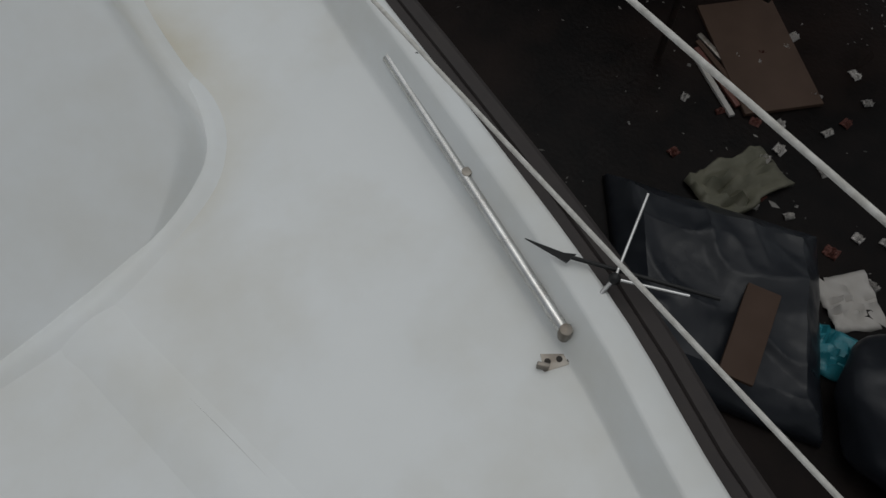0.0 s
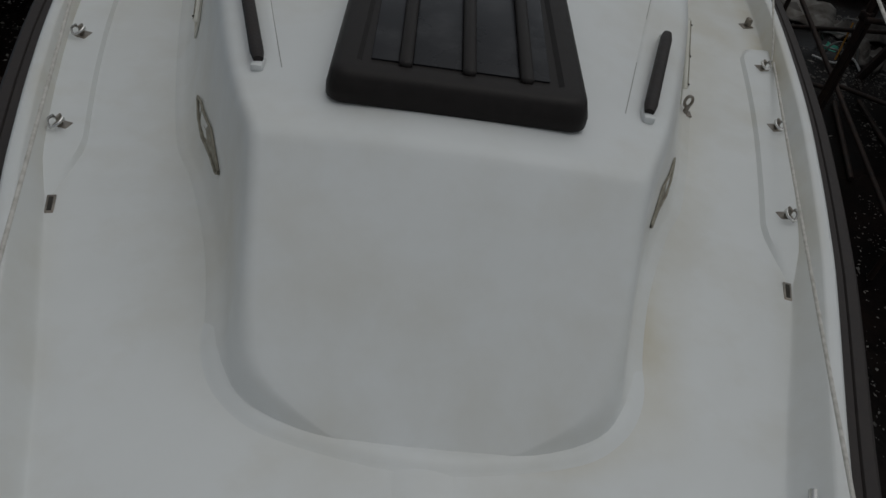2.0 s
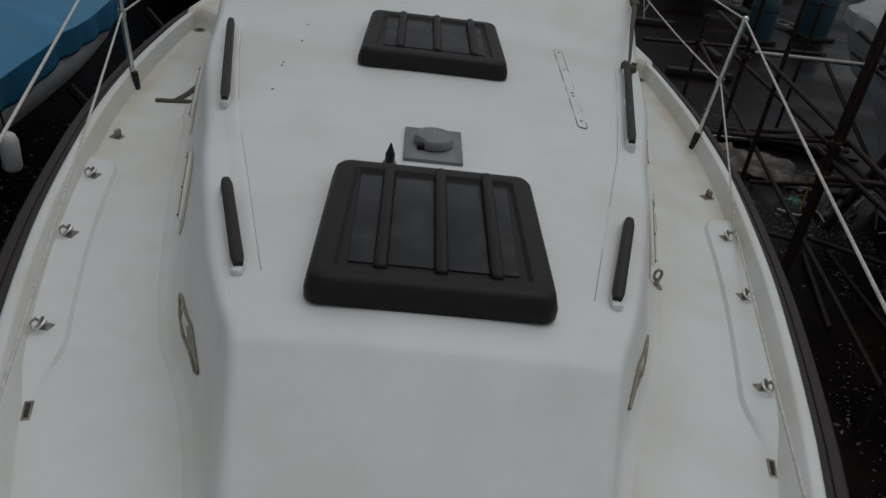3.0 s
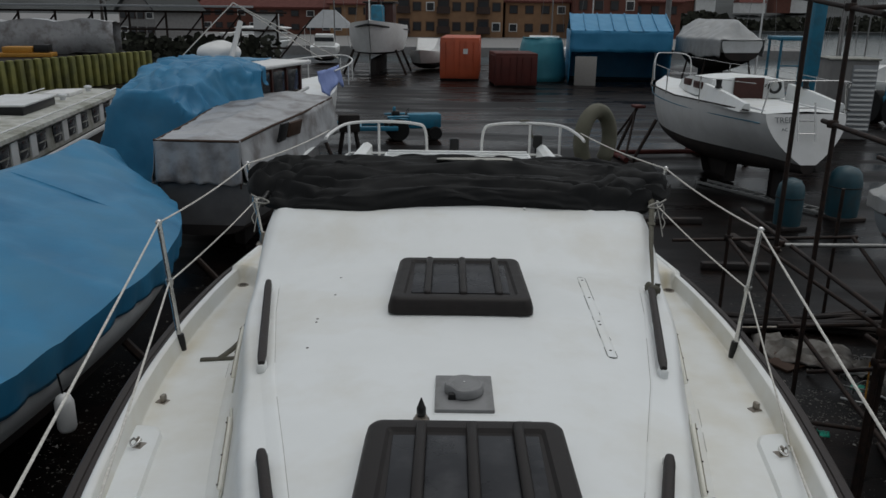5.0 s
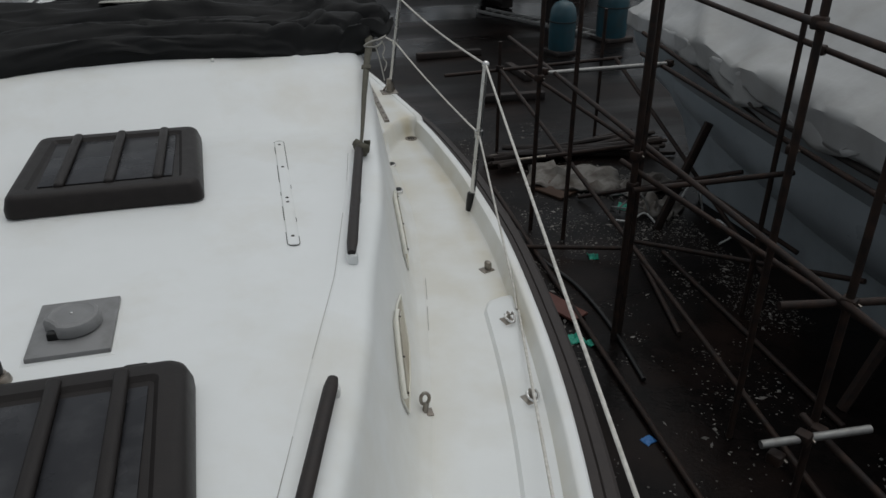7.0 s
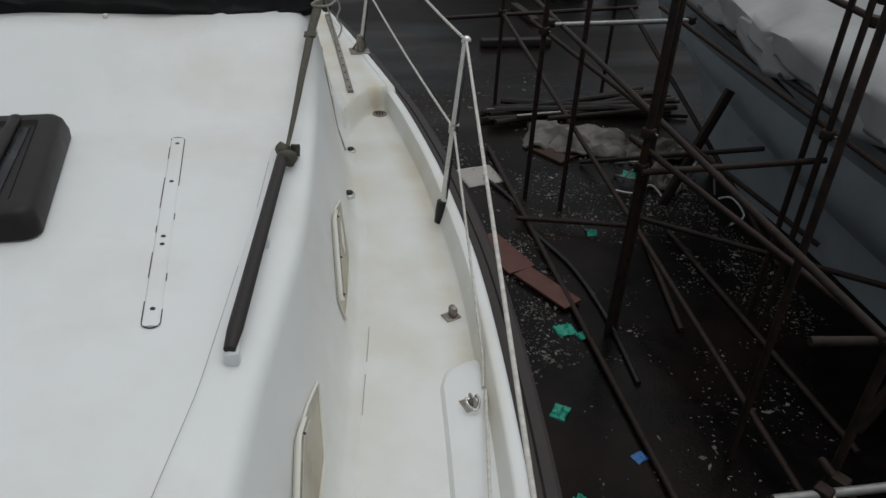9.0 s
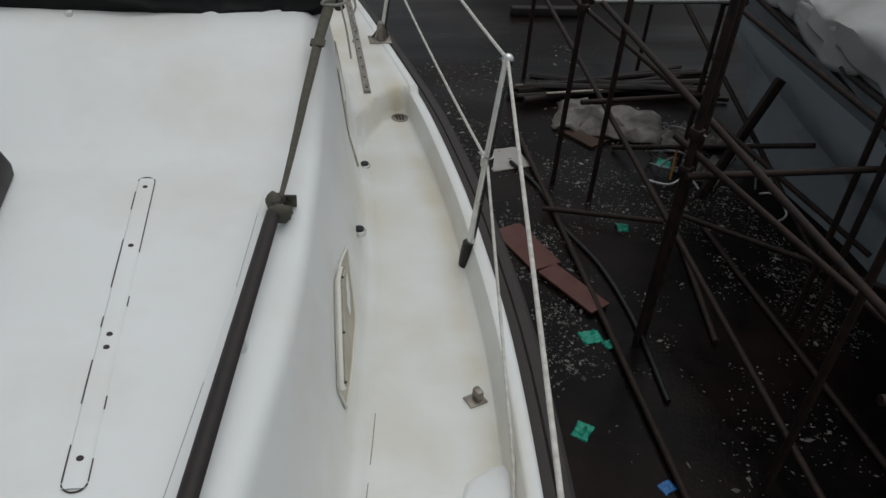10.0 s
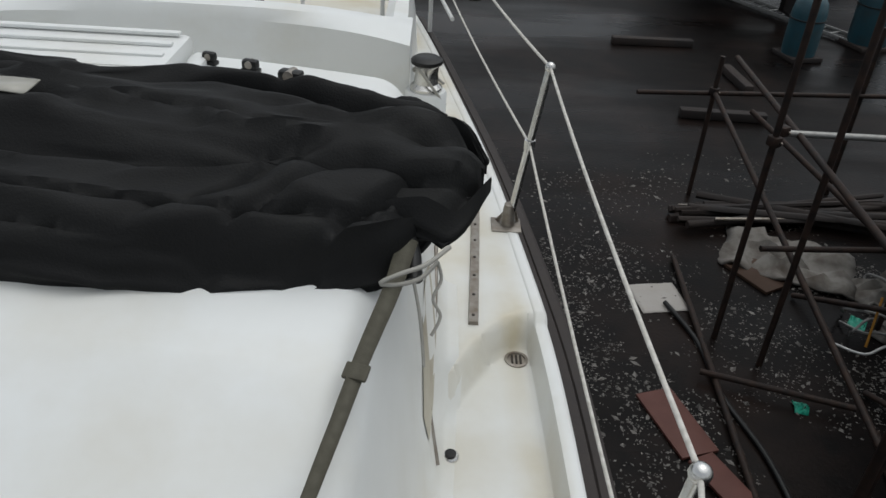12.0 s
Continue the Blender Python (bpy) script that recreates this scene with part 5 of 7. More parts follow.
# ---- boats ----
def hull_parts(o, L, B, top, keel_z, bow_rise=0.15, stern=0.75, paint=None, under=None, wl=0.55, full=0.5, flare=0.0, reverse=0.0, tuck=0.0):
    """Topsides, underbody and deck of a boat along its own y axis, stern at 0, bow at L. The sheer is at top."""
    n = 22
    tops, unders, decks = [], [], []
    for i in range(n + 1):
        t = i / n
        b = B / 2 * (stern + (1 - stern) * math.sin(min(1, t / 0.45) * math.pi / 2)) if t < 0.45 else B / 2 * max(0.012, 1 - ((t - 0.45) / 0.55) ** (1.9 + full))
        zt = top + bow_rise * t * t + 0.05 * (1 - t) ** 2
        zb = top - wl
        y = L * t
        rake = 0.10 * L * max(0.0, t - 0.8) / 0.2
        bb = b * (0.86 - 0.3 * max(0.0, t - 0.6) - flare)
        bb *= 1 - tuck * max(0.0, 1 - t / 0.4) ** 1.3
        aft = 0.35 * reverse * max(0.0, 1 - t / 0.09)
        side, low = [], []
        for k in range(9):
            f = k / 8
            side.append((b + (bb - b) * f ** 1.8 + 0.035 * b * math.sin(math.pi * f), y - (rake + aft) * f, zt + (zb - zt) * f))
        kz = zb + (keel_z - zb) * math.sin(math.pi * min(1, max(0.03, t * 0.9 + 0.12)))
        for k in range(8):
            g = k / 7 * math.pi / 2
            low.append((bb * math.cos(g) ** 0.8 if k < 7 else 0.0, y - rake * (1 + 0.1 * k / 7) - aft, zb + (kz - zb) * math.sin(g)))
        tops.append([(-p[0], p[1], p[2]) for p in side] + side[::-1])
        unders.append([(-p[0], p[1], p[2]) for p in low] + low[-2::-1])
        decks.append([(-b, y, zt), (0, y, zt + 0.05), (b, y, zt)])
    verts = [v for r in tops for v in r]
    c = 18
    faces = [f for f in grid_faces(n + 1, c)] + [tuple(range(c))]
    meshed("topside_shell", verts, faces, paint or HULLWHITE, o)
    loft("underbody", unders, under or ANTIFOUL, o)
    loft("deck", decks, GEL, o, caps=False)


def prop(o, x, y, z):
    between("shore", (x, y, z), (x * 1.35, y, GROUND - o.location.z + 0.0), 0.05, SCAFF, o, 6)


def covered_boat(x, y, rz, L, B, top, ridge_z, mat, name, label, seed, skirt=0.5, back=0.5, over=0.12, hullmat=None, rough=0.03, ends=(0.0, 1.0), crease=0.05, lift=-0.02, flare=0.0, bow=0.25):
    """A laid-up boat under a tarpaulin on a ridge line."""
    o = thing(name, x, y, 0, label, "covered boat", "", rz)
    hull_parts(o, L, B, top, max(GROUND + 0.35, top - 1.7), bow, 0.8, hullmat or HULLWHITE, hullmat, flare=flare)
    part("keel", box(0.25, L * 0.35, 1.0, 0, L * 0.45, GROUND + 0.0, 0.03), ANTIFOUL, o)
    rows = []
    n = 90
    for i in range(n + 1):
        t = ends[0] + (ends[1] - ends[0]) * i / n
        b = B / 2 * (0.8 + 0.2 * math.sin(min(1, t / 0.45) * math.pi / 2)) if t < 0.45 else B / 2 * max(0.05, 1 - ((t - 0.45) / 0.55) ** 2.4)
        b += over
        rz_ = top + (ridge_z - top) * (soft_step(lift, 0.12, t) * (1 - 0.45 * soft_step(back, 1.05, t)))
        row = []
        for j in range(57):
            u = j / 28 - 1
            a = abs(u)
            if a < 0.7:
                xx, zz = b * u / 0.7, rz_ + (top + 0.1 - rz_) * (a / 0.7) ** 1.1
            else:
                k = (a - 0.7) / 0.3
                xx = math.copysign(b * (1 - 0.04 * k), u)
                zz = top + 0.1 - skirt * k * (1 + 0.35 * noise.noise(Vector((t * 6, u, seed))))
                xx += math.copysign(0.05 * math.sin(t * 60 + seed) * k, u)
            row.append((xx, L * t - (0.06 * (1 - abs(u)) if i == 0 else 0), zz))
        rows.append(row)
    cloth("tarpaulin", rows, mat, o, "", 0.012, rough, 0.75, seed, 50, crease)
    for k in (0.2, 0.5, 0.8):
        for s in (-1, 1):
            prop(o, s * B * 0.42, L * k, top - 0.7)
    return o


near_blue = covered_boat(-5.25, 3.0, 0, 8.9, 4.1, -1.0, -0.22, TARPBLUE, "covered_boat", "sailing boat laid up under a sagging blue tarpaulin", 1.0, 0.29, 0.86, over=0.12, flare=-0.07, bow=0.06)
for x0, x1, y in ((-1.95, 0.0, 5.6), (0.0, 1.95, 5.6)):
    tube("seam", [(x0 + (x1 - x0) * t, y + 0.25 * (1 - abs(x0 + (x1 - x0) * t) / 1.95), -0.23 - 0.66 * (abs(x0 + (x1 - x0) * t) / 2.05) ** 1.1) for t in np.linspace(0.02, 0.95, 12)], 0.012, TARPBLUE, near_blue, 6)
fd = thing("fender", -3.1, 5.38, -1.62, "small white plastic fender hanging by the covered hull", "fender")
turned_part("body", [(0.02, -0.02), (0.06, 0.0), (0.075, 0.03), (0.075, 0.25), (0.055, 0.3), (0.02, 0.325)], PAINTWHITE, fd, 16)
between("lanyard", (0, 0, 0.32), (-0.02, 0, 0.5), 0.008, BLACKPL, fd, 6)
grey_boat = thing("covered_boat", -3.85, 11.5, 0, "small boat wrapped in torn cloudy plastic over a box frame", "covered boat", "", -3)
hull_parts(grey_boat, 6.4, 2.1, -0.98, -2.05, 0.2, 0.72, HULLSLATE, wl=0.6)
part("keel", box(0.2, 2.4, 0.9, 0, 2.9, GROUND, 0.03), ANTIFOUL, grey_boat)
for s in (-1, 1):
    for k in (0.25, 0.7):
        prop(grey_boat, s * 0.85, 6.4 * k, -1.5)


def frame_half(y):
    return 0.64 + 0.36 * soft_step(0.0, 4.6, y)


rows = []
for i in range(61):
    y = 5.4 * i / 60
    w, top = frame_half(y), -0.27 + 0.02 * y
    row = []
    for j in range(57):
        u = j / 28 - 1
        f = abs(u)
        if f < 0.55:
            row.append((w * u / 0.55, y, top + 0.10 * (1 - f / 0.55) * soft_step(0, 2.0, y) - 0.03 * math.sin(math.pi * f / 0.55) * math.sin(y * 2.3) ** 2))
        else:
            k = (f - 0.55) / 0.45
            hem = 0.74 + 0.06 * noise.noise(Vector((y * 1.7, u, 3.0)))
            row.append((math.copysign(w + 0.12 * k + 0.045 * k * math.sin(y * 5.5 + 2 * math.sin(y)), u), y, top - hem * k))
    rows.append(row)
cloth("plastic_sheet", rows, TARPCLEAR, grey_boat, "cloudy plastic sheet stretched over the frame", 0.008, 0.015, 2.2, 4.0, 40, 0.03)
rows = [[(-0.66 + 1.34 * i / 30, -0.01 - 0.05 * j / 16 - 0.03 * (j / 16) * math.sin(i * 0.9), -0.265 - 0.66 * j / 16 * (1 + 0.10 * noise.noise(Vector((i * 0.21, 0, 1))))) for j in range(17)] for i in range(31)]
cloth("front_sheet", rows, TARPCLEAR, grey_boat, "stained plastic sheet hanging over the frame's end", 0.008, 0.012, 2.5, 9.0, 40, 0.02)
tube("frame_rail", [(-0.66, 0, -0.275), (0.66, 0, -0.275)], 0.022, CARD, grey_boat, 8)
for s in (-1, 1):
    tube("frame_rail", [(s * frame_half(y), y, -0.28 + 0.02 * y) for y in (0.0, 1.5, 3.0, 5.3)], 0.022, CARD, grey_boat, 8)
    between("frame_post", (s * 0.64, 0.02, -0.28), (s * 0.64, 0.02, -1.0), 0.025, CARD, grey_boat, 8)
m = Matrix.Translation((0.90, 2.3, -0.52)) @ Matrix.Rotation(radians(12), 4, "Y") @ Matrix.Rotation(radians(-6), 4, "Z")
part("torn_window", box(0.05, 0.62, 0.26, 0, 0, 0, 0.01, m), CARD, grey_boat, "brown board showing through a tear")
# A solid black box: the shade inside the opening is in its colour.
part("torn_opening_shade", box(0.04, 0.35, 0.32, 0.015, -0.62, -0.02, 0.01, m), BLACKPL, grey_boat, "black box for the shaded opening beside the tear")

right_boat = covered_boat(6.45, 9.3, 178, 10.5, 2.9, -0.5, 0.75, TARPWHITE, "covered_boat", "blue-grey yacht under a stained white tarpaulin", 8.0, 0.2, 0.85, hullmat=HULLGREY, ends=(0.0, 1.02), rough=0.05, crease=0.09, lift=-0.16)
rows = [[(1.53 + 0.02 * math.sin(3 * i), 5.05 + 0.55 * i / 6 + 0.04 * math.sin(j), -0.25 - 1.0 * j / 8 * (0.7 + 0.3 * i / 6)) for j in range(9)] for i in range(7)]
cloth("hanging_flap", rows, TARPWHITE, right_boat, "loose tarpaulin corner hanging down", 0.01, 0.05, 2.5, 3)
tube("rubbing_band", curve([(1.2, 0.1, -0.62), (1.42, 2.5, -0.66), (1.48, 5.0, -0.68), (1.4, 7.5, -0.62)], 6), 0.03, STRAKE, right_boat)
for k in range(7):
    y0 = 1.2 + 1.25 * k
    w0 = 1.45 - 0.035 * (y0 - 4.5) ** 2 * (0.4 if y0 < 4.5 else 1.0)
    rows = [[(w0 + 0.10 + 0.03 * math.sin(2.3 * i + k), y0 + 0.16 * i + 0.03 * math.sin(3 * j + k), -0.40 - (0.16 + 0.22 * abs(math.sin(1.7 * k + 0.5))) * (j / 6) * math.sin(math.pi * (0.15 + 0.7 * i / 6))) for j in range(7)] for i in range(7)]
    cloth("hem_flap", rows, TARPWHITE, right_boat, "ragged loose hem of the tarpaulin", 0.008, 0.035, 3.0, k + 2.0)
part("rust_patch", box(0.03, 0.3, 0.2, 1.28, 4.75, 0.02, 0.01), PLANKRED, right_boat, "rusty brown stain patch")
loft("long_keel", [[(x0, 0.6 + dy, z), (x0 - 0.15, 3.0, z), (x0 - 0.1, 7.5, z), (-x0 + 0.1, 7.5, z), (-x0 + 0.15, 3.0, z), (-x0, 0.6 + dy, z)] for x0, dy, z in ((1.15, 0.0, -0.95), (0.95, 0.5, -1.5), (0.8, 0.9, GROUND))], HULLGREY, right_boat, "dull blue-grey deep keel")

# cruiser with the blue cover and mahogany wheelhouse
cr = thing("motor_cruiser", -6.0, 14.3, 0, "old motor cruiser under a blue cover with mahogany wheelhouse", "motor cruiser", "", -15)
hull_parts(cr, 8.6, 2.8, -0.75, -1.9, 0.55, 0.8, PAINTWHITE, wl=0.8, flare=0.1)
for shell in cr.children:
    shell.location.y = 0.8
part("wheelhouse", box(2.1, 2.4, 1.05, 0, 4.1, -0.68, 0.05), MAHOG, cr)
for x in (-0.5, 0.15, 0.75):
    part("aft_window", box(0.42, 0.04, 0.48, x, 2.89, -0.22, 0.01), GLASSDARK, cr)
rows = [[(-1.25 + 1.5 * j / 12, 2.7 + 2.6 * i / 14, 0.475 + 0.015 * math.sin(i + j)) for j in range(13)] for i in range(15)]
cloth("roof_cover", rows, TARPBLUE, cr, "blue tarpaulin lapped over the wheelhouse roof", 0.01, 0.02, 2.0, 4)
for s in (-1, 1):
    for k in range(3):
        part("side_window", box(0.05, 0.55, 0.5, s * 1.06, 3.3 + 0.72 * k, -0.22, 0.01), GLASSDARK, cr)
tube("rubbing_strip", [(1.12, 2.9, -0.5), (1.12, 4.2, -0.36), (1.08, 5.5, -0.22)], 0.045, PAINTWHITE, cr, 8, label="white painted grab strip")
for y in (3.0, 3.66, 4.38, 5.1):
    part("window_post", box(0.07, 0.07, 0.98, 1.07, y, -0.64, 0.012), MAHOG, cr)
for x in (-0.95, -0.18, 0.47, 0.98):
    part("window_post", box(0.07, 0.06, 0.98, x, 2.88, -0.64, 0.012), MAHOG, cr)
part("windscreen", box(1.8, 0.05, 0.5, 0, 5.32, -0.22, 0.01), GLASSDARK, cr)
part("wheelhouse_roof", box(2.4, 2.9, 0.09, 0, 4.1, 0.36, 0.04), PAINTWHITE, cr)
rows = []
for i in range(91):
    t = i / 90
    y = 0.45 + 2.55 * max(0.0, (t - 0.14) / 0.86)
    top_z = interp([(0.45, 0.02), (0.9, 0.30), (1.5, 0.50), (2.3, 0.585), (2.8, 0.60), (3.6, 0.585)], y)
    near = -1.75 + (top_z + 1.75) * min(1.0, t / 0.14)
    narrow = interp([(0.45, 0.72), (1.5, 0.82), (2.3, 0.98), (3.0, 1.08)], y)
    row = []
    for j in range(71):
        u = j / 35 - 1
        a = abs(u)
        low = -1.55 - 0.12 * math.sin(i * 0.3) + (1.75 * soft_step(0.6, 0.86, t) if u > 0 else 0.7 * soft_step(0.75, 1.0, t))
        if a < 0.42:
            x, z = narrow * u / 0.42 + 0.12, top_z - 0.08 * (a / 0.42) ** 2
        else:
            k = (a - 0.42) / 0.58
            flare = interp([(0.45, 0.62), (1.5, 0.55), (2.3, 0.4), (3.0, 0.16)], y)
            x = math.copysign(narrow + flare * k ** 0.85 + 0.07 * math.sin(i * 0.36 + 2 * math.sin(i * 0.11)) * k, u) + 0.12
            z = top_z - 0.08 + (min(low, top_z - 0.1) - top_z + 0.08) * k
        row.append((x, y - 0.25 * (1 - min(1.0, t / 0.14)), min(z, near)))
    rows.append(row)
cloth("blue_cover", rows, TARPBLUE, cr, "creased blue tarpaulin cover", 0.015, 0.03, 1.5, 2, 50, 0.11)
rows = [[(1.32 - 0.45 * (i / 16) ** 2 + 0.10 * j / 8 + 0.05 * math.sin(i * 0.9) * j / 8, 5.6 + 2.4 * i / 16, 0.16 + 0.03 * i / 16 - 0.62 * (j / 8) * (0.75 + 0.25 * math.sin(i * 0.5))) for j in range(9)] for i in range(17)]
cloth("foredeck_cloth", rows, TARPLILAC, cr, "lilac-blue cloth over the foredeck rail", 0.01, 0.06, 2.5, 6)
tube("bow_rail", curve([(1.25, 6.8, 0.1), (1.15, 8.0, 0.18), (0.7, 9.4, 0.25), (0, 10.2, 0.3), (-0.7, 9.4, 0.25), (-1.15, 8.0, 0.18), (-1.25, 6.8, 0.1)], 6), 0.022, PAINTWHITE, cr)
for x, y in ((1.15, 8.0), (0.7, 9.4), (0.0, 10.2), (-0.7, 9.4), (-1.15, 8.0)):
    between("rail_post", (x, y, -0.35), (x, y, 0.22), 0.018, PAINTWHITE, cr, 6)
between("mast_stump", (0.1, 3.6, 0.45), (0.2, 4.0, 1.35), 0.06, PAINTWHITE, cr)
for e in ((1.2, 7.2, 0.4), (-1.2, 3.2, 0.3), (0.9, 6.8, 0.4)):
    between("stay", (0.0, 4.07, 1.75), e, 0.014, ROPE, cr, 6)
for s in (-1, 1):
    for k in (0.25, 0.6):
        prop(cr, s * 1.2, 10 * k, -1.4)
part("keel", box(0.3, 5, 0.9, 0, 4.5, GROUND, 0.03), ANTIFOUL, cr)
dinghy = thing("wrapped_tender", -5.35, 18.2, 0.44, "tender wrapped in white cloth on the cruiser roof", "tender", "", 40)
bm = bmesh.new()
bmesh.ops.create_icosphere(bm, subdivisions=3, radius=1, matrix=Matrix.Translation((0, 0, 0.2)) @ Matrix.Diagonal((0.52, 0.4, 0.26, 1)))
for v in bm.verts:
    v.co += noise.noise_vector(v.co * 3) * 0.06
part("cover", bm, PAINTWHITE, dinghy)

# long narrow boat with a row of windows
nb = thing("narrow_boat", -8.85, 11.0, -0.42, "long low cabin boat with white window shutters and a weathered roof", "narrow boat", "", 9)
loft("hull", [[(-w, y, -0.95), (-w * 0.94, y, -1.98), (w * 0.94, y, -1.98), (w, y, -0.95)] for y, w in ((-0.6, 0.8), (0.2, 1.12), (6.0, 1.15), (12.4, 1.12), (13.3, 0.7), (13.7, 0.1))], ANTIFOUL, nb)
loft("cabin", [[(-1.04, y, -0.96), (-0.98, y, -0.36), (0, y, -0.30), (0.98, y, -0.36), (1.04, y, -0.96)] for y in (0.2, 6.0, 11.9)], WEATHERED, nb)
loft("cabin_roof", [[(-1.12, y, -0.38), (-1.11, y, -0.30), (-0.6, y, -0.245), (0, y, -0.225), (0.6, y, -0.245), (1.11, y, -0.30), (1.12, y, -0.38)] for y in (0.1, 6.0, 12.0)], LICHEN, nb, "off-white lichen-stained cabin roof")
for sd in (-1, 1):
    part("gunwale_band", box(0.07, 12.6, 0.12, sd * 1.15, 6.1, -1.06, 0.02), HULLWHITE, nb)
    tube("roof_rail", [(sd * 0.98, 0.4, -0.21), (sd * 0.98, 6.0, -0.21), (sd * 0.98, 11.8, -0.21)], 0.018, HULLWHITE, nb, 6)
for k in range(11):
    wd = part("window", box(0.03, 0.56, 0.42, 1.015, 0.9 + 1.05 * k, -0.88, 0.01), BLACKPL, nb)
    part("pane", box(0.02, 0.48, 0.34, 1.028, 0.9 + 1.05 * k, -0.84, 0.005), GLASSDARK, wd)
    part("curtain_rail", box(0.024, 0.48, 0.03, 1.03, 0.9 + 1.05 * k, -0.7, 0.004), WEATHERED, wd)
    if k % 3 != 1:
        part("shutter", box(0.035, 0.36, 0.46, 1.03, 1.42 + 1.05 * k, -0.90, 0.01), PAINTWHITE, nb, "white painted window shutter")
part("roof_box", box(1.1, 2.2, 0.2, -0.1, 7.0, -0.25, 0.03), BLACKPL, nb, "black roof box")
part("box_lid", box(1.2, 2.3, 0.05, -0.1, 7.0, -0.05, 0.02), HULLWHITE, nb)
part("skylight", box(0.7, 1.2, 0.12, 0.0, 10.2, -0.25, 0.03), PAINTWHITE, nb)
for y in (3.0, 4.6, 9.0, 11.3):
    turned_part("roof_vent", [(0.07, -0.26), (0.07, -0.16), (0.11, -0.14), (0.10, -0.10), (0.03, -0.08)], HULLWHITE, nb, 12).location = (0.35, y, 0)

# sailing yacht on a keel stand
sy = thing("sailing_yacht", 7.27, 16.0, -0.28, "white sailing yacht ashore on its keel, name on the transom", "sailing yacht", "", 5.3)
YARD = GROUND + 0.3
hull_parts(sy, 8.2, 2.6, -0.08, -1.55, 0.12, 0.66, PAINTWHITE, wl=0.95, reverse=1.0, tuck=0.78)
for s in (-1, 1):
    tube("cove_stripe", curve([(s * 0.9, 0.15, -0.24), (s * 1.18, 2.0, -0.26), (s * 1.315, 3.7, -0.26), (s * 1.2, 5.6, -0.22), (s * 0.72, 7.2, -0.16)], 6), 0.012, NAVY, sy, 6)
loft("coachroof", [[(-w, y, 0.0), (-w * 0.9, y, h), (0, y, h + 0.07), (w * 0.9, y, h), (w, y, 0.0)] for y, w, h in ((2.7, 0.95, 0.42), (3.6, 0.95, 0.45), (4.6, 0.8, 0.36), (5.6, 0.55, 0.2), (6.3, 0.25, 0.02))], GEL, sy)
for s in (-1, 1):
    loft("coaming", [[(s * 0.95, y, -0.05), (s * 0.98, y, h), (s * 1.08, y, h), (s * 1.2, y, -0.05)] for y, h in ((0.5, 0.12), (1.6, 0.25), (2.7, 0.34))], GEL, sy)
    for k, (y, l) in enumerate(((3.4, 0.55), (4.3, 0.5))):
        part("window", box(0.03, l, 0.17, s * (0.93 - 0.1 * k), y, 0.16, 0.01), MAHOG, sy, "brown boarded window")
    tube("toe_rail", [(s * 1.1, 0.3, 0.0), (s * 1.43, 3.6, -0.02), (s * 1.2, 6.0, 0.02), (s * 0.5, 7.8, 0.06)], 0.02, STRAKE, sy, 6)
    tube("guard_wire", [(s * 1.0, 0.3, 0.55), (s * 1.38, 2.2, 0.52), (s * 1.42, 4.2, 0.55), (s * 1.1, 6.2, 0.58), (s * 0.5, 7.7, 0.68)], 0.008, STEEL, sy, 5)
    for x, y in ((1.38, 2.2), (1.42, 4.2), (1.1, 6.2)):
        between("stanchion", (s * x, y, -0.05), (s * x, y, 0.55), 0.014, STEEL, sy, 6)
    turned_part("winch", [(0.09, 0.3), (0.06, 0.36), (0.07, 0.47), (0.07, 0.5)], BLACKPL, sy, 10).location = (s * 1.03, 2.0, 0)
    between("backrest_leg", (s * 0.9, 0.1, -0.05), (s * 0.8, 0.05, 0.6), 0.016, STEEL, sy, 6)
part("companionway", box(0.72, 0.06, 0.5, 0, 2.66, -0.02, 0.01), MAHOG, sy, "dark brown companionway boards")
part("cockpit_well", box(1.5, 2.0, 0.04, 0, 1.4, -0.06, 0.0), ROOFGREY, sy)
tube("lifebelt", [(0.62 + 0.14 * math.cos(a), 2.62, 0.28 + 0.14 * math.sin(a)) for a in np.linspace(0, 2 * math.pi, 14)[:-1]], 0.035, BLACKPL, sy, 6, True)
tube("stern_rail", curve([(-0.9, 0.1, 0.5), (-0.8, 0.0, 0.62), (0, -0.1, 0.64), (0.8, 0.0, 0.62), (0.9, 0.1, 0.5)], 5), 0.016, STEEL, sy, 6)
tube("bow_rail", curve([(-0.55, 7.6, 0.0), (-0.5, 7.7, 0.68), (0, 8.35, 0.75), (0.5, 7.7, 0.68), (0.55, 7.6, 0.0)], 5), 0.018, PAINTWHITE, sy, 6)
for x in (-0.22, 0.14):
    between("ladder_rail", (x, -0.04, 0.2), (x - 0.05, -0.32, -0.55), 0.018, STEEL, sy, 6)
for z in (0.1, -0.15, -0.4):
    between("ladder_rung", (-0.25, -0.08 - 0.37 * (0.1 - z), z), (0.13, -0.08 - 0.37 * (0.1 - z), z), 0.014, STEEL, sy, 6)
loft("keel", [[(-0.14, y0, z), (0.14, y0, z), (0.10, y1, z), (-0.10, y1, z)] for z, y0, y1 in ((-1.4, 3.0, 5.0), (-2.0, 3.1, 4.6), (YARD, 3.1, 4.5))], ANTIFOUL, sy)
loft("rudder", [[(-0.05, 0.5, z), (0.05, 0.5, z), (0.04, 1.1, z), (-0.04, 1.1, z)] for z in (-0.8, -2.0)], ANTIFOUL, sy)
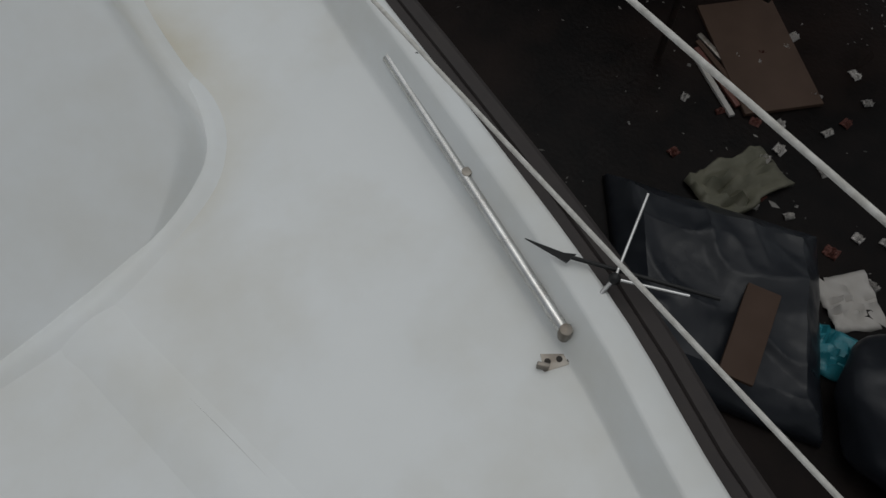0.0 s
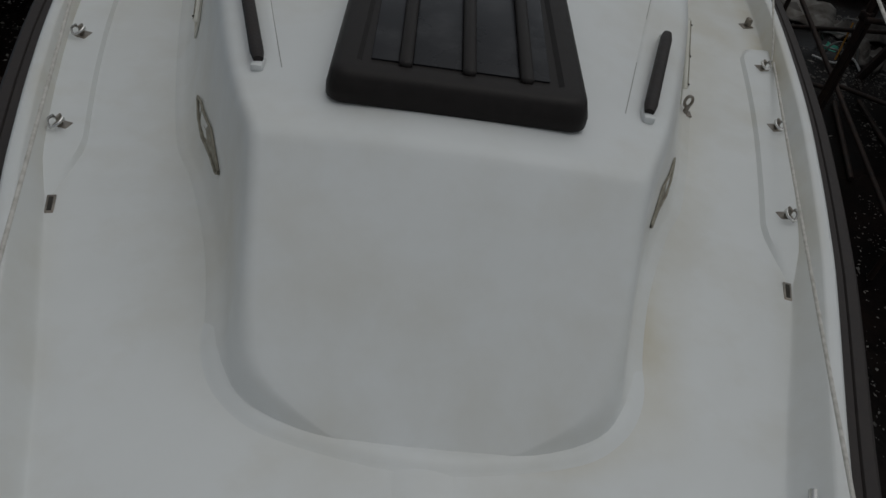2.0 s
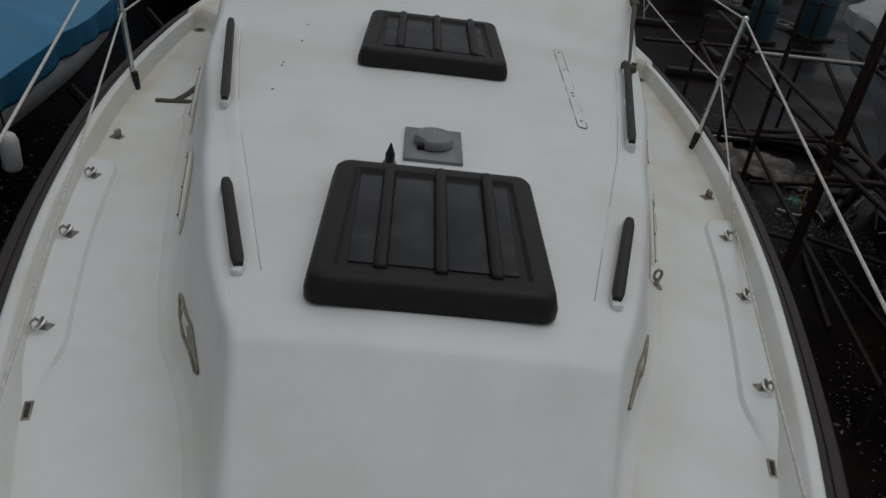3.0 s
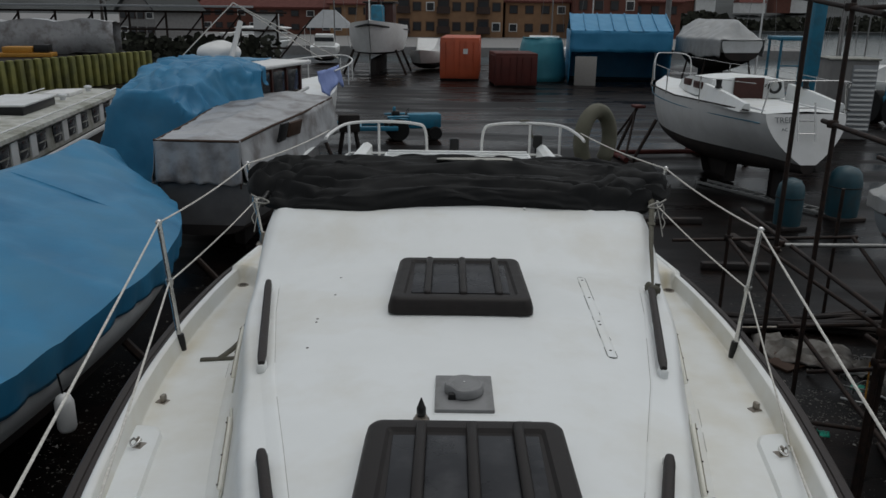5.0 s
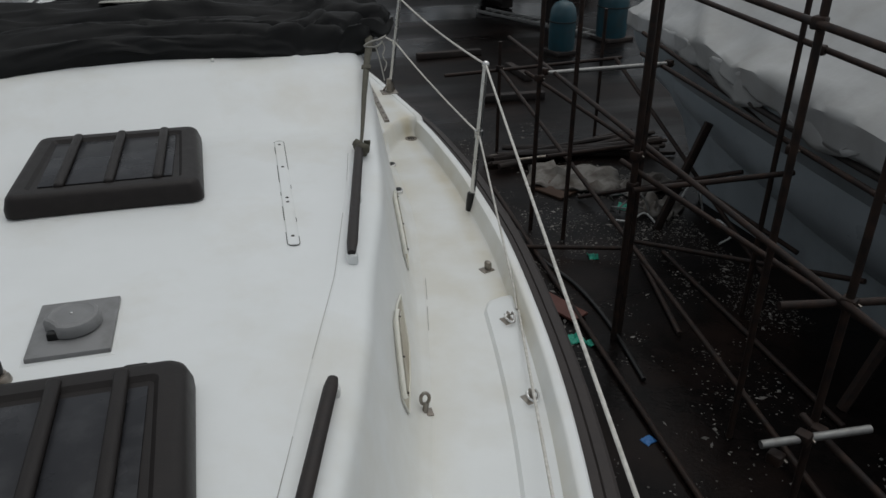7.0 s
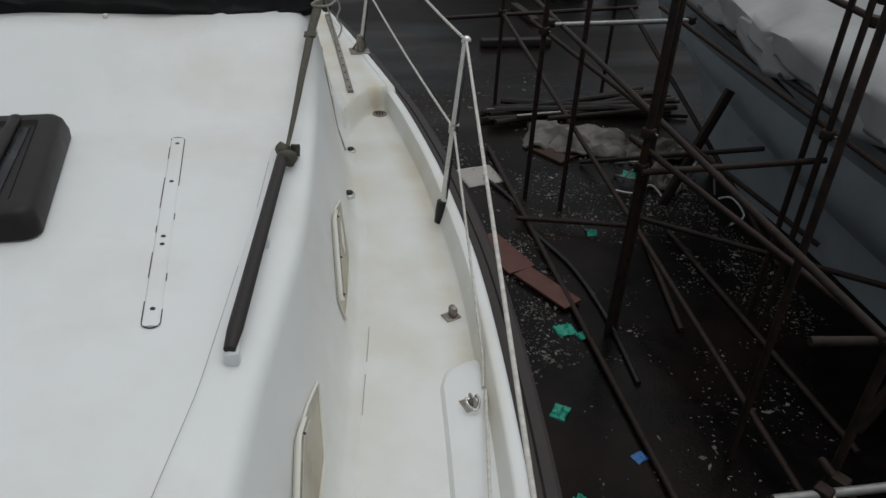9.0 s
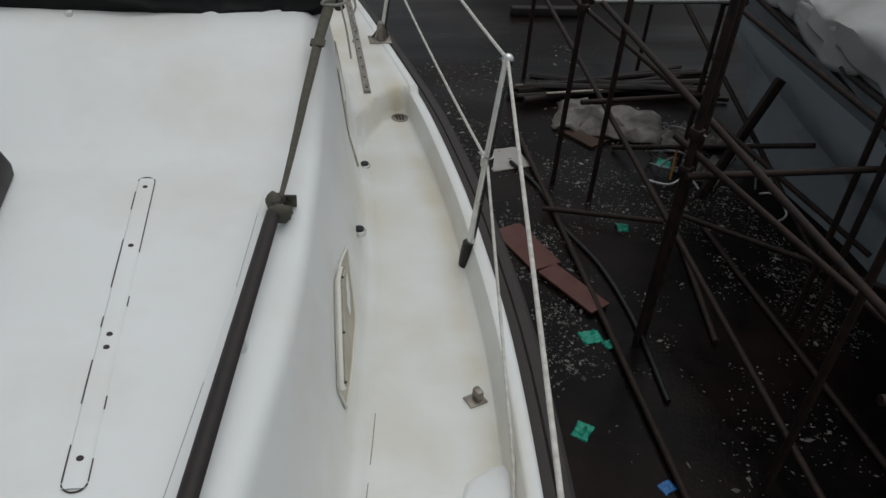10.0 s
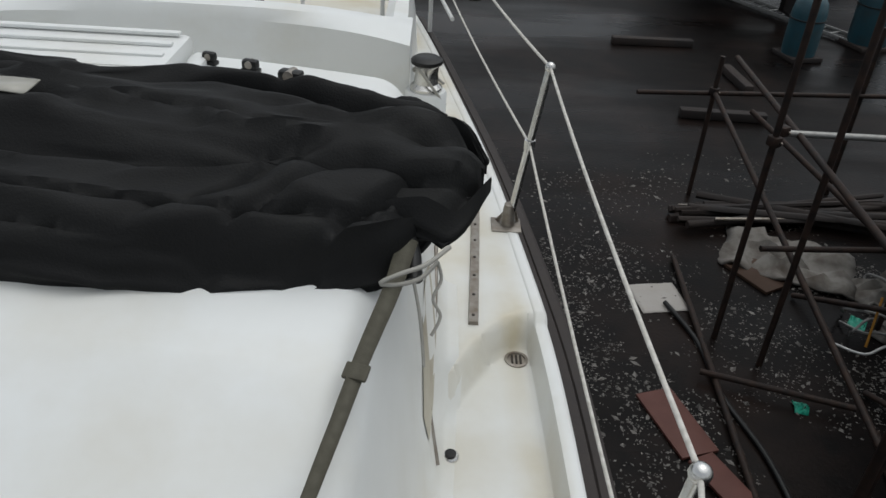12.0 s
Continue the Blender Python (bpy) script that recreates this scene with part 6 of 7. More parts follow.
for s in (-1, 1):
    for y in (5.6,):
        between("prop", (s * 1.1, y, -0.9), (s * 1.7, y, YARD), 0.05, SCAFF, sy, 6)
        between("prop_foot", (s * 1.3, y - 0.5, YARD + 0.06), (s * 1.9, y + 0.5, YARD + 0.06), 0.06, SCAFF, sy, 6)
for word, z, size in (("TRER", -0.2, 0.17), ("AC", -0.36, 0.1)):
    cu = bpy.data.curves.new("name_text", "FONT")
    cu.body, cu.size, cu.extrude, cu.align_x = word, size, 0.002, "CENTER"
    tx = new("lettering", cu)
    tx.data.materials.append(LETTER)
    tx.parent = sy
    tx.matrix_basis = pose(-0.5, -0.012 - 0.35 * (0.03 - z) / 0.8, z, 90 - 23.6, 0, 0)


crad = thing("boat_cradle", 6.1, 22.6, GROUND, "rusty steel cradle frame under the yacht's bow", "cradle", "", 8)
for sd in (-1, 1):
    between("foot_beam", (sd * 1.3, -0.9, 0.08), (sd * 1.3, 0.9, 0.08), 0.08, OXRED, crad, 8)
    between("post", (sd * 1.3, 0.0, 0.1), (sd * 0.75, 0.0, 1.45), 0.05, SCAFF, crad, 8)
    between("brace", (sd * 1.3, -0.8, 0.1), (sd * 0.8, 0.0, 1.35), 0.035, SCAFF, crad, 8)
    between("brace", (sd * 1.3, 0.8, 0.1), (sd * 0.8, 0.0, 1.35), 0.035, SCAFF, crad, 8)
    part("pad", box(0.3, 0.4, 0.08, sd * 0.72, 0, 1.42, 0.02), OXRED, crad)
between("cross_beam", (-1.35, 0.0, 0.14), (1.35, 0.0, 0.14), 0.07, OXRED, crad, 8)
lad = thing("ladder", 7.1, 17.3, GROUND, "alloy ladder lying on the yard under the yacht", "ladder", "ladders", 28)
for sd in (-0.17, 0.17):
    part("stile", box(0.03, 3.6, 0.07, sd, 0, 0.02, 0.006), SCAFF_NEW, lad)
for k in range(13):
    between("rung", (-0.17, -1.65 + 0.275 * k, 0.055), (0.17, -1.65 + 0.275 * k, 0.055), 0.014, SCAFF_NEW, lad, 6)
for x, y, w, h, m, lab in ((6.65, 14.8, 0.5, 1.0, TEALDARK, "round-topped dark teal pump housing on the yard"), (8.1, 15.6, 0.62, 1.1, TEALDARK, "squat dark teal machine cover on the yard")):
    blk = thing("machine_cover", x, y, GROUND, lab, "machine", "", 14)
    turned_part("body", [(w * 0.5, 0.06), (w * 0.52, 0.2), (w * 0.52, h * 0.7), (w * 0.47, h * 0.86), (w * 0.33, h * 0.96), (w * 0.1, h)], m, blk, 20)
    part("skid", box(w * 1.1, w * 1.1, 0.07, 0, 0, 0, 0.01), ANTIFOUL, blk)
    tube("band", [(w * 0.53 * math.cos(q), w * 0.53 * math.sin(q), h * 0.62) for q in np.linspace(0, 2 * math.pi, 20)[:-1]], 0.012, BLACKPL, blk, 6, True)


def small_mast(x, y, h, r=0.06):
    o = thing("mast", x, y, GROUND, "bare alloy yacht mast standing in the marina", "mast", "masts")
    between("spar", (0, 0, 0), (0, 0, h), r, PAINTWHITE if int(x) % 2 else CONCRETE, o, 6)
    between("spreader", (-0.6, 0, h * 0.6), (0.6, 0, h * 0.6), 0.03, CONCRETE, o, 5)
    for s in (-1, 1):
        between("shroud", (s * 1.2, 0, 0.8), (0, 0, h * 0.98), 0.012, CONCRETE, o, 4)


for x, y, h in ((-10, 70, 13), (-5.2, 52, 11), (8.5, 68, 12), (11.5, 66, 13), (21, 55, 14), (24, 50, 12), (28, 58, 15), (30, 62, 14), (33, 60, 13), (36, 70, 15), (41, 66, 13), (46, 72, 15), (27, 45, 13), (38, 52, 14), (33, 44, 12), (52, 75, 14)):
    small_mast(x, y, h)


def moored(x, y, rz, L, B, mat, z=-1.9, label="small white motor boat in the far row", cabin=True, cover=None):
    o = thing("motor_boat", x, y, 0, label, "motor boat", "far row boats", rz)
    hull_parts(o, L, B, z + 0.7, z - 0.4, 0.3, 0.85, mat, wl=0.6)
    if cabin:
        loft("cabin", [[(-w, yy, z + 0.7), (-w * 0.85, yy, z + 0.7 + h), (w * 0.85, yy, z + 0.7 + h), (w, yy, z + 0.7)] for yy, w, h in ((L * 0.3, B * 0.36, 0.9), (L * 0.5, B * 0.36, 0.95), (L * 0.62, B * 0.3, 0.4), (L * 0.8, B * 0.18, 0.1))], PAINTWHITE, o)
        part("window", box(B * 0.66, 0.04, 0.3, 0, L * 0.3 - 0.03, z + 1.1, 0.0), GLASSDARK, o)
    return o


moored(-9.5, 60, 5, 6, 2.2, PAINTWHITE)
moored(-1.0, 58.5, 170, 6, 2.4, PAINTWHITE)
moored(-14, 58, 30, 6.5, 2.3, PAINTWHITE)
moored(-20, 62, -60, 8, 2.6, PAINTWHITE, label="pale work boat moored at the far quay")
moored(7.5, 58, 160, 8, 2.7, PAINTWHITE, -1.6, "white yacht hull ashore behind the sheds")
moored(24, 40, 70, 6, 2.2, PAINTWHITE, -2.9, "small white boat afloat by the pontoon", False)
moored(29, 47, 80, 7, 2.4, PAINTWHITE, -2.9, "white boat afloat by the pontoon")
moored(31, 36, 60, 6.5, 2.3, PAINTWHITE, -2.9, "small white boat afloat by the pontoon")
moored(36, 42, 100, 8, 2.6, PAINTWHITE, -2.9, "white boat afloat by the pontoon")
moored(42, 50, 85, 8, 2.6, PAINTWHITE, -2.9, "white boat afloat by the pontoon")
moored(25.0, 33, 130, 5.5, 2.1, PAINTWHITE, -2.0, "small covered cruiser on the hard")

fb = thing("fishing_boat", -4.6, 57.5, -0.336, "white wooden fishing boat standing ashore, bow on", "fishing boat", "", 178)
hull_parts(fb, 10, 4.3, 1.0, -1.0, 0.55, 0.85, PAINTWHITE, ANTIFOUL, wl=1.7)
part("wheelhouse", box(2.2, 2.2, 1.7, 0, 3.0, 1.0, 0.08), MAHOG, fb)
part("wheelhouse_roof", box(2.6, 2.6, 0.15, 0, 3.0, 2.7, 0.04), BLACKPL, fb)
between("mast", (0, 4.4, 1.0), (0, 4.6, 6.0), 0.08, MAHOG, fb)
part("gear_cover", box(1.0, 1.0, 1.4, 0, 5.0, 1.2, 0.2), NAVY, fb)
tube("rub_rail", curve([(-2.1, 2, 0.75), (-2.1, 5.5, 0.85), (-1.2, 8.3, 1.05), (0, 9.9, 1.25), (1.2, 8.3, 1.05), (2.1, 5.5, 0.85), (2.1, 2, 0.75)], 6), 0.07, BLACKPL, fb)
part("keel", box(0.4, 7, 1.2, 0, 4.5, GROUND, 0.05), ANTIFOUL, fb)
fb.scale = (0.84, 0.9, 0.86)
for s in (-1, 1):
    for y in (3, 7):
        between("shore", (s * 1.6, y, -0.6), (s * 2.4, y, GROUND), 0.1, SCAFF, fb, 6)


def container(x, y, rz, w, d, h, mat, label, name="container"):
    o = thing(name, x, y, GROUND, label, "container", "", rz)
    part("body", box(w, d, h, 0, d / 2, 0.12, 0.03), mat, o)
    for s in (-1, 1):
        dd = part("door", box(w / 2 - 0.08, 0.06, h - 0.3, s * w / 4, -0.02, 0.25, 0.01), mat, o)
        for k in (-0.25, 0.25):
            between("lock_bar", (s * w / 4 + k, -0.08, 0.3), (s * w / 4 + k, -0.08, h - 0.1), 0.025, mat, dd, 6)
    for k in range(10):
        for s in (-1, 1):
            part("side_rib", box(0.05, 0.12, h - 0.3, s * (w / 2 + 0.01), 0.3 + (d - 0.6) * k / 9, 0.25, 0.01), mat, o)
    part("skid", box(w, 0.2, 0.14, 0, 0.3, 0, 0.02), ANTIFOUL, o)
    part("skid", box(w, 0.2, 0.14, 0, d - 0.3, 0, 0.02), ANTIFOUL, o)
    return o


oc = container(0.55, 47.4, -3, 2.3, 5.5, 2.35, ORANGE, "weathered orange shipping container with closed doors")
part("notice", box(0.28, 0.02, 0.3, 0.35, -0.1, 1.55), PAINTWHITE, oc, "small white notice")
container(3.6, 43.4, 4, 2.3, 3.0, 1.7, OXRED, "dark oxide red steel bin container")
dome = thing("tarped_stack", 5.5, 48.5, GROUND, "rounded stack under a turquoise tarpaulin", "covered stack")
rows = [[(1.5 * math.cos(a) * (1 - 0.25 * (t ** 3)), 1.5 * math.sin(a) * (1 - 0.25 * t ** 3), 2.5 * t) for t in np.linspace(0, 1, 8)] for a in np.linspace(0, 2 * math.pi, 25)]
cloth("tarpaulin", rows, TARPCYAN, dome, "", 0.02, 0.1, 1.2, 3)
bm = bmesh.new()
bmesh.ops.create_circle(bm, cap_ends=True, segments=20, radius=1.15, matrix=Matrix.Translation((0, 0, 2.5)))
part("top", bm, TARPCYAN, dome)
tent = thing("tarp_shelter", 9.6, 45.5, GROUND, "bright blue tarpaulin shelter over a dark work bay", "shelter", "", -6)
w, d, h1, h2 = 5.6, 6.0, 3.0, 3.9
meshed("roof_sheet", [(-w / 2, -0.2, h1), (w / 2, -0.2, h1), (w / 2, d * 0.5, h2), (-w / 2, d * 0.5, h2), (w / 2, d, h1), (-w / 2, d, h1)] + [(-w / 2, -0.2, h1 - 0.04), (w / 2, -0.2, h1 - 0.04), (w / 2, d * 0.5, h2 - 0.04), (-w / 2, d * 0.5, h2 - 0.04), (w / 2, d, h1 - 0.04), (-w / 2, d, h1 - 0.04)], [(0, 1, 2, 3), (3, 2, 4, 5), (6, 7, 8, 9), (9, 8, 10, 11), (0, 1, 7, 6), (5, 4, 10, 11)], TARPSKY, tent)
rows = [[(-w / 2 + w * i / 20, -0.2, h1 - 1.15 * j / 6) for j in range(7)] for i in range(21)]
cloth("front_sheet", rows, TARPSKY, tent, "", 0.01, 0.06, 1.5, 1)
for s in (-1, 1):
    rows = [[(s * w / 2, -0.2 + (d + 0.2) * i / 16, h1 * (1 - j / 8)) for j in range(9)] for i in range(17)]
    cloth("side_sheet", rows, TARPSKY, tent, "", 0.01, 0.07, 1.3, 2 + s)
part("back_sheet", box(w, 0.05, h1, 0, d, 0), TARPBLUE, tent)
for k in range(8):
    between("roof_rib", (-w / 2 + w * k / 7, -0.2, h1 + 0.03), (-w / 2 + w * k / 7, d * 0.5, h2 + 0.03), 0.04, TARPSKY, tent, 6)
part("board", box(1.2, 0.08, 1.6, -1.9, -0.5, 0, 0.01), PALELITTER, tent, "pale leaning board")
shed2 = covered_boat(15.2, 42, 10, 7, 2.8, 0.2, 1.3, TARPWHITE, "covered_boat", "yacht under a grey-white winter cover", 12.0, 0.9, 0.7)

# tractor and boat trailer
tr = thing("tractor", -1.3, 25.3, GROUND, "small blue boatyard tractor with bare seat", "tractor", "", -78)
part("bonnet", box(0.75, 1.7, 0.75, 0, 0.7, 0.55, 0.12), NAVY, tr)
part("rear_body", box(0.9, 0.9, 0.5, 0, -0.6, 0.6, 0.1), NAVY, tr)
for s in (-1, 1):
    part("mudguard", box(0.28, 1.1, 0.1, s * 0.62, -0.7, 1.15, 0.04), NAVY, tr)
part("seat", box(0.45, 0.4, 0.35, 0, -0.75, 1.1, 0.08), BLACKPL, tr)
tube("steering_wheel", [(0.2 * math.cos(a), -0.15 + 0.1 * math.sin(a), 1.4 + 0.17 * math.sin(a)) for a in np.linspace(0, 2 * math.pi, 14)[:-1]], 0.02, BLACKPL, tr, 6, True)


def wheel(parent, x, y, r, w):
    wh = turned_part("wheel", [(r * 0.55, -w / 2), (r * 0.92, -w / 2), (r, -w / 3), (r, w / 3), (r * 0.92, w / 2), (r * 0.55, w / 2)], TYRE, parent, 24)
    wh.matrix_basis = pose(x, y, r, 0, 90, 0)
    turned_part("rim", [(r * 0.56, -w * 0.36), (r * 0.5, -w * 0.42), (r * 0.2, -w * 0.3), (r * 0.2, w * 0.3), (r * 0.5, w * 0.42), (r * 0.56, w * 0.36)], PAINTWHITE, wh, 20, "pale steel rim")


tr.scale = (0.64, 0.64, 0.64)
for s in (-1, 1):
    wheel(tr, s * 0.62, -0.7, 0.55, 0.32)
    wheel(tr, s * 0.55, 1.2, 0.34, 0.2)
tl = thing("boat_trailer", -3.5, 25.0, GROUND, "long blue boat trailer frame behind the tractor", "trailer", "", -84)
for s in (-1, 1):
    part("side_beam", box(0.12, 3.6, 0.14, s * 0.6, 0, 0.36, 0.02), NAVY, tl)
    wheel(tl, s * 0.8, -1.2, 0.26, 0.18)
for y in (-1.7, -0.6, 0.6, 1.7):
    part("cross_beam", box(1.2, 0.1, 0.12, 0, y, 0.38, 0.02), NAVY, tl)
part("winch_post", box(0.1, 0.1, 0.6, 0, 1.7, 0.45, 0.02), NAVY, tl)
part("lamp_board", box(0.35, 0.05, 0.1, 0.5, -1.9, 0.4, 0.01), PAINTWHITE, tl)
tre = thing("trestle", -2.95, 22.6, GROUND, "dark boat trestle with a boxed top", "trestle", "", 10)
part("top_beam", box(0.62, 0.35, 0.5, 0, 0, 0.62, 0.03), ANTIFOUL, tre)
for s in (-1, 1):
    between("leg", (s * 0.18, 0, 0.65), (s * 0.28, 0.1, 0), 0.07, ANTIFOUL, tre, 6)

# travel hoist legs beside the sailing yacht
ho = thing("travel_hoist", 0, 0, GROUND, "blue travelling boat hoist with fat dark tyres", "boat hoist")
for x, y in ((10.15, 22.5), (14.9, 22.2), (16.8, 30.2), (21.3, 29.9)):
    part("leg", box(0.34, 0.34, 7.5, x, y, 0.9, 0.04), NAVY, ho)
    wheel(ho, x - 0.1, y - 0.65, 0.62, 0.4)
    wheel(ho, x - 0.1, y + 0.65, 0.62, 0.4)
    part("bogie", box(0.4, 1.6, 0.3, x, y, 0.75, 0.05), NAVY, ho)
between("side_beam", (10.15, 22.3, 8.5), (16.8, 30.4, 8.5), 0.25, NAVY, ho, 8)
between("side_beam", (14.9, 22.0, 8.5), (21.3, 30.1, 8.5), 0.25, NAVY, ho, 8)
unit = thing("louvred_cabinet", 13.4, 27.0, GROUND, "pale louvred plant cabinet by the quay", "cabinet", "", -8)
part("body", box(1.5, 1.4, 2.6, 0, 0, 0, 0.04), CONCRETE, unit)
part("lid", box(1.6, 1.5, 0.06, 0, 0, 2.6, 0.02), WEATHERED, unit)
part("louvre_frame", box(0.78, 0.03, 2.2, 0.34, -0.71, 0.25, 0.01), ROOFGREY, unit)
for k in range(13):
    part("louvre", box(0.70, 0.07, 0.07, 0.34, -0.74, 0.32 + 0.16 * k, 0.01), PAINTWHITE, unit)
stg = thing("blue_frame", 12.7, 30, GROUND, "blue steel working platform on legs", "platform")
part("deck", box(1.4, 1.3, 0.14, 0, 0, 3.1, 0.02), NAVY, stg)
for x in (-0.62, 0.62):
    for y in (-0.55, 0.55):
        between("leg", (x, y, 0), (x, y, 3.1), 0.05, NAVY, stg, 6)
for z in (1.2, 2.2):
    between("cross_rail", (-0.62, -0.55, z), (0.62, -0.55, z), 0.03, NAVY, stg, 6)

# sheet-piled bank at the side with stores on it
bank = meshed("bank", [(-17.2, 46, -0.85), (-20.8, 34, -0.85), (-24, 20, -0.85), (-90, 20, -0.85), (-90, 46, -0.85), (-17.2, 46, GROUND), (-20.8, 34, GROUND), (-24, 20, GROUND)], [(0, 1, 2, 3, 4)], ASPHALT)
tagged(bank, "raised hard standing behind sheet piles", "bank", kind="structure")
pl = thing("sheet_pile_wall", 0, 0, 0, "mossy yellow-green corrugated sheet pile wall", "pile wall", kind="structure")
edge = [Vector((-17.2, 46, 0)), Vector((-20.8, 34, 0)), Vector((-24, 20, 0))]
for a, b in zip(edge[:-1], edge[1:]):
    n = int((b - a).length / 0.55)
    d = (b - a).normalized()
    for k in range(n):
        p = a + d * (0.55 * k + 0.27)
        me = part("pile", box(0.26, 0.3, 1.62, 0, 0, GROUND, 0.05, Matrix.Translation(p) @ Matrix.Rotation(math.atan2(d.y, d.x), 4, "Z")), PILES, pl)
    mid = (a + b) / 2
    part("wall_sheet", box((b - a).length, 0.08, 1.55, 0, 0, GROUND, 0, Matrix.Translation(mid + Vector((-0.15, 0, 0))) @ Matrix.Rotation(math.atan2(d.y, d.x), 4, "Z")), PILES, pl)
lt = thing("covered_stack", -23.2, 43.2, -0.85, "long stack under a grey tarpaulin", "covered stack", "", 12)
rows = [[(-5 + 10 * i / 24, math.copysign(min(1, abs(u) * 1.3), u) * 1.0, 1.75 - (max(0, abs(u) - 0.7) / 0.3) * 1.7 + 0.1 * math.sin(i)) for u in np.linspace(-1, 1, 13)] for i in range(25)]
cloth("tarpaulin", rows, TARPCLEAR, lt, "", 0.02, 0.12, 1.0, 5)
fk = thing("yellow_pump", -21.4, 40.3, -0.85, "yellow low machine skid on the bank", "machine", "", 12)
part("frame", box(2.6, 1.2, 0.2, 0, 0, 0, 0.03), YELLOW, fk)
part("housing", box(1.4, 0.9, 0.3, -0.3, 0, 0.2, 0.05), YELLOW, fk)
part("engine", box(0.7, 0.8, 0.4, 0.8, 0, 0.2, 0.05), BLACKPL, fk)
ct = thing("pontoon_frame_stack", -24, 57, -2.3, "dark stack of steel frames with a long roof", "frame stack")
for k in range(9):
    between("post", (-9 + 2.6 * k, 0, 0), (-9 + 2.6 * k, 0, 3.6), 0.08, SCAFF, ct, 6)
    between("brace", (-9 + 2.6 * k, 0, 0.4), (-6.4 + 2.6 * k, 0, 3.4), 0.06, SCAFF, ct, 6)
for z in (1.2, 2.4, 3.6):
    between("rail", (-9.5, 0, z), (12.5, 0, z), 0.08, SCAFF, ct, 6)
part("roof", box(30, 6, 0.15, -6, 2, 3.9, 0.02), ROOFGREY, ct)
part("side_panel", box(1.8, 0.2, 3.0, 11, 0.2, 0.6, 0.02), PAINTWHITE, ct)
for x, y, h in ((-25.5, 60, 6.5), (16.5, 62, 9.5), (-46, 80, 8)):
    lp = thing("lamp_post", x, y, GROUND, "grey street lamp post at the quay", "lamp post", "lamp posts")
    between("pole", (0, 0, 0), (0, 0, h), 0.1 if x < 0 else 0.22, CONCRETE, lp)
    part("head", box(0.7, 0.25, 0.12, -0.3, 0, h - 0.1, 0.03), CONCRETE, lp)
tp = thing("marquee", -12.5, 84, -2.2, "grey pyramid tent roof on the far quay", "marquee")
meshed("roof", [(-4.5, -3, 2.4), (4.5, -3, 2.4), (4.5, 3, 2.4), (-4.5, 3, 2.4), (-1.2, 0, 4.6), (1.2, 0, 4.6)], [(0, 1, 5, 4), (1, 2, 5), (2, 3, 4, 5), (3, 0, 4), (0, 3, 2, 1)], ROOFGREY, tp)
for x in (-4.2, 4.2):
    for y in (-2.8, 2.8):
        between("pole", (x, y, 0), (x, y, 2.4), 0.06, PAINTWHITE, tp, 6)
tp.scale = (0.55, 0.6, 0.8)
stk = thing("dinghy_stack", -16.5, 70, -2.3, "stack of pale upturned dinghies", "dinghy stack")
for k in range(4):
    bm = bmesh.new()
    bmesh.ops.create_icosphere(bm, subdivisions=2, radius=1, matrix=Matrix.Translation((0.3 * (k % 2), 0, 1.0 + 0.42 * k)) @ Matrix.Diagonal((2.6, 0.8, 0.2, 1)))
    part("dinghy", bm, PAINTWHITE, stk)


V, F = [], []
rs = random.Random(21)
for k in range(2600):
    x, y = rs.uniform(-34, -11.5), rs.uniform(49, 55)
    z = -2.3 + rs.random() ** 1.5 * (2.1 + 0.8 * noise.noise(Vector((x * 0.4, 1.0, 0.0))))
    n, r0 = len(V), rs.uniform(0.12, 0.4)
    for q in range(5):
        V.append((x + r0 * math.cos(q * 1.257) * rs.uniform(0.5, 1.1), y + rs.uniform(-0.2, 0.2), z + r0 * math.sin(q * 1.257) * rs.uniform(0.4, 1.0)))
    F.append(tuple(range(n, n + 5)))
tagged(meshed("scrub", V, F, SCRUB), "dark winter scrub along the quay edge", "scrub", kind="stuff")


def bare_tree(x, y, h, seed):
    o = thing("tree", x, y, -2.3, "leafless winter tree behind the houses", "tree", "winter trees")
    r = random.Random(seed)
    tube("trunk", [(0, 0, 0), (0.1, 0, h * 0.3), (0, 0.1, h * 0.5)], [0.3, 0.22, 0.15], BARK, o, 6)
    V, F = [], []

    def limb(p, d, l, rad, depth):
        q = p + d * l
        v, f = tube_data([p, p.lerp(q, 0.5) + Vector((r.uniform(-0.1, 0.1), r.uniform(-0.1, 0.1), 0)) * l, q], [rad, rad * 0.8, rad * 0.55], 4)
        n = len(V)
        V.extend(v)
        F.extend([tuple(i + n for i in k) for k in f])
        if depth:
            for _ in range(4):
                limb(q if r.random() < 0.6 else p.lerp(q, 0.6), (d + Vector((r.uniform(-0.8, 0.8), r.uniform(-0.8, 0.8), r.uniform(-0.1, 0.6)))).normalized(), l * 0.66, rad * 0.55, depth - 1)
    for k in range(5):
        limb(Vector((0, 0, h * (0.3 + 0.05 * k))), Vector((r.uniform(-0.7, 0.7), r.uniform(-0.7, 0.7), 0.8)).normalized(), h * 0.26, 0.12, 3)
    meshed("crown", V, F, BARK, o, "bare branching crown")


for k, (x, y, h) in enumerate(((-68, 118, 11), (-75, 125, 10), (-60, 140, 12), (-47, 150, 11), (-40, 148, 12), (-85, 120, 10), (-31, 155, 10))):
    bare_tree(x, y, h, k)

# ---- scaffolding alongside ----
sc = thing("scaffold", 0, 0, 0, "rusty tubular scaffold beside the yacht with loose couplers", "scaffold")
R = 0.024


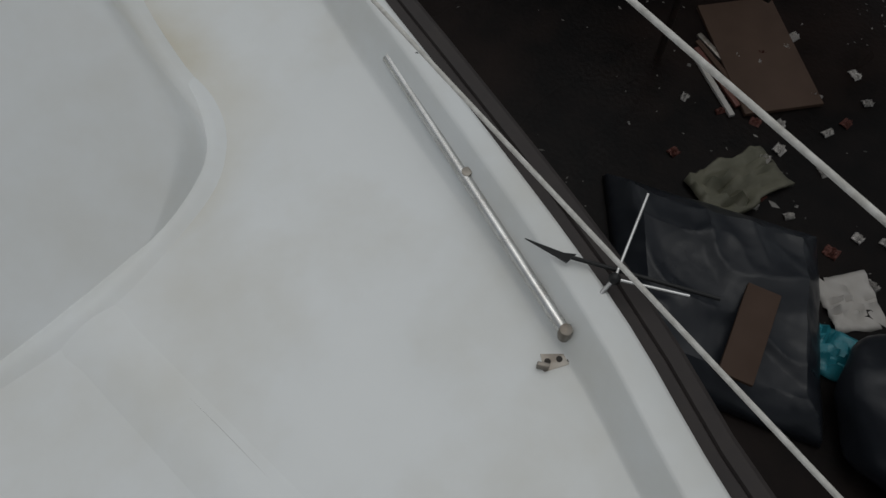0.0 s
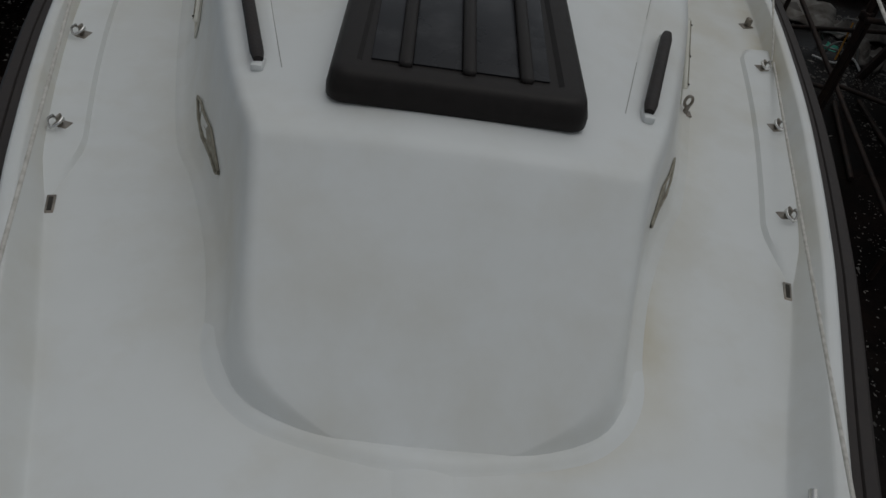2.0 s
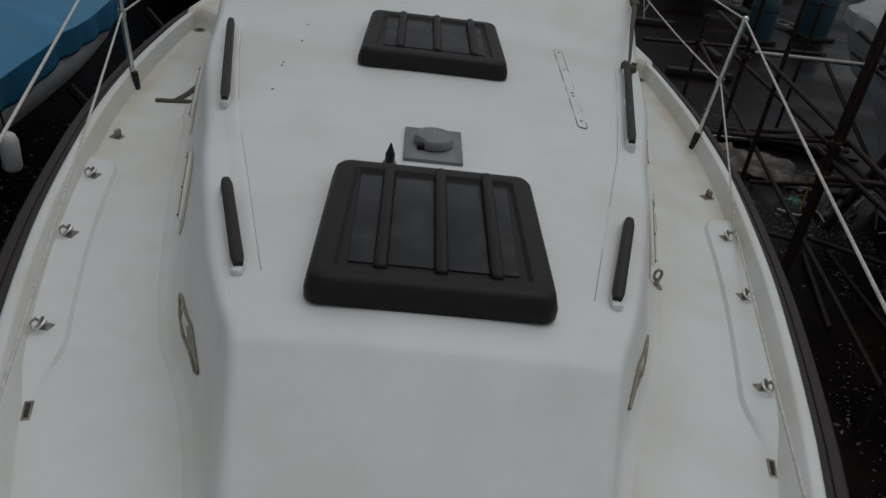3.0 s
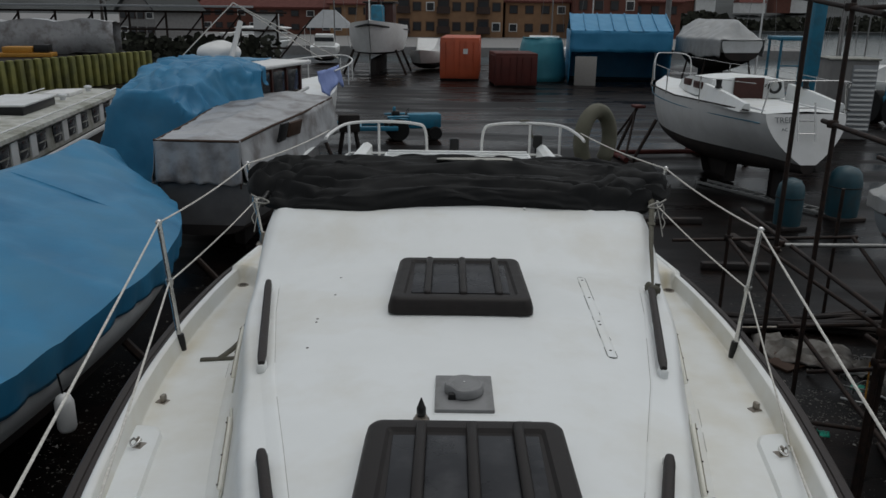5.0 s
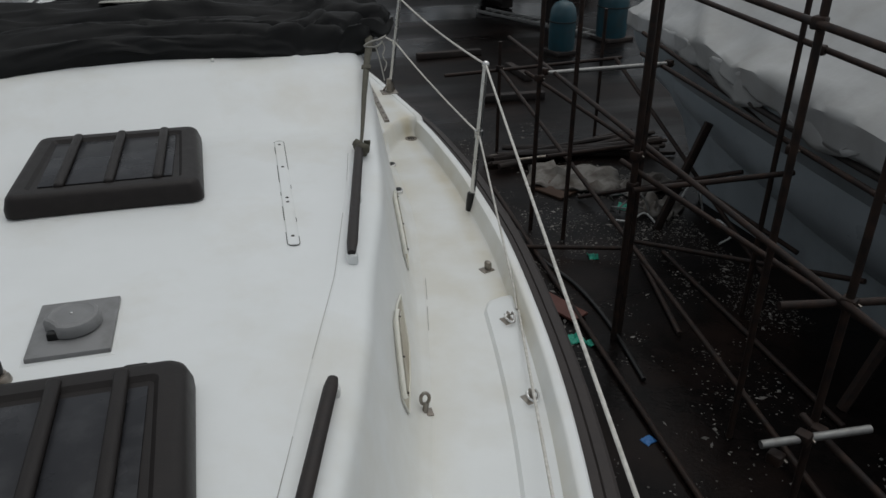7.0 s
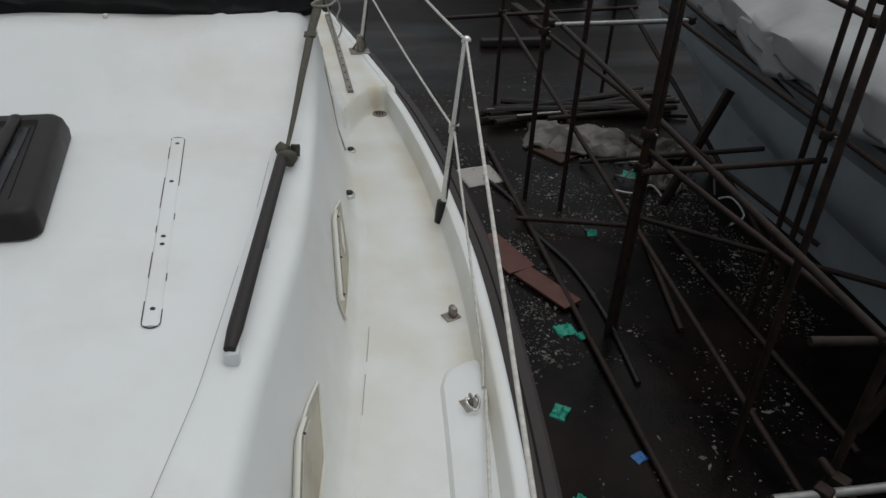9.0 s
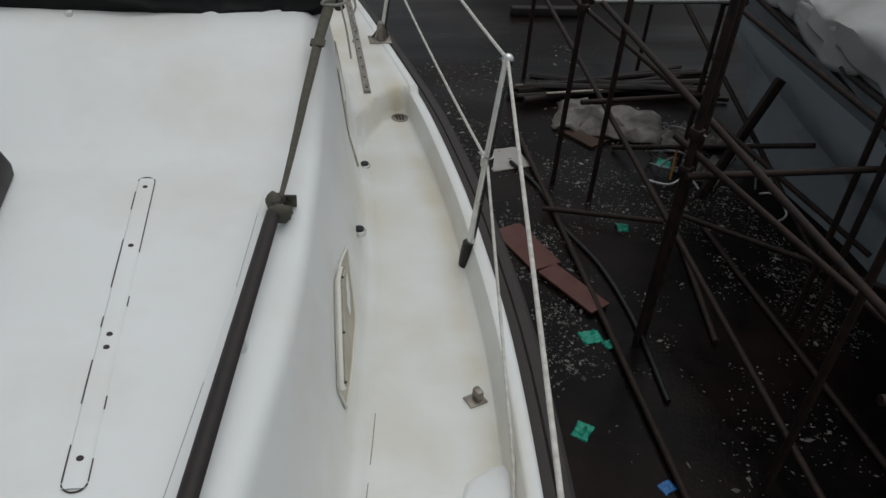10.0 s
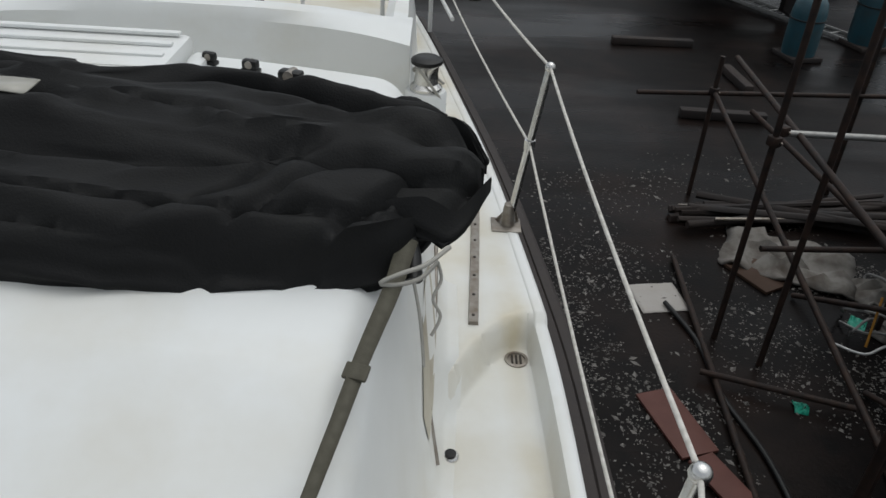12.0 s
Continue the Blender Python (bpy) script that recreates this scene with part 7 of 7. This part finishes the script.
def coupler(p):
    part("coupler", box(0.075, 0.085, 0.075, 0, 0, -0.037, 0.014, Matrix.Translation(p) @ Matrix.Rotation(0.5, 4, "Z")), SCAFF, sc)
    part("coupler_bolt", box(0.015, 0.11, 0.015, 0, 0, -0.007, 0.004, Matrix.Translation(Vector(p) + Vector((0.035, 0, 0)))), STEEL_OLD, sc)


for x, y, top in ((3.36, 7.6, 2.6), (3.33, 5.42, 3.2), (3.45, 3.2, 0.4), (3.46, 1.0, 0.4), (4.72, 7.75, 2.8), (4.55, 5.2, 3.2), (4.5, 2.9, 3.0), (3.75, 10.0, -0.9), (4.62, 5.45, 3.0), (3.42, 5.5, 3.2), (5.3, 10.2, -0.6), (3.4, -0.8, 0.3), (3.62, 7.29, 1.8), (3.6, 4.05, 2.4)):
    between("upright", (x, y, GROUND), (x, y, top), 0.028 if x in (3.33, 3.42) else R, SCAFF, sc, 10)
for a, b, mt in (((3.62, 9.3, -0.68), (3.36, 1.2, -0.7), SCAFF), ((4.80, 8.2, -0.68), (4.5, 2.4, -0.7), SCAFF), ((3.45, 7.72, -0.68), (4.85, 7.68, -0.66), SCAFF_NEW),
                 ((3.75, 10.05, -1.25), (3.82, 3.2, GROUND + 0.03), SCAFF), ((4.5, 6.7, GROUND + 0.03), (4.46, 3.9, GROUND + 0.03), SCAFF), ((3.28, 8.7, GROUND + 0.04), (3.05, 3.4, GROUND + 0.03), SCAFF),
                 ((3.6, 7.5, 0.66), (3.55, 2.4, 0.555), SCAFF), ((3.6, 9.2, 2.13), (3.6, 5.2, 1.66), SCAFF), ((3.6, 8.5, 1.83), (3.6, 6.7, 1.66), SCAFF), ((3.62, 7.35, 1.71), (3.65, 5.2, 1.75), SCAFF), ((4.7, 8.4, 0.15), (4.55, 1.5, 0.05), SCAFF), ((3.3, 5.35, -0.95), (4.7, 5.3, -0.93), SCAFF),
                 ((3.5, 7.6, -1.55), (4.9, 7.7, -1.55), SCAFF), ((3.0, 10.0, -1.3), (5.6, 10.2, -1.28), SCAFF), ((3.3, 5.6, -0.8), (4.6, 2.6, -1.5), SCAFF), ((2.95, 3.02, -1.42), (3.6, 2.96, -1.40), SCAFF_NEW),
                 ((3.4, 3.25, -1.5), (3.35, 0.5, -1.5), SCAFF), ((3.1, 3.3, -0.72), (4.8, 3.0, -0.72), SCAFF), ((4.3, 7.0, GROUND + 0.03), (5.0, 4.6, -1.6), SCAFF), ((4.2, 8.2, GROUND + 0.03), (5.2, 6.6, -1.5), SCAFF), ((3.1, 7.1, -2.33), (4.1, 6.75, -2.3), SCAFF), ((4.2, 6.6, GROUND + 0.03), (3.9, 5.3, GROUND + 0.03), SCAFF), ((5.0, 9.2, -1.0), (5.15, 5.9, -2.3), SCAFF), ((3.7, 8.9, -1.0), (5.2, 5.6, -1.9), SCAFF), ((4.9, 8.4, -0.5), (5.0, 5.3, -0.9), SCAFF), ((3.42, 1.1, -0.72), (3.36, -1.6, -0.7), SCAFF)):
    between("tube", a, b, R, mt, sc, 10)
for p in ((3.36, 7.6, -0.69), (3.33, 5.42, -0.69), (3.45, 3.2, -0.7), (4.72, 7.75, -0.68), (4.55, 5.2, -0.68), (3.45, 7.72, -0.66), (4.85, 7.68, -0.66), (3.75, 10.0, -1.25), (3.33, 5.42, -0.95), (3.6, 7.29, 0.655), (3.58, 4.05, 0.59), (3.6, 7.29, 1.72), (3.6, 5.5, 0.62), (4.6, 5.2, 0.1), (3.2, 3.0, -1.41), (3.05, 3.0, -1.52), (3.4, 3.1, -1.5)):
    coupler(p)

# ---- litter and scrap on the yard ----
rnd = random.Random(11)


def scrap(name, x, y, label, category, mat, size, rz=0.0, h=0.03, group="", crumple=0.0):
    o = thing(name, x, y, GROUND, label, category, group, rz)
    nx = 12
    rows = [[(size[0] * (i / nx - 0.5), size[1] * (j / nx - 0.5), h * 0.4 + crumple * abs(noise.noise(Vector((i * 0.55 + x, j * 0.55 + y, 1.0)))) * math.sin(math.pi * i / nx) ** 0.3) for j in range(nx + 1)] for i in range(nx + 1)]
    cloth("sheet", rows, mat, o, "", max(0.006, h * 0.5), crumple * 0.25, 4, x)
    return o


def board(x, y, w, l, rz, mat, label, t=0.025, tilt=0.0, z=0.0):
    o = thing("board", x, y, GROUND + z, label, "board", "", rz)
    part("plank", box(w, l, t, 0, 0, 0.002, 0.004, Matrix.Rotation(radians(tilt), 4, "Y")), mat, o)
    return o


board(2.82, 6.62, 0.28, 0.62, 18, PLANKRED, "broken red-brown painted board on the ground")
board(3.03, 6.02, 0.2, 0.6, 26, PLANKRED, "red-brown painted plank on the ground", 0.025, 0.0, 0.02)
scrap("paper_sheet", 3.02, 8.1, "dirty white sheet lying on the yard", "sheet", PALELITTER, (0.42, 0.4), 10, 0.01, "", 0.01)
scrap("canvas_pile", 4.35, 8.75, "crumpled grey canvas heap with a board under it", "canvas heap", CANVASGREY, (1.15, 0.75), -25, 0.05, "", 0.2)
board(4.05, 8.55, 0.45, 0.5, 30, CARD, "brown board under the canvas heap", 0.03)
scrap("canvas_pile", 5.0, 7.7, "torn white plastic and paper scraps", "canvas heap", CANVASGREY, (0.5, 0.45), 40, 0.04, "", 0.18)
scrap("canvas_pile", 5.15, 8.3, "crumpled pale sheeting by the scaffold", "canvas heap", CANVASGREY, (0.8, 0.4), 5, 0.04, "", 0.2)
pile = thing("bundle_of_rails", 4.7, 9.55, GROUND, "dark bundle of bent rails and tubing", "rail bundle")
for k in range(26):
    a = rnd.uniform(-0.22, 0.22)
    between("rail", (-1.1 + rnd.uniform(-0.2, 0.2), a + rnd.uniform(-0.2, 0.2), 0.03 + 0.03 * (k % 5)), (1.1 + rnd.uniform(-0.3, 0.3), -a + rnd.uniform(-0.25, 0.25), 0.04 + 0.035 * (k % 4)), 0.016 + 0.012 * (k % 3), STEEL_OLD if k % 6 == 0 else ANTIFOUL, pile, 6)
rb = random.Random(31)
for k in range(9):
    x, y = rb.uniform(4.75, 5.35), rb.uniform(7.2, 8.1)
    o = thing("bent_frame", x, y, GROUND, "bent pale alloy strip thrown on the scrap heap", "scrap strip", "bent strips", rb.uniform(0, 360))
    tube("strip", curve([(0, 0, 0.02), (rb.uniform(0.1, 0.2), rb.uniform(-0.1, 0.1), rb.uniform(0.08, 0.3)), (rb.uniform(0.25, 0.45), rb.uniform(-0.15, 0.15), rb.uniform(0.02, 0.2)), (rb.uniform(0.35, 0.6), rb.uniform(-0.2, 0.2), 0.02)], 5), 0.011, (PAINTWHITE, SCAFF_NEW, CONCRETE)[k % 3], o, 6)
hose = thing("loose_hose", 0, 0, GROUND, "black rubber hose lying slack on the yard", "hose")
tube("hose", curve([(3.05, 8.0, 0.03), (3.2, 7.5, 0.02), (3.22, 6.9, 0.02), (3.36, 6.3, 0.02), (3.38, 5.6, 0.02), (3.3, 4.8, 0.02)], 8), 0.02, BLACKPL, hose, 8)
for x, y, w in ((3.0, 5.49, 0.16), (3.12, 5.4, 0.1), (2.64, 4.65, 0.15), (3.77, 6.83, 0.12), (4.63, 7.87, 0.17), (2.5, 3.9, 0.1)):
    scrap("plastic_scrap", x, y, "torn bright green plastic scrap on the ground", "plastic scrap", GREENPL, (w, w * 0.8), rnd.uniform(0, 90), 0.012, "green scraps", 0.05)
scrap("plastic_scrap", 3.01, 4.16, "flattened blue plastic lid on the ground", "plastic scrap", BLUEPL, (0.1, 0.08), 20, 0.012, "", 0.02)
cane = thing("yellow_rod", 0, 0, GROUND, "thin yellow rod leaning in the scrap", "rod")
between("rod", (4.55, 7.55, 0.02), (4.62, 7.7, 0.4), 0.01, YELLOW, cane, 6)
for x, y, rz, l in ((5.3, 13.5, 5, 0.9), (4.7, 12.1, 88, 1.1), (4.4, 15.0, 92, 1.3)):
    o = thing("timber_block", x, y, GROUND, "dark wet timber baulk on the yard", "timber", "timbers", rz)
    part("baulk", box(0.14, l, 0.12, 0, 0, 0, 0.02), ANTIFOUL, o)
# heap of black sheeting and rubbish below the bow
bag = thing("black_sheeting", 2.3, -0.15, GROUND, "glossy black plastic sheeting draped over a low stack", "plastic sheeting")
c00, c10, c11, c01 = (Vector(v) for v in ((2.5, 0.72, 0), (2.95, -0.4, 0), (1.95, -1.0, 0), (1.62, -0.1, 0)))
rows = []
for i in range(81):
    row = []
    for j in range(81):
        u, w = i / 80, j / 80
        q = c00.lerp(c10, u).lerp(c01.lerp(c11, u), w)
        rim_f = min(1.0, 8 * min(u, 1 - u, w, 1 - w))
        warp = 0.35 * noise.noise(Vector((q.x * 1.5, q.y * 1.5, 3.0)))
        crease = max(0.0, 1 - 3.2 * abs(noise.noise(Vector((q.x * 1.1 + q.y * 1.6 + warp, q.y * 0.7 - q.x * 0.5, 6.0))))) ** 1.6 + 0.5 * max(0.0, 1 - 3.5 * abs(noise.noise(Vector((q.x * 2.9 - q.y * 1.2, q.y * 1.6 + warp, 1.0))))) ** 1.4
        sag = 0.05 * noise.noise(Vector((q.x * 1.7, q.y * 1.7, 9.0)))
        row.append((q.x - 2.3, q.y + 0.15, 0.02 + (0.17 + sag) * rim_f ** 0.5 + 0.045 * crease * rim_f))
    rows.append(row)
cloth("sheet", rows, BAGBLACK, bag, "", 0.008, 0.006, 7, 4, 30)
part("board", box(0.17, 0.52, 0.025, -0.2, -0.27, 0.235, 0.006, Matrix.Translation((-0.2, -0.27, 0)) @ Matrix.Rotation(radians(-74), 4, "Z") @ Matrix.Translation((0.2, 0.27, 0))), CARD, bag, "brown board on the sheeting")
bag2 = thing("rubbish_bag", 2.35, -1.25, GROUND, "black rubbish sack slumped on the ground", "rubbish sack", "", 20)
bm = bmesh.new()
bmesh.ops.create_icosphere(bm, subdivisions=4, radius=1, matrix=Matrix.Translation((0, 0, 0.16)) @ Matrix.Diagonal((0.45, 0.38, 0.2, 1)))
for v in bm.verts:
    v.co += noise.noise_vector(v.co * 5) * 0.07
part("sack", bm, BAGBLACK, bag2)
scrap("canvas_pile", 2.98, 0.12, "crumpled grey-green cloth on the ground", "cloth", LIFEBUOY, (0.56, 0.3), -20, 0.05, "", 0.15)
scrap("plastic_bag", 2.42, -0.78, "crumpled teal plastic bag on the ground", "plastic bag", TEALBAG, (0.28, 0.26), 15, 0.04, "", 0.14)
scrap("paper_sheet", 2.75, -0.72, "torn white paper and card", "paper", PALELITTER, (0.34, 0.3), 50, 0.01, "", 0.08)
scrap("paper_sheet", 3.05, -0.95, "white paper scrap on the ground", "paper", PALELITTER, (0.2, 0.22), 20, 0.01, "", 0.05)
board(3.9, 0.55, 0.5, 0.9, -38, CARD, "dark brown board lying by the scaffold", 0.03)
for k in range(4):
    board(3.5 + 0.07 * k, 0.62 + 0.02 * k, 0.035, 0.5, -30 + 4 * k, (PALELITTER, PLANKRED, CARD, STEEL_OLD)[k], "thin coloured lath in a small stack")
for x, y in [(rnd.uniform(2.9, 4.2), rnd.uniform(-1.3, 0.7)) for _ in range(26)] + list(((3.25, 0.1), (3.4, -0.2), (2.95, -0.5), (3.2, -0.7), (3.5, 0.15), (3.1, -1.1), (3.6, -0.6))):
    scrap("litter", x, y, "small scrap of torn packaging litter", "litter", PLANKRED if rnd.random() < 0.25 else PALELITTER, (rnd.uniform(0.03, 0.09), rnd.uniform(0.03, 0.07)), rnd.uniform(0, 90), 0.01, "packaging scraps", 0.05)

# grit and small litter scattered over the near yard
V, F = [], []
for k in range(38000):
    u = rnd.random()
    x = rnd.uniform(1.7, 5.2) if u < 0.85 else rnd.uniform(-4.0, -1.7)
    y = rnd.uniform(-2.2, 11) if rnd.random() < 0.45 else rnd.uniform(5.0, 9.0)
    if y < 2.4 and rnd.random() < 0.75:
        continue
    if noise.noise(Vector((x * 1.1, y * 1.1, 0.5))) + 0.5 * noise.noise(Vector((x * 4, y * 4, 1.5))) < rnd.uniform(-0.25, 0.45):
        continue
    s = rnd.uniform(0.003, 0.009) * (2.4 if rnd.random() < 0.09 else 1)
    a, el = rnd.uniform(0, 6.28), rnd.uniform(0.8, 2.6)
    ca, sa = math.cos(a), math.sin(a)
    n = len(V)
    for q in range(4):
        px, py = s * el * math.cos(q * 1.57) * rnd.uniform(0.6, 1.2), s * math.sin(q * 1.57) * rnd.uniform(0.6, 1.2)
        V.append((x + px * ca - py * sa, y + px * sa + py * ca, GROUND + 0.001))
    V.append((x, y, GROUND + s * 0.7))
    F += [(n, n + 1, n + 4), (n + 1, n + 2, n + 4), (n + 2, n + 3, n + 4), (n + 3, n, n + 4)]
grit = meshed("grit", V, F, GRIT)
tagged(grit, "pale grit and paper flecks scattered on the yard", "grit", kind="stuff")
